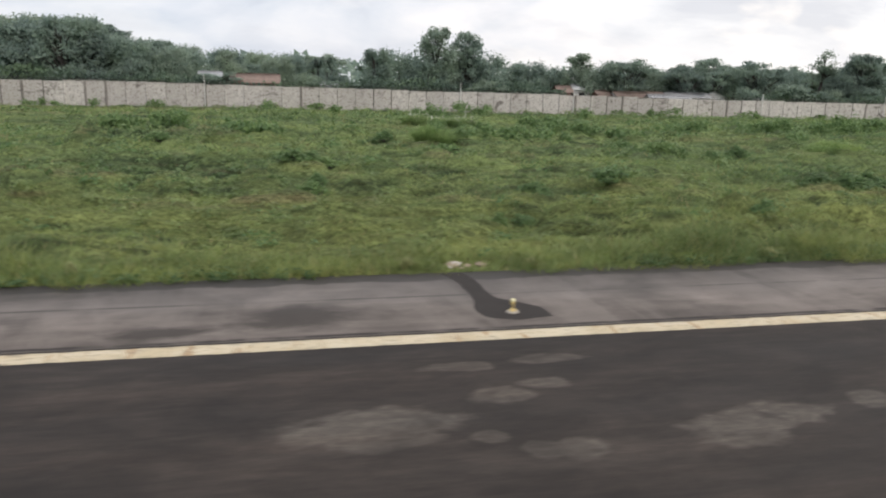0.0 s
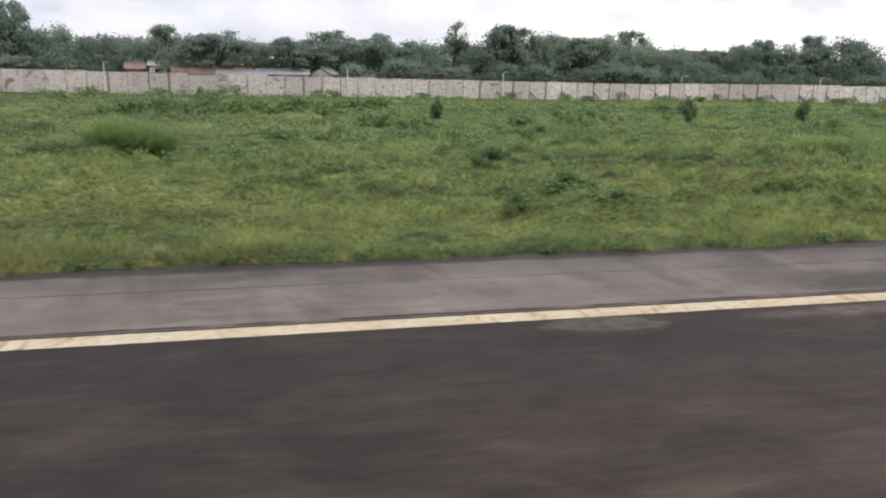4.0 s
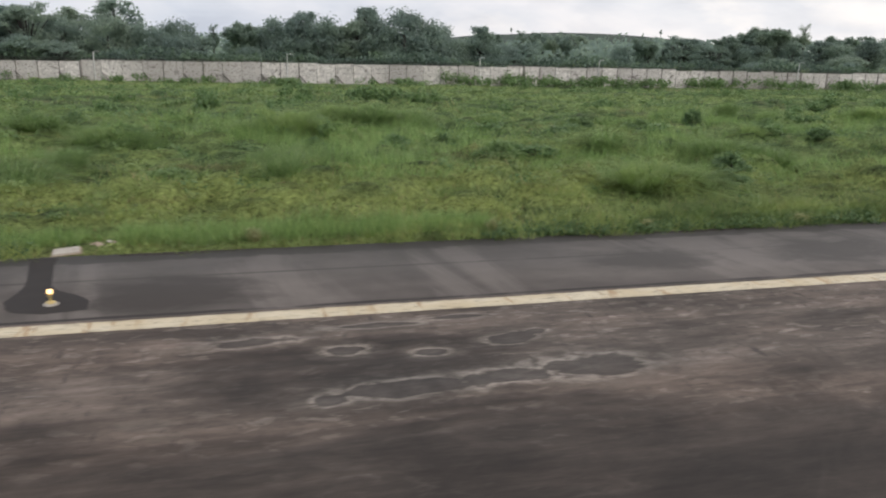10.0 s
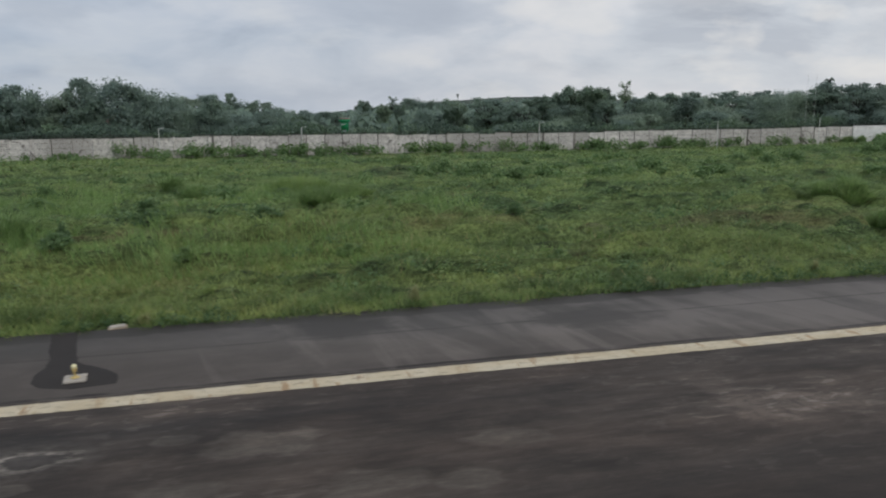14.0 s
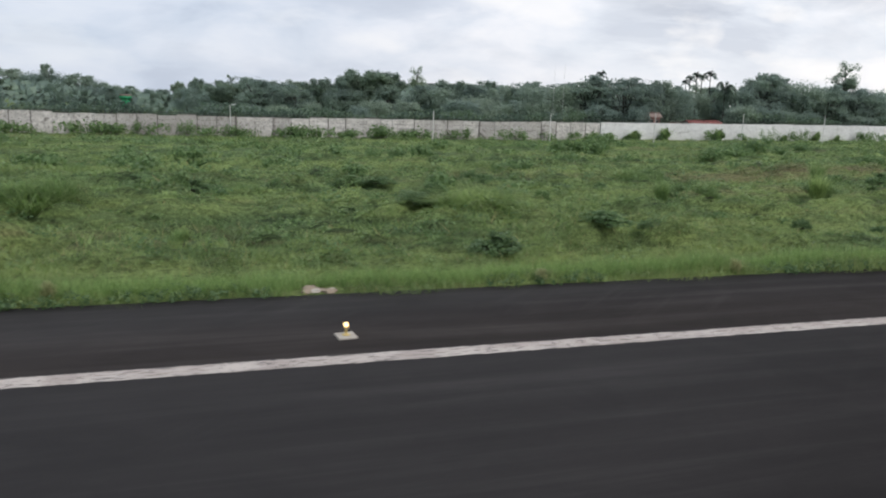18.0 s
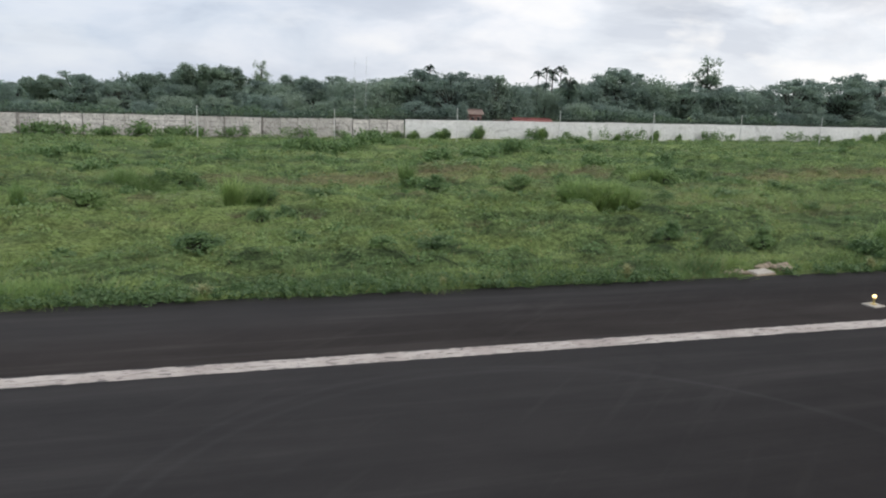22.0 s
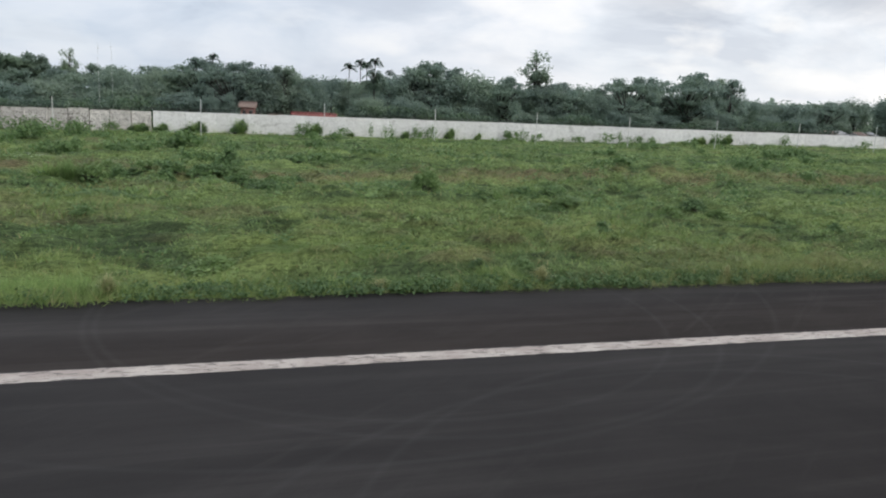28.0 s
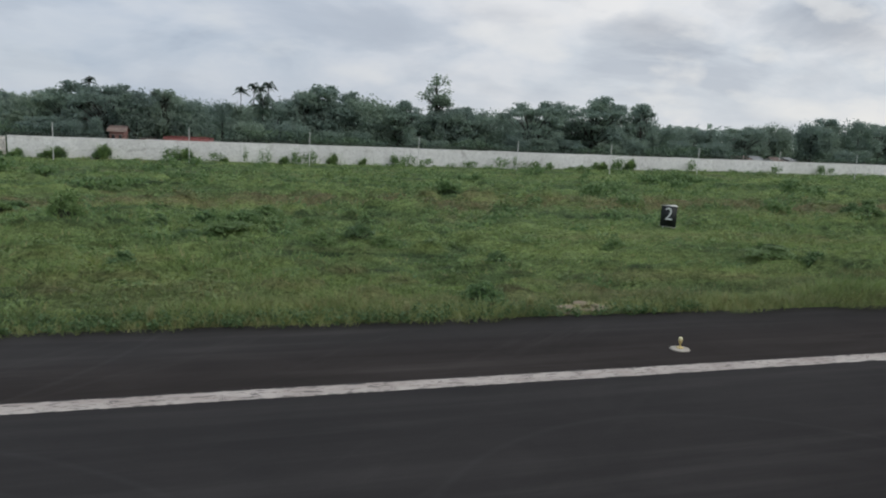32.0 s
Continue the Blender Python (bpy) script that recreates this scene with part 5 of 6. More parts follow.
LINE_B = ["B 151 10.4", "U 158 10.2", "B 168.5 12", "R 180 8.4", "R 201 9.4", "R 208.5 9.8", "R 235 9.4", "B 245 8.8", "S 187 7.9", "G 193 8.2", "R 199 7.4", "B 206 10.9", "R 212 8.2", "B 217 9.4", "D 227 11.3 1.05", "B 219.5 12.2 .9", "R 233 7.4", "R 239 6.0", "R 247 5.2", "U 255 5.4"]
LINE_C = ["U 224 10.0 .7", "B 236 8", "B 246 7.6", "R 300 5.2", "G 308 6.4", "U 317 8", "R 325 6.8", "G 334 8.4", "G 341 9.6", "G 346 10.9", "G 353 10.8", "S 361 12.6", "G 370 9.0", "B 380 9.4", "R 386 8.4", "U 394 9.6", "U 404 9.6", "R 412 9.4"]
LINE_D = ["R 376 8.2", "R 384 8.4", "U 391 10.8", "U 398 10.6", "A 394 12.3", "R 403 9.8", "B 408 10.2", "R 413 8.4", "C 427 10.8", "R 430 9.6", "B 436 11.6", "B 439.5 13.0", "U 444 12.0 .8", "R 449 11", "U 455 10.6 .9", "S 465.0 16.9 1.25", "R 466 9.4", "U 472 10.2", "R 478 9.8", "U 486 11.6", "B 493 12.6", "U 501 14.0", "B 509 12.6", "B 516 13.2 .8", "R 527 8.4"]
LINE_E = ["U 534 8.6", "R 541 8.4", "U 549 9.2", "R 556 9.6", "R 564 10.4", "R 572 11.2", "B 580 12.8", "R 588 12.6", "U 598 12", "R 610 12", "B 622 13", "R 636 12", "R 650 12", "U 668 12", "R 690 13"]
LINE_H = [ "R -20 10.4", "R -12 10.2", "R -4 9.6", "R 4 9.2", "U 12 9.4"]
LINE_G = ["A 438 11.9", "B 437 9.8", "U 447 10.2"]
LINE_K = ["S 530 14.4 1.3"]
LINE_L = ["R 396.8 4.6 .5", "R 393.5 4.2 .7"]
LINE_J = ["A 423.3 12.3", "A 426.1 13.3", "A 427.4 12.9", "A 429.1 13.7"]
LINE_F = ["R 262 5.6", "R 272 4.4", "B 281 4.2", "R 290 3.4", "G 297 6.4 .7", "G 302 6.0 .6"]
LINE_I = ["R 208 8.0", "B 214 9.8", "R 221 7.0", "U 229 10.2", "R 236 7.4", "R 241 8.2", "B 246 11.6 .6", "R 251 8.2", "U 257.5 8.4 .8", "R 264 6.0", "R 270 4.4", "B 276 4.4", "R 283 3.4", "G 302 8.0 .8", "S 315 9.9 1.3", "B 321 9.0", "R 326 8.6", "R 334 8.0", "U 341 8.6 .8"]
rngt = np.random.RandomState(21)
for rows, y0 in ((LINE_A, 160), (LINE_B, 171), (LINE_C, 208), (LINE_D, 163), (LINE_E, 170), (LINE_F, 258), (LINE_G, 198), (LINE_H, 205), (LINE_I, 338), (LINE_J, 176), (LINE_K, 184), (LINE_L, 150)):
    for row in rows:
        kind, x, top, *w = row.split()
        plant(kind, float(x), y0 + rngt.uniform(-3, 5), float(top), float(w[0]) if w else 1.0)
# wooded rise further off at the start
for x, top in ((-140, 20), (-128, 21), (-116, 20.5), (-106, 21), (-97, 21.2), (-90, 21.8), (-84, 21.5), (-78, 22), (-72, 22.6), (-67, 21.6), (-61, 19.6), (-55, 17.4), (-48, 15), (-41, 13.2), (-33, 12.6)):
    plant("RBR"[abs(x) % 3], x, 322 + 14 * math.sin(3.1 * x), top, 1.25, 1.0)
    plant("R", x + 3, 312 + 8 * math.sin(2.3 * x), top * 0.72, 1.5, 0.0)
# second rank and undergrowth trees between and behind them
for x in np.arange(-70, 700, 7.5):
    far = 190 < x < 385
    crest = float(np.interp(x, (-60, -30, 0, 40, 80, 140, 180, 250, 300, 350, 400, 450, 500, 530, 580, 700), (12.5, 12, 8, 9.5, 8, 9.6, 5.8, 5.2, 4.2, 7.5, 9.2, 10.2, 11.2, 8, 11, 11.5)))
    plant("RURBR"[rngt.randint(5)], x + rngt.uniform(-2, 2), (rngt.uniform(252, 270) if 262 < x < 298 else rngt.uniform(196, 225) if far else rngt.uniform(168, 182)), crest * rngt.uniform(0.78, 1.0), rngt.uniform(0.9, 1.3))
    if 57 < x < 101 or 394 < x < 420 or 536 < x < 561 or 255 < x < 300:
        continue
    plant("RRU"[rngt.randint(3)], x + rngt.uniform(-2, 2), rngt.uniform(151.5, 155.5) if not far else rngt.uniform(156, 178), min(crest * 0.7, 5.5) * rngt.uniform(0.55, 0.95), rngt.uniform(1.0, 1.5))

# thicket just behind the wall
rngk = np.random.RandomState(31)
tp, tn = [], []
n = 45000
tx = rngk.uniform(-100, 690, n)
ty = rngk.uniform(148.5, 154, n)
clear = (np.abs(tx - 79) < 21) | (np.abs(tx - 408) < 11) | (np.abs(tx - 548) < 11)
hh = np.where(clear, 0.12, 1.0) * (1.0 + 2.6 * value_noise(tx, ty, 9.0, 4) + 1.2 * value_noise(tx, ty, 3.0, 5))
tz = np.interp(tx, TOP_X, TOP_Z) - 1.6 + hh * rngk.uniform(0.1, 1, n)
tv, tf = leaves(np.stack([tx, ty, tz], 1), rngk.normal(size=(n, 3)) + (0, -0.4, 0.6), 0.55, rngk)
thicket = new("thicket", mesh_of("thicket", tv, tf, M_THICKET))
tagged(thicket, "dark tangled thicket of shrubs behind the wall", "shrubs", "", "stuff")

# woods far behind, closing the gaps between the trunks
n = 30000
fx = rngk.uniform(-260, 1250, n)
fy = rngk.uniform(240, 420, n)
cr = np.interp(fx, (-260, 0, 190, 215, 250, 268, 284, 300, 345, 420, 600, 1250), (12, 10, 4.8, 6.6, 6.2, 3.2, 1.8, 4.2, 6.4, 8, 10, 12)) + 3.2 * value_noise(fx, fy, 16, 6) - 2
fz = -8 + (cr + 8) * rngk.uniform(0, 1, n) ** 0.5
fv, ff = leaves(np.stack([fx, fy, fz], 1), rngk.normal(size=(n, 3)) + (0, -0.8, 0.8), 2.0, rngk)
# same leaf colour as the crowns, with haze painted in
woods_far = new("far_woods", mesh_of("far_woods", fv, ff, M_HAZY_CROWN))
tagged(woods_far, "distant dark green woods", "woods", "", "stuff")


# far grassy hill
def hill_z(x, y):
    r = ((x - 575) / 260) ** 2 + ((y - 860) / 190) ** 2
    return -16.5 + 30.0 * np.exp(-r * 0.9) + 1.6 * (value_noise(x, y, 45, 7) - 0.5)


hill = new("hill", mesh_of("hill", *stretch_grid(np.linspace(50, 1400, 80), np.linspace(560, 1250, 40), hill_z), M_HILL))
smooth(hill.data)
tagged(hill, "low grassy green hill beyond the trees", "hill", "", "structure")
n = 5000
hx, hy = rngk.uniform(200, 1200, n), rngk.uniform(600, 800, n)
keep = value_noise(hx, hy, 40, 2) > 0.55
hx, hy = hx[keep], hy[keep]
hv, hf = leaves(np.stack([hx, hy, hill_z(hx, hy) + rngk.uniform(0, 4, len(hx))], 1), rngk.normal(size=(len(hx), 3)) + (0, -0.6, 1), 3.4, rngk)
tagged(new("hill_scrub", mesh_of("hill_scrub", hv, hf, M_HAZY_CROWN_PALE)), "patches of scrub on the far hill", "scrub", "", "stuff")
for x, y, top in ((470, 800, 17), (640, 790, 19), (742, 800, 13)):
    plant("S", x, y, top, 1.2, 8.5)


# ---- sheds and houses behind the wall ----
def shed(name, label, x, y, floor, wide, deep, eave, ridge, wall_mat, roof_mat, turn=0.0, openings=2):
    ob = thing(name, label, "house" if name == "house" else "shed", "", pose(x, y, floor, 0, 0, turn))
    w, d = wide / 2, deep / 2
    v = [(-w, -d, 0), (w, -d, 0), (w, d, 0), (-w, d, 0), (-w, -d, eave), (w, -d, eave), (w, d, eave), (-w, d, eave), (-w, 0, ridge - 0.08), (w, 0, ridge - 0.08)]
    f = [(0, 1, 5, 4), (1, 2, 6, 5), (2, 3, 7, 6), (3, 0, 4, 7), (4, 5, 9, 8), (6, 7, 8, 9), (5, 6, 9, 9), (7, 4, 8, 8)]
    me = bpy.data.meshes.new("wall")
    me.from_pydata(v, [], [tuple(dict.fromkeys(q)) for q in f])
    me.materials.append(wall_mat)
    body = new("wall", me)
    body.parent = ob
    o = 0.45
    for s in (-1, 1):
        k = 2 * max(6, int(wide / 0.4))
        slope = (ridge - eave) / d
        xs_ = np.linspace(-w - o, w + o, k + 1)
        wave = 0.03 * (np.arange(k + 1) % 2)
        rows_ = [np.stack([xs_, np.full(k + 1, ys_), zs_ + wave - drop], 1) for drop in (0.0, 0.04) for ys_, zs_ in ((s * (d + o), eave - o * slope), (0.0, ridge))]
        n_ = k + 1
        q = np.arange(k)
        quads = [np.stack([q + a * n_, q + 1 + a * n_, q + 1 + b * n_, q + b * n_], 1) for a, b in ((0, 1), (3, 2), (2, 0), (1, 3))]
        sheet = part("roof", (np.concatenate(rows_), np.concatenate(quads)), roof_mat, ob)
        if s > 0:
            part("ridge_cap", box(0, 0, ridge + 0.05, wide + 2 * o, 0.3, 0.06, 0.8), roof_mat, sheet)
    for i in range(openings):
        px = -w + wide * (i + 0.5) / openings
        ww, wh = min(1.2, wide / openings * 0.45), eave * 0.34
        pane = part("window", box(px, -d - 0.01, eave * 0.62, ww, 0.08, wh), M_DARK, ob, "dark unglazed window opening")
        part("sill", box(px, -d - 0.06, eave * 0.62 - wh / 2 - 0.04, ww + 0.2, 0.14, 0.08), M_BASE, pane)
        part("lintel", box(px, -d - 0.04, eave * 0.62 + wh / 2 + 0.05, ww + 0.2, 0.1, 0.1), M_BASE, pane)
    return ob


shed("shed", "low shed with a pale tin roof showing over the wall", 88.5, 157, -1.0, 9.5, 5, 2.9, 3.8, M_PALEWALL, M_TIN)
shed("shed", "low shed with a rusty brown tin roof over the wall", 77, 157, -1.0, 11, 6, 2.8, 3.8, M_PALEWALL, M_RUST)
for x, y, wide, eave, ridge, wm, rm, turn, label in (
        (60.9, 160, 3.0, 3.6, 4.7, M_PINK, M_RUST, 8, "small brick-red shack with a rusty tin roof"), (65.4, 161, 3.4, 4.2, 5.1, M_PALEWALL, M_TIN, -6, "small whitewashed shack with a tin roof"),
        (69.6, 158.5, 3.6, 3.0, 3.9, M_PINK, M_RUST, 12, "faded reddish shack with a rusty roof"), (73.6, 160, 3.2, 2.8, 3.8, M_PALEWALL, M_TIN, -10, "pale tin-roofed shack behind the wall"),
        (103.6, 152.5, 4.6, 2.4, 3.0, M_PALEWALL, M_TIN, 2, "low pale shack showing over the wall"), (12.4, 152, 2.4, 2.6, 3.3, M_PALEWALL, M_TIN, 0, "small shack with a pale tin roof"),
        (-3.4, 154, 8.6, 4.6, 5.9, M_PINK, M_RUST, 3, "brown house with a rusty roof behind the wall")):
    shed("shed", label, x, y, -1.0, wide, 3.2, eave, ridge, wm, rm, turn, max(1, int(wide / 2.2)))
shed("shed", "small whitewashed shed with a tin gable roof", 96.8, 159, -1.1, 3.0, 4.5, 3.0, 4.3, M_PALEWALL, M_TIN, 62, 1)
shed("house", "pale two-storey house with long windows among trees", -11.6, 155, -1, 3.6, 4, 5.4, 6.2, M_PALEWALL, M_TIN, 3, 2)
shed("house", "white house showing between the tree tops", 76, 188, -1, 3.6, 4, 5.4, 6.6, M_PALEWALL, M_TIN, 5, 2)
shed("house", "small house with reddish walls among dark trees", 219, 221, -1.5, 7, 6, 5.0, 7.2, M_PINK, M_RED, 78, 2)
shed("house", "faded pink house with a pale hipped roof", 400.4, 153.6, -1.5, 2.5, 3.2, 3.9, 4.7, M_PINK, M_RUST, -8, 2)
shed("shed", "long low shed with a bright red tin roof", 412.6, 152.0, -1.7, 8.0, 4, 2.6, 3.4, M_PALEWALL, M_RED, 0, 3)
shed("shed", "pale shed half hidden by trees", 405.6, 152.6, -1.8, 2.4, 3, 2.0, 2.9, M_PINK, M_RUST, 12, 1)
shed("house", "small rust-roofed house on the far slope", 505, 690, 1.5, 7, 6, 3, 4.6, M_PALEWALL, M_RUST, 15, 3)
for i, x in enumerate((541, 546, 551, 556.5)):
    shed("shed", "patched grey tin shack behind the wall", x, 158 + 2 * (i % 2), -0.9, 4.2, 4, 2.2 + 0.3 * (i % 2), 3.2, M_PALEWALL, M_TIN if i % 2 else M_RUST, 10 * i, 2)
shed("shed", "pale tin-roofed shack behind the wall", 81, 150.8, -1.0, 8.5, 3, 2.7, 3.5, M_PALEWALL, M_TIN, -2)
shed("shed", "small tin shack glimpsed through the trees", 10, 153, -1.0, 3.4, 3, 3.6, 4.5, M_PALEWALL, M_TIN, 8, 1)

tower = thing("water_tank", "green painted steel water tank with a brown top among trees", "water tank", "", pose(282.2, 246.8, -3.5))
part("tank", box(0, 0, 4.0, 2.3, 2.3, 3.2), M_GREEN, tower)
part("walkway", box(0, 0, 5.25, 3.2, 3.0, 0.75), M_GREEN, tower, "wider green panelled head")
part("rim", box(0, 0, 5.82, 3.3, 3.1, 0.38, 0.92), M_RUST, tower, "faded brown roof sheet")
for sx in (-1, 1):
    for sy in (-1, 1):
        part("leg", tube([(sx * 0.95, sy * 0.95, 0), (sx * 0.85, sy * 0.85, 2.45)], (0.11, 0.11), 6), M_GREEN, tower)

for x, y, top in ((374.6, 150.5, 12.3), (376.8, 150.5, 12.7)):
    mast = thing("radio_mast", "very thin bare steel mast rising above the trees", "mast", "", pose(x, y, -2.6))
    part("shaft", tube([(0, 0, 0), (0, 0, top + 2.6)], (0.03, 0.018), 6), M_POLE, mast)
    part("crossbar", tube([(-0.25, 0, top + 1.6), (0.25, 0, top + 1.6)], (0.02, 0.02), 4), M_POLE, mast)


# ---- bushes and tall grass clumps in the field ----
def make_bush(seed, name="bush", label="low dark green leafy bush in the grass", material=None):
    rng = np.random.RandomState(seed)
    ob = thing(name, label, "bush", "field bushes")
    pieces, stems = [], []
    for i in range(26):
        a, u = rng.uniform(0, 6.28), rng.uniform(0, 1) ** 0.6
        c = np.array([0.46 * u * math.cos(a), 0.42 * u * math.sin(a), 0.08 + 0.66 * math.sqrt(max(0, 1 - u * u)) * rng.uniform(0.45, 1.0)])
        pieces.append(clump(c, rng.uniform(0.10, 0.22), 60, 0.066, rng, 0.85))
        stems.append(tube([(c[0] * 0.2, c[1] * 0.2, 0), c], (0.02, 0.008), 4))
    part("foliage", joined(pieces), material or M_BUSH, ob)
    part("stem", joined(stems), M_BARK, ob)
    return ob


def make_tussock(seed, spread, lean, material, name, label, n=400):
    rng = np.random.RandomState(seed)
    ob = thing(name, label, "grass clump", "tall grass clumps")
    ang, far = rng.uniform(0, 2 * math.pi, n), rng.uniform(0, 1, n) ** 0.55
    p = np.stack([np.cos(ang) * far * 2.0 * spread, np.sin(ang) * far * 2.0 * spread, np.zeros(n)], 1)
    h = (rng.uniform(0.5, 1.35, n) * (1 - 0.5 * far ** 2))[:, None]
    out = p[:, :2] * 1.3 + rng.normal(0, lean, (n, 2))
    rise = np.ones((n, 1))
    th = rng.uniform(0, 2 * math.pi, n)
    side = np.stack([np.cos(th), np.sin(th), np.zeros(n)], 1) * 0.0085
    mid = p + np.concatenate([out * 0.4, rise * 0.72], 1) * h
    tip = p + np.concatenate([out * 1.9, rise * rng.uniform(0.45, 0.95, (n, 1))], 1) * h
    v = np.stack([p - side, p + side, mid + side * 1.1, mid - side * 1.1, tip], 1).reshape(-1, 3)
    k = np.arange(n)[:, None] * 5
    f = np.concatenate([k + (0, 1, 2), k + (0, 2, 3), k + (3, 2, 4)])
    part("foliage", (v, f), material, ob)
    return ob


bush_kit = [make_bush(s) for s in (1, 2, 3)]
reed_kit = [make_tussock(s, 0.25, 0.42, M_CLUMP, "tall_grass_clump", "tall green grass clump standing above the field", 950) for s in (4, 5)]
spike_kit = [make_tussock(6, 0.10, 0.30, M_CLUMP, "spiky_grass_tuft", "spiky tuft of long arching grass blades")]
straw_kit = [make_tussock(7, 0.10, 0.16, M_STRAW, "dry_grass_tuft", "dry straw-coloured grass tuft at the pavement edge")]
column_kit = [make_bush(9, "upright_shrub", "narrow upright dark green shrub standing in the grass", M_COLUMN)]
plume_kit = [make_tussock(8, 0.20, 0.2, M_PLUME, "flowering_grass_clump", "grass clump with pale feathery seed plumes", 70)]
USED = {}


def set_out(kit, x, y, wide, high, turn=None):
    """One clump, or a row of them where the growth is wide."""
    if wide > 2.9 and turn is None:
        n = int(round(wide / 1.4))
        for i in range(n):
            s = (i + 0.5) / n - 0.5
            set_out(kit, x + s * wide * 0.8, y + 0.8 * math.sin(5 * i + x), 2.5 + 0.5 * math.sin(3 * i + y), high * (1 - 1.1 * s * s) * (0.85 + 0.15 * math.sin(7 * i + x)), (x + 2.1 * i) % 6.28)
        return None
    k = kit[int(abs(x * 3.7 + y * 1.3)) % len(kit)]
    t = (x * 13.7 + y * 5.1) % 6.28 if turn is None else turn
    m = Matrix.LocRotScale((x, y, float(land(x, y)) - 0.05), Euler((0, 0, t)), (wide, wide * 0.8, high))
    if k not in USED:
        USED[k] = 1
        k.matrix_basis = m
        k.scale = (1, 1, 1)
        k.location, k.rotation_euler = (x + 0.3, y + 0.8, float(land(x + 0.3, y + 0.8)) - 0.03), (0, 0, t + 1)
    return copy_thing(k, m)


# each row: x, y, width, height
BUSHES = []
BUSHES += ["-16.2 98.6 8.3 2.0", "-12.3 99.0 4.5 2.0", "-9.5 72.5 3.3 1.3", "-2.2 81.4 5.4 2.0", "1.9 39.7 1.8 0.8", "2.2 51.5 3.8 1.1", "9.5 31.4 0.9 0.6", "9.7 73.0 5.9 1.8", "11.0 32.9 1.5 0.5", "13.5 38.9 2.0 0.9", "17.8 38.6 2.9 1.0", "18.5 75.6 5.6 2.1", "18.6 32.8 1.2 0.8", "21.7 111.6 4.2 2.7", "23.9 33.7 1.3 0.7", "25.7 78.0 4.7 1.9", "27.7 33.6 1.1 0.7", "33.0 69.4 2.1 1.1", "33.9 40.5 2.0 0.8", "34.1 61.7 3.7 1.6", "34.3 135.7 5.1 2.4", "35.3 100.4 7.5 2.0", "35.8 57.7 2.8 1.1", "36.5 91.0 6.2 1.9"]
BUSHES += ["37.8 45.6 4.2 1.4", "39.3 60.0 1.9 1.4", "40.6 45.2 3.6 1.1", "41.6 34.7 2.0 0.8", "41.7 87.9 5.2 1.4", "47.4 37.1 1.9 0.8", "50.0 36.8 2.2 0.8", "51.6 93.5 8.2 1.8", "53.6 40.7 1.2 0.6", "56.9 46.4 1.7 0.7", "60.1 41.7 1.6 0.8", "62.8 65.7 1.2 0.9", "62.9 46.0 2.1 0.7", "67.7 72.6 3.8 1.1", "68.7 37.3 1.8 0.9", "70.2 100.6 6.9 2.3", "83.7 51.6 2.3 1.3", "96.1 31.2 1.4 0.8", "97.6 109.6 9.2 2.4", "98.1 84.3 6.8 2.0", "99.1 48.4 3.6 1.2", "99.8 34.7 2.8 1.1", "100.2 30.1 1.8 0.6", "102.5 83.9 3.6 1.5"]
BUSHES += ["106.7 54.4 2.0 0.7", "108.9 64.3 2.8 1.5", "111.4 43.9 2.3 0.8", "114.7 80.5 4.2 1.2", "116.3 58.3 3.5 0.8", "119.6 81.8 2.4 1.1", "124.9 38.8 1.9 0.6", "126.4 93.2 0.8 1.6", "130.4 52.2 4.7 1.4", "133.2 45.4 3.5 1.0", "138.1 45.7 2.5 0.9", "139.1 36.2 1.1 0.6", "143.1 48.8 2.7 1.2", "147.4 46.3 3.1 0.8", "149.0 38.6 1.7 0.6", "149.2 110.0 2.4 1.3", "157.1 34.6 1.1 0.7", "162.6 67.3 4.6 2.1", "163.1 52.5 2.4 1.1", "168.4 43.3 2.6 1.5", "169.9 51.7 2.5 1.0", "171.8 40.2 2.8 0.9", "174.8 40.7 3.0 1.2", "175.1 69.7 2.0 1.7"]
BUSHES += ["177.5 26.1 1.2 0.7", "178.1 44.0 3.2 1.2", "179.0 68.8 2.3 1.3", "180.4 40.0 1.5 0.9", "182.9 26.2 1.2 0.7", "187.9 102.8 2.3 2.0", "188.5 95.1 4.6 1.8", "189.1 36.4 2.3 0.7", "196.7 91.9 2.0 1.4", "196.8 50.2 1.9 1.1", "199.7 138.2 5.5 1.8", "199.8 113.6 3.4 1.7", "202.3 51.0 2.9 1.4", "206.3 41.2 2.7 1.1", "207.0 52.9 3.5 1.5", "208.3 110.1 5.0 1.8", "209.2 45.5 3.7 1.2", "214.0 30.7 2.5 0.7", "217.7 58.8 3.1 1.5", "218.4 36.7 2.5 1.1", "219.0 30.2 1.6 0.6", "221.7 65.8 2.5 1.1", "223.6 68.3 3.6 1.7", "225.3 30.3 2.8 0.8"]
BUSHES += ["227.6 45.5 1.8 0.9", "229.0 64.6 4.5 1.2", "232.4 31.9 2.9 0.9", "234.7 49.4 2.5 1.2", "235.4 40.5 2.8 1.1", "235.9 68.8 2.0 2.0", "237.8 59.6 2.6 1.0", "243.1 29.3 1.8 0.6", "243.6 58.7 2.2 1.0", "243.9 36.5 1.6 0.8", "246.4 47.1 2.6 1.7", "249.4 34.0 1.1 0.7", "253.1 41.8 1.9 0.7", "254.0 61.9 3.3 1.1", "256.6 34.3 1.4 0.6", "262.3 49.4 4.4 1.4", "265.5 31.4 1.2 0.6", "267.1 41.5 1.1 0.9", "267.4 45.5 1.2 0.6", "275.6 97.3 4.6 2.1", "278.3 89.6 5.0 2.2", "281.0 82.4 4.0 1.6", "287.6 89.3 3.3 1.3", "289.7 37.5 1.9 0.6"]
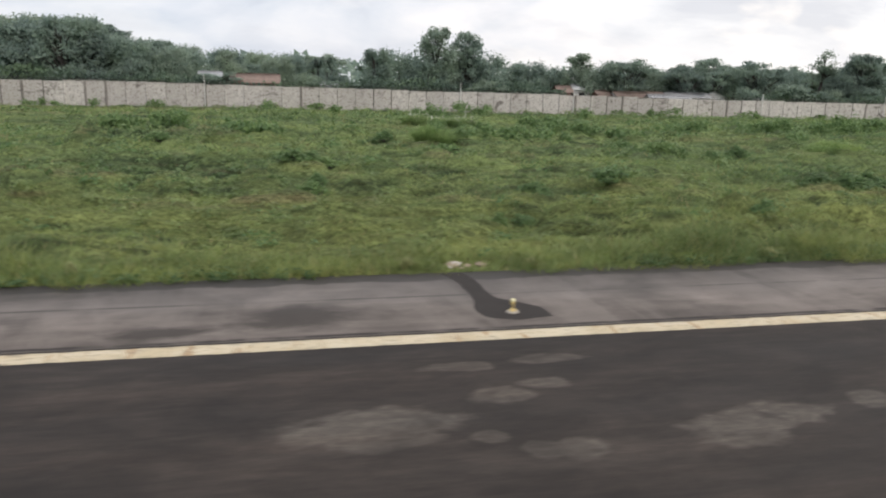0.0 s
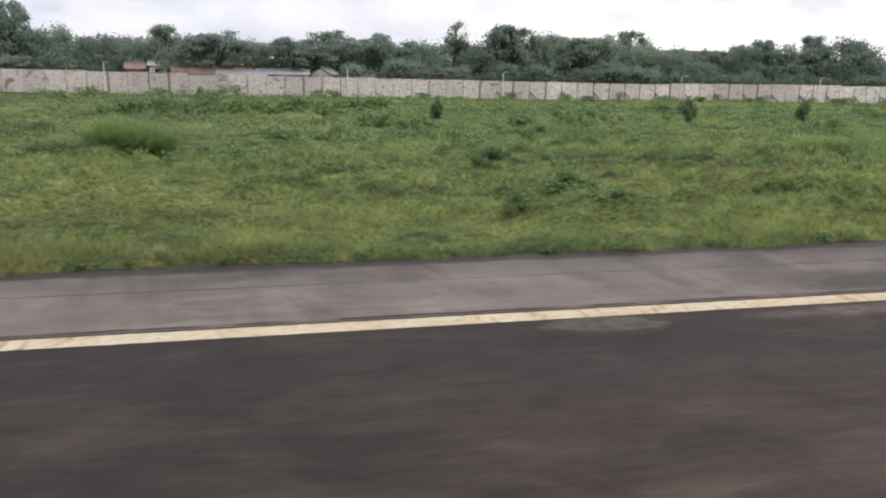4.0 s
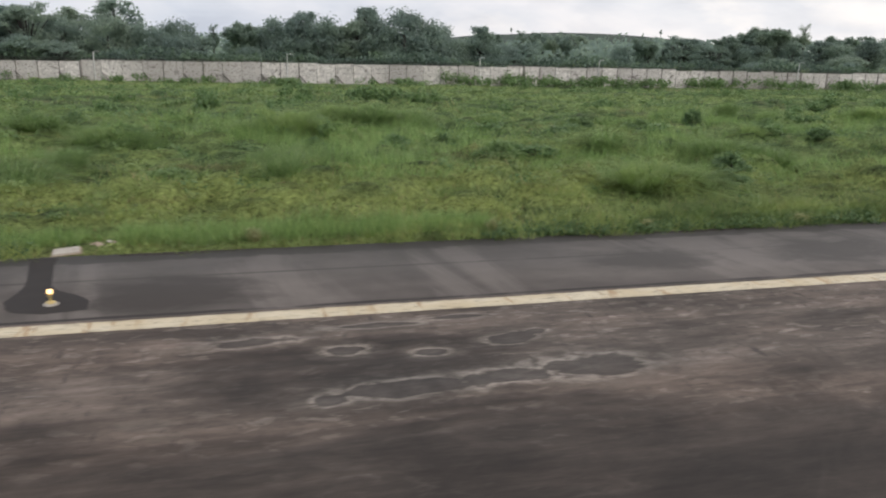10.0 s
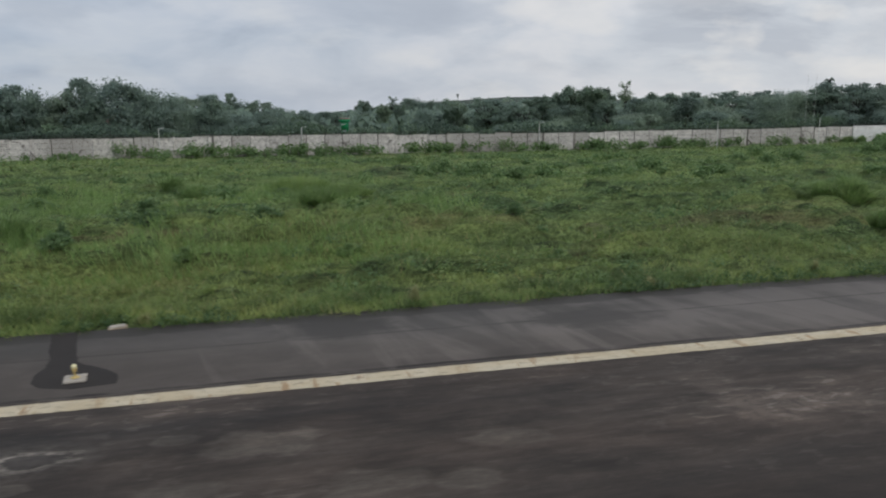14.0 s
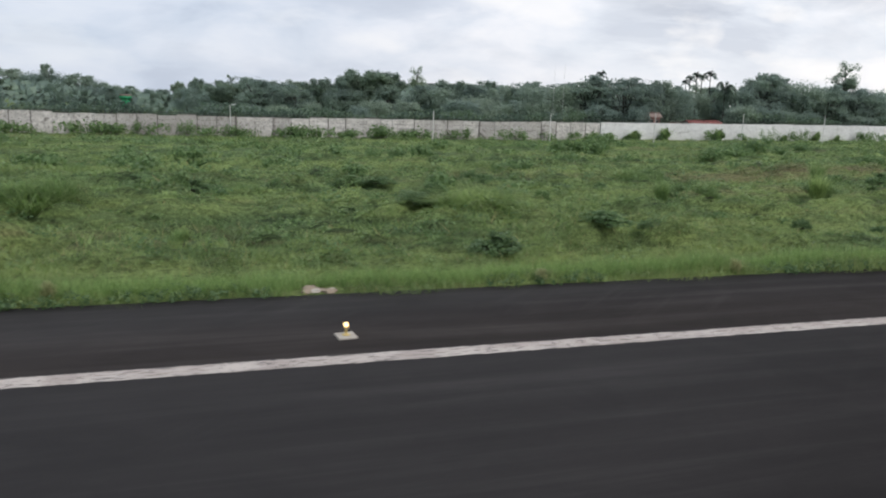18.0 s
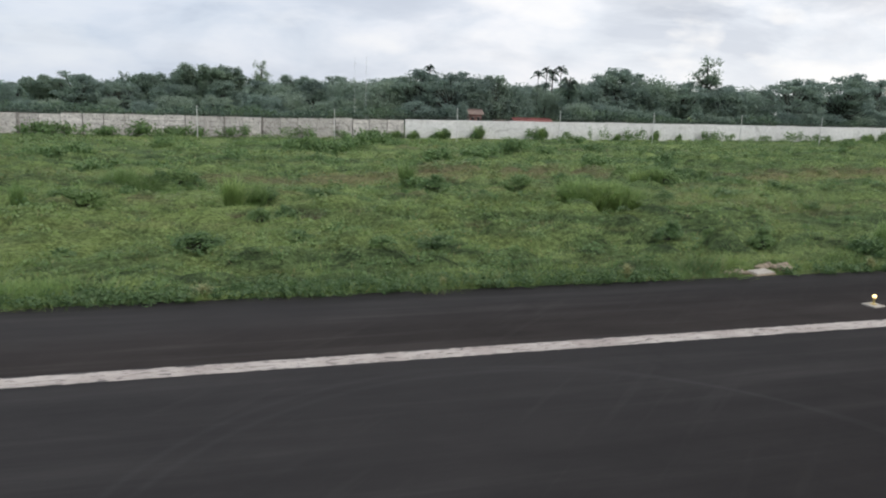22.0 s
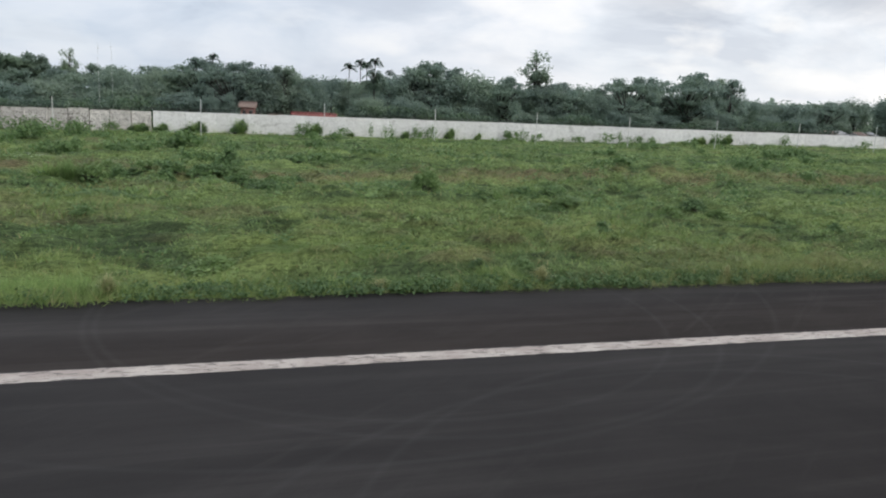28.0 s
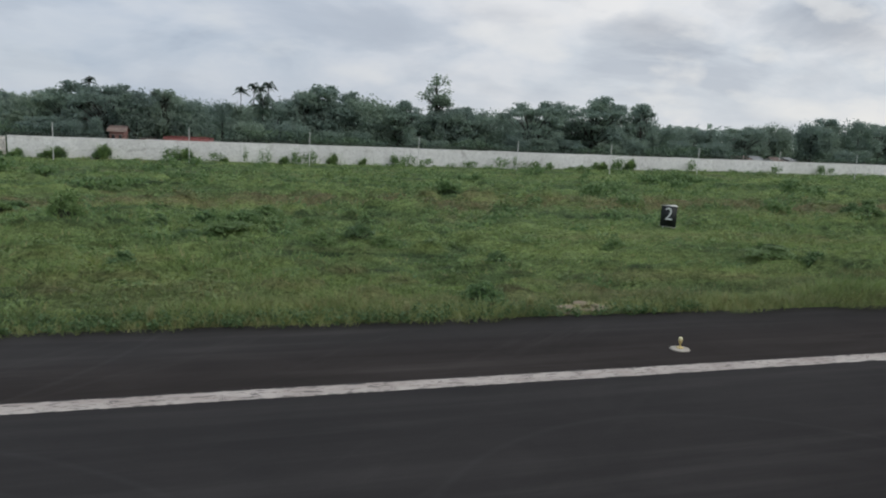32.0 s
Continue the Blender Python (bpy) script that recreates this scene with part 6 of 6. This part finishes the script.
BUSHES += ["291.9 32.5 1.4 0.5", "291.9 40.0 1.8 0.6", "296.0 88.5 4.6 1.9", "302.7 57.4 4.3 1.2", "302.9 90.5 4.9 1.4", "313.1 89.9 4.3 1.9", "316.1 43.2 4.0 0.6", "316.3 30.2 2.8 1.1", "316.4 61.6 5.3 1.2", "317.4 95.9 5.7 1.4", "319.9 51.7 2.1 1.2", "322.5 31.8 2.6 0.8", "322.6 42.9 2.9 1.3", "325.3 45.2 1.2 0.9", "325.3 31.7 1.9 0.6", "327.0 61.2 4.1 1.3", "329.2 38.7 1.9 0.9", "331.1 101.7 4.8 1.9", "334.4 39.2 1.8 0.7", "335.2 55.8 1.2 0.6", "336.8 80.1 3.6 1.6", "337.5 35.9 1.1 0.8", "339.4 49.9 3.5 1.4", "341.2 33.9 1.4 0.8"]
BUSHES += ["341.3 90.1 2.7 1.2", "344.2 63.1 5.4 1.6", "346.6 32.0 2.2 0.8", "349.5 40.3 1.5 0.8", "350.7 49.5 1.8 0.8", "350.8 33.2 1.7 0.6", "350.9 40.8 1.4 1.2", "353.6 29.2 1.3 0.5", "354.0 53.1 4.7 1.1", "356.7 31.1 2.2 0.7", "359.6 95.1 3.7 2.0", "359.8 114.3 5.1 2.3", "360.3 53.0 1.2 0.7", "363.0 43.6 1.0 0.7", "363.3 55.4 2.5 1.2", "364.5 113.8 6.7 2.7", "365.7 56.8 4.5 0.8", "367.8 31.0 1.5 1.0", "369.0 120.7 4.2 2.2", "370.5 31.6 1.0 0.7", "370.7 60.0 2.7 1.0", "371.7 29.3 1.6 1.1", "372.2 59.4 2.2 1.1", "373.2 126.7 4.9 3.1"]
BUSHES += ["374.3 53.3 2.0 0.9", "374.9 26.3 1.9 1.1", "375.9 97.9 4.4 2.0", "377.9 47.1 1.7 1.0", "378.0 62.0 3.2 1.2", "381.7 30.5 1.8 0.6", "382.7 89.0 1.7 1.2", "383.4 102.9 5.2 1.9", "384.1 86.7 2.3 1.3", "384.2 33.6 1.5 0.5", "384.8 57.9 2.4 1.3", "385.2 65.8 2.6 1.2", "385.2 108.3 2.8 1.8", "386.4 50.5 4.1 0.8", "386.5 60.5 1.8 1.3", "386.5 42.4 1.3 0.5", "388.4 107.6 3.2 1.9", "389.5 63.0 1.6 1.2", "391.0 105.3 3.3 1.8", "391.9 84.0 3.7 2.0", "393.0 29.8 2.4 0.9", "394.4 72.9 2.9 2.3", "395.5 107.2 2.8 1.5", "397.3 59.1 3.9 1.2"]
BUSHES += ["399.0 66.2 2.3 1.0", "402.3 26.5 0.8 0.5", "403.0 89.7 3.3 1.3", "404.0 26.2 1.1 0.7", "405.3 55.4 2.5 1.0", "406.1 37.7 0.9 0.7", "406.3 48.2 1.8 2.0", "408.1 114.7 2.6 1.4", "408.3 38.5 1.8 0.7", "410.5 32.2 1.5 0.7", "411.2 51.0 1.3 0.9", "411.8 102.5 3.8 1.3", "414.2 45.5 3.6 0.6", "414.3 101.7 2.4 1.3", "417.6 54.1 3.0 1.3", "419.8 40.6 1.8 0.8", "422.0 41.4 2.1 0.9", "423.2 40.4 1.5 0.7", "423.5 26.0 1.6 1.0", "428.1 36.0 1.2 0.7", "436.1 37.8 1.9 0.8", "440.3 83.4 4.5 1.4", "443.2 33.3 3.0 0.8", "444.9 32.2 2.0 0.8"]
BUSHES += ["462.5 86.7 3.7 1.8", "472.7 54.7 5.3 1.6", "485.2 107.1 7.6 1.3", "490.1 110.5 11.6 1.7", "492.3 84.2 6.8 2.3"]
REEDS = []
REEDS += ["15.1 73.9 3.3 2.3", "54.9 67.8 7.5 1.9", "77.1 52.3 5.6 2.5", "79.0 97.5 7.8 3.6", "86.6 102.1 12.7 2.5", "126.6 50.6 4.1 2.2", "140.6 50.2 5.0 2.4", "149.5 47.5 9.1 2.6", "159.7 53.3 7.3 3.0", "167.9 55.6 6.6 2.4", "178.0 39.0 6.0 1.8", "179.5 59.7 4.8 1.9", "182.7 37.2 2.8 1.5", "184.7 53.6 5.2 1.7", "194.4 35.9 1.8 1.5", "195.0 43.6 4.2 1.2", "195.8 57.4 8.4 2.4", "202.0 41.1 3.1 1.4", "203.6 67.8 10.7 2.3", "210.5 29.8 4.2 1.9", "212.7 104.2 10.9 2.9", "222.6 42.5 3.9 1.6", "239.6 44.6 3.9 1.6", "258.4 67.3 8.2 1.7"]
REEDS += ["285.1 33.6 1.5 1.2", "295.2 48.7 3.6 1.8", "307.2 59.5 2.2 1.5", "319.4 41.9 4.1 1.7", "341.5 60.4 3.2 2.0", "371.4 43.9 5.5 2.4", "397.0 31.6 3.3 0.7", "414.8 52.0 3.2 1.9"]
COLUMNS = ["107 98.8 2.2 3.6", "139.6 93.1 2.9 3.6", "160 97 2.0 3.4", "243.5 39.5 0.9 1.3"]
SPIKES = []
SPIKES += ["303.2 35.4 1.1 0.8", "336.5 48.9 1.8 1.6", "349.1 46.9 3.4 2.2", "362.9 62.4 2.3 1.8", "376.5 25.6 1.5 1.2", "377.0 27.7 1.2 1.4", "382.9 58.0 3.4 1.6"]
BUSHES += ["414.0 50.2 2.6 1.5", "416.2 50.0 2.4 1.2", "388.5 66 5.0 1.4", "393.5 67 5.5 1.6", "399 67.5 4.0 1.3", "396 64.5 3.5 1.2"]
far_bushes = []
for kit, rows in ((bush_kit, BUSHES), (reed_kit, REEDS), (column_kit, COLUMNS), (spike_kit, SPIKES)):
    for row in rows:
        x, y, wide, high = [float(q) for q in row.split()]
        high *= 0.98 if kit is reed_kit else 1.3 if kit is spike_kit else 1.22
        if kit in (bush_kit, reed_kit) and y > 75:
            far_bushes.append((x, y, wide, high))
        else:
            set_out(kit, x, y, wide, high)
rngr = np.random.RandomState(43)
for i in range(22):
    set_out(reed_kit, rngr.uniform(150, 262), 40 + 38 * rngr.rand() ** 1.2, rngr.uniform(1.4, 2.3), rngr.uniform(0.9, 1.6), rngr.uniform(0, 6))
for row in ("23 107 5 2.4", "26 106 4 2.2", "-34 98 5 2", "20 108 4 2.2", "375 87 3 1.3"):
    set_out(reed_kit, *[0.75 * v if i == 3 else v for i, v in enumerate(float(q) for q in row.split())])
    set_out(plume_kit, *[float(q) for q in row.split()])
rngs = np.random.RandomState(41)
for x in np.arange(-12, 460, 7.3):
    x += rngs.uniform(-2, 2)
    if not open_ground(np.array([x]), np.array([24.8]))[0]:
        continue
    set_out(straw_kit, x, 24.5 + rngs.uniform(0, 0.5), rngs.uniform(0.5, 1.0), rngs.uniform(0.4, 0.8))
for x, w, h in ((381.6, 3.2, 2.0), (385.2, 2.2, 2.2), (391.0, 3.6, 2.6), (398.6, 2.6, 3.4), (412.1, 2.6, 3.2), (418.9, 1.4, 1.2), (429.5, 1.8, 1.9), (438.5, 1.9, 2.7), (444.3, 1.5, 1.9), (452, 1.4, 1.0), (483.6, 1.6, 1.2), (490.8, 1.6, 1.2), (495.8, 2.4, 2.3), (502.6, 2.3, 3.3)):
    set_out(spike_kit, x, 144.9, 1.25 * w, 0.85 * h, x % 6)
    set_out(column_kit, x + 0.15 * w, 145, 0.75 * w, h, x % 5)
    set_out(bush_kit, x - 0.4 * w, 144.8, 0.7 * w, 0.6 * h, x % 4)
for x, y in ((426.8, 24.9), (427.5, 25.1), (428.0, 24.9)):
    set_out(straw_kit, x, y, 0.9, 0.3, x)
# scattered low scrub over the far field
masses = []


def scrub(x, y, wide, high, n):
    z = float(land(x, y))
    for i in range(3):
        c = (x + rngs.normal(0, 0.24) * wide, y + rngs.normal(0, 0.2) * wide, z + high * rngs.uniform(0.3, 0.55))
        masses.append(clump(c, wide * 0.34, n, 0.10 + 0.07 * wide, rngs, high / wide * 0.95))


for x, y, wide, high in far_bushes:
    n = max(1, int(round(wide / 2.2)))
    for i in range(n):
        scrub(x + ((i + 0.5) / n - 0.5) * wide, y + rngs.normal(0, 0.4), wide / n * 1.35, high * rngs.uniform(0.8, 1.1), 110)
for i in range(90):
    y = 54 + 85 * rngs.rand() ** 1.2
    x = rngs.uniform(-0.33 * y - 5, 410 + 1.05 * y)
    wide, high = rngs.uniform(0.9, 2.6) * (1 + y / 200), rngs.uniform(0.6, 1.3) * (1 + y / 150)
    scrub(x, y, wide, high, 70)
# growth along the foot of the wall
for x in np.concatenate([rngs.uniform(-60, 225, 34), rngs.uniform(225, 345, 64), rngs.uniform(345, 375, 10), rngs.uniform(375, 640, 40)]):
    w = rngs.uniform(2.0, 5.0) if 225 < x < 345 else rngs.uniform(1.2, 3.4)
    scrub(x, 145.2 - rngs.uniform(0, 1.6), w, rngs.uniform(1.3, 2.6) * (1.35 if x > 225 else 0.9), 60)
tagged(new("wall_foot_scrub", mesh_of("wall_foot_scrub", *joined(masses), M_BUSH)), "dark green scrub along the wall and over the far field", "scrub", "", "stuff")

# ---- grass and weeds over the whole field ----
rngg = np.random.RandomState(51)


def scatter(y0, y1, per):
    n = int((y1 - y0) * per * (430 + 0.7 * (y0 + y1)))
    y = rngg.uniform(y0, y1, n)
    x = rngg.uniform(-0.36 * y - 8, 420 + 1.1 * y)
    return x, y


def sward(y0, y1, per, long, wide, lean, tall, k):
    """Tufts of k blades; the tall kind of grass stands in patches."""
    x, y = scatter(y0, y1, per)
    patch_ = np.clip((value_noise(x, y, 14, 5) + 0.5 * value_noise(x, y, 4, 1) - 0.78) * 3.5, 0, 1)
    lush = np.clip(1.25 - np.abs(x - 195) / 70, 0, 1)
    fringe = np.clip((value_noise(x, y * 0, 9, 0) - 0.38) * 4, 0, 1) * np.exp(-((y - 25.6) / 0.9) ** 2)
    h = long * (1 + 0.9 * fringe) * (0.45 + 0.9 * value_noise(x, y, 2.2, 4)) * (1 + tall * np.maximum(patch_, 0.75 * lush * value_noise(x, y, 6, 2)))
    x, y, h = np.repeat(x, k), np.repeat(y, k), np.repeat(h, k)
    ox, oy = rngg.normal(0, 0.07 + wide, len(x)), rngg.normal(0, 0.07 + wide, len(y))
    x, y = x + ox, y + oy
    ok = (y > EDGE - 0.25 + 0.75 * (value_noise(x, y, 1.8, 3) - 0.55)) & open_ground(x, y)
    aim = np.stack([ox, oy], 1)[ok] * (1.4 / (0.07 + wide)) * 0.22
    x, y, h = x[ok], y[ok], h[ok]
    return blades(np.stack([x, y, land(x, y) - 0.02], 1), h * rngg.uniform(0.55, 1.2, len(x)), wide, lean, rngg, aim)


for y0, y1, per, long, wide, tall, k in ((23.6, 26.2, 22, 0.34, 0.042, 0.7, 6), (26.2, 34, 7.5, 0.22, 0.05, 1.1, 6), (34, 52, 3.0, 0.22, 0.07, 1.4, 6), (52, 85, 1.0, 0.26, 0.12, 1.5, 6), (85, 146, 0.34, 0.30, 0.20, 1.3, 6)):
    g = new("field_grass", mesh_of("field_grass", *sward(y0, y1, per, long, wide, 0.62, tall, k), M_BLADE))
    tagged(g, "green uncut airfield grass with dry blades", "grass", "", "stuff")


def weeds(y0, y1, per, size, radius, k):
    """Low domed cushions of broad leaves."""
    x, y = scatter(y0, y1, per)
    ok = value_noise(x * 0.6, y, 5.5, 6) + 0.4 * value_noise(x * 0.7, y, 1.8, 7) > 0.72
    x, y = x[ok], y[ok]
    n = len(x)
    r = radius * rngg.uniform(0.5, 1.5, n)
    d = rngg.normal(size=(n, k, 3))
    d[:, :, 2] = np.abs(d[:, :, 2])
    d /= np.linalg.norm(d, axis=2)[:, :, None]
    p = d * r[:, None, None] * rngg.uniform(0.75, 1.1, (n, k, 1)) * (1, 1, 0.62)
    p[:, :, 0] += x[:, None]
    p[:, :, 1] += y[:, None]
    p[:, :, 2] += land(x, y)[:, None]
    p, d = p.reshape(-1, 3), d.reshape(-1, 3)
    ok = (p[:, 1] > EDGE + 0.1) & clear_view(p[:, 0], p[:, 1])
    p, d = p[ok], d[ok]
    return leaves(p, d + rngg.normal(0, 0.5, d.shape) + (0, 0, 0.5), size, rngg)


for y0, y1, per, size, radius, k in ((24.5, 34, 1.4, 0.08, 0.30, 42), (34, 60, 0.65, 0.13, 0.48, 38), (60, 100, 0.26, 0.165, 0.78, 66), (100, 146, 0.10, 0.25, 1.1, 66)):
    w = new("field_weeds", mesh_of("field_weeds", *weeds(y0, y1, per, size, radius, k), M_WEED))
    tagged(w, "low broad-leaved weeds among the grass", "weeds", "", "stuff")

# broad dark leaves creeping over the pavement's edge
n = 2600
vx, vy = rngg.uniform(-15, 470, n), 24.05 + rngg.rand(n) ** 1.6 * 1.3
lush_spans = ((20, 40), (165, 186), (200, 217), (336, 364), (390, 432))
extra = np.concatenate([rngg.uniform(a, b, int((b - a) * 11)) for a, b in lush_spans])
vx, vy = np.concatenate([vx, extra]), np.concatenate([vy, 24.1 + rngg.rand(len(extra)) * 1.5])
inside = np.any([(vx > a) & (vx < b) for a, b in lush_spans], axis=0)
ok = (inside | (value_noise(vx, vy * 0, 6, 2) > 0.5)) & open_ground(vx, vy)
vx, vy = vx[ok], vy[ok]
cushions = [clump((a, b, 0.12), rngg.uniform(0.14, 0.34), 34, 0.085, rngg, 0.8) for a, b in zip(vx, vy)]
border = new("verge_weeds", mesh_of("verge_weeds", *joined(cushions), M_BUSH))
tagged(border, "dark broad-leaved weeds creeping over the pavement edge", "weeds", "", "stuff")

# rounded cushions of creeping vines
rngv = np.random.RandomState(61)
cushions = []
for y0, y1, count, r0, r1, size in ((26, 44, 760, 0.26, 0.62, 0.09), (44, 75, 860, 0.42, 0.95, 0.15), (75, 142, 760, 0.65, 1.5, 0.2)):
    cy = rngv.uniform(y0, y1, count)
    cx = rngv.uniform(-0.36 * cy - 8, 420 + 1.1 * cy)
    for a, b, z, r in zip(cx, cy, land(cx, cy), rngv.uniform(r0, r1, count)):
        v, f = clump((0, 0, 0), r, 74, size, rngv, 0.66)
        v[:, 0] *= 1.6
        cushions.append((v * (1, 1, 1.25 if len(cushions) % 3 == 0 else 1) + (a, b, z + 0.2 * r), f))
    ok = [i for i in range(len(cushions)) if clear_view(cushions[i][0][:1, 0], cushions[i][0][:1, 1])[0]]
    cushions = [cushions[i] for i in ok]
tagged(new("creeping_vines", mesh_of("creeping_vines", *joined([c for i, c in enumerate(cushions) if i % 3]), M_WEED)), "rounded cushions of creeping green vines over the field", "vines", "", "stuff")
tagged(new("dark_vines", mesh_of("dark_vines", *joined(cushions[::3]), M_BUSH)), "darker leafy cushions among the creeping vines", "vines", "", "stuff")

# bright taller grass along stretches of the verge
spans = ((116, 163), (183, 201), (297, 343), (376, 389))
fx = np.concatenate([rngv.uniform(a, b, int((b - a) * 300)) for a, b in spans])
fy = 24.75 + 1.5 * rngv.beta(1.6, 2.2, len(fx))
ok = open_ground(fx, fy)
fx, fy = fx[ok], fy[ok]
fringe_v, fringe_f = blades(np.stack([fx, fy, land(fx, fy) - 0.02], 1), rngv.uniform(0.35, 0.75, len(fx)), 0.035, 0.35, rngv)
tagged(new("verge_grass", mesh_of("verge_grass", fringe_v, fringe_f, M_REED)), "bright tall grass fringe beside the pavement", "grass", "", "stuff")

# patches of tall feathery grass
n = 90000
gx, gy = rngv.uniform(138, 266, n), 32 + 45 * rngv.rand(n) ** 1.15
keep = (value_noise(gx * 0.7, gy, 6.0, 3) + 0.35 * value_noise(gx, gy, 2.0, 6) > 0.78) & clear_view(gx, gy)
gx, gy = gx[keep], gy[keep]
tall = rngv.uniform(0.55, 1.15, len(gx)) * (0.6 + 0.8 * value_noise(gx, gy, 3.0, 2)) * np.clip((gy - 26) / 14, 0.5, 1.2)
sway = np.stack([value_noise(gx, gy, 4.0, 1) - 0.5, value_noise(gx, gy, 4.0, 7) - 0.5], 1) * 0.9
tagged(new("tall_grass", mesh_of("tall_grass", *blades(np.stack([gx, gy, land(gx, gy) - 0.03], 1), tall, 0.05, 0.28, rngv, sway), M_REED)), "tall feathery bright green grass in the field", "grass", "", "stuff")
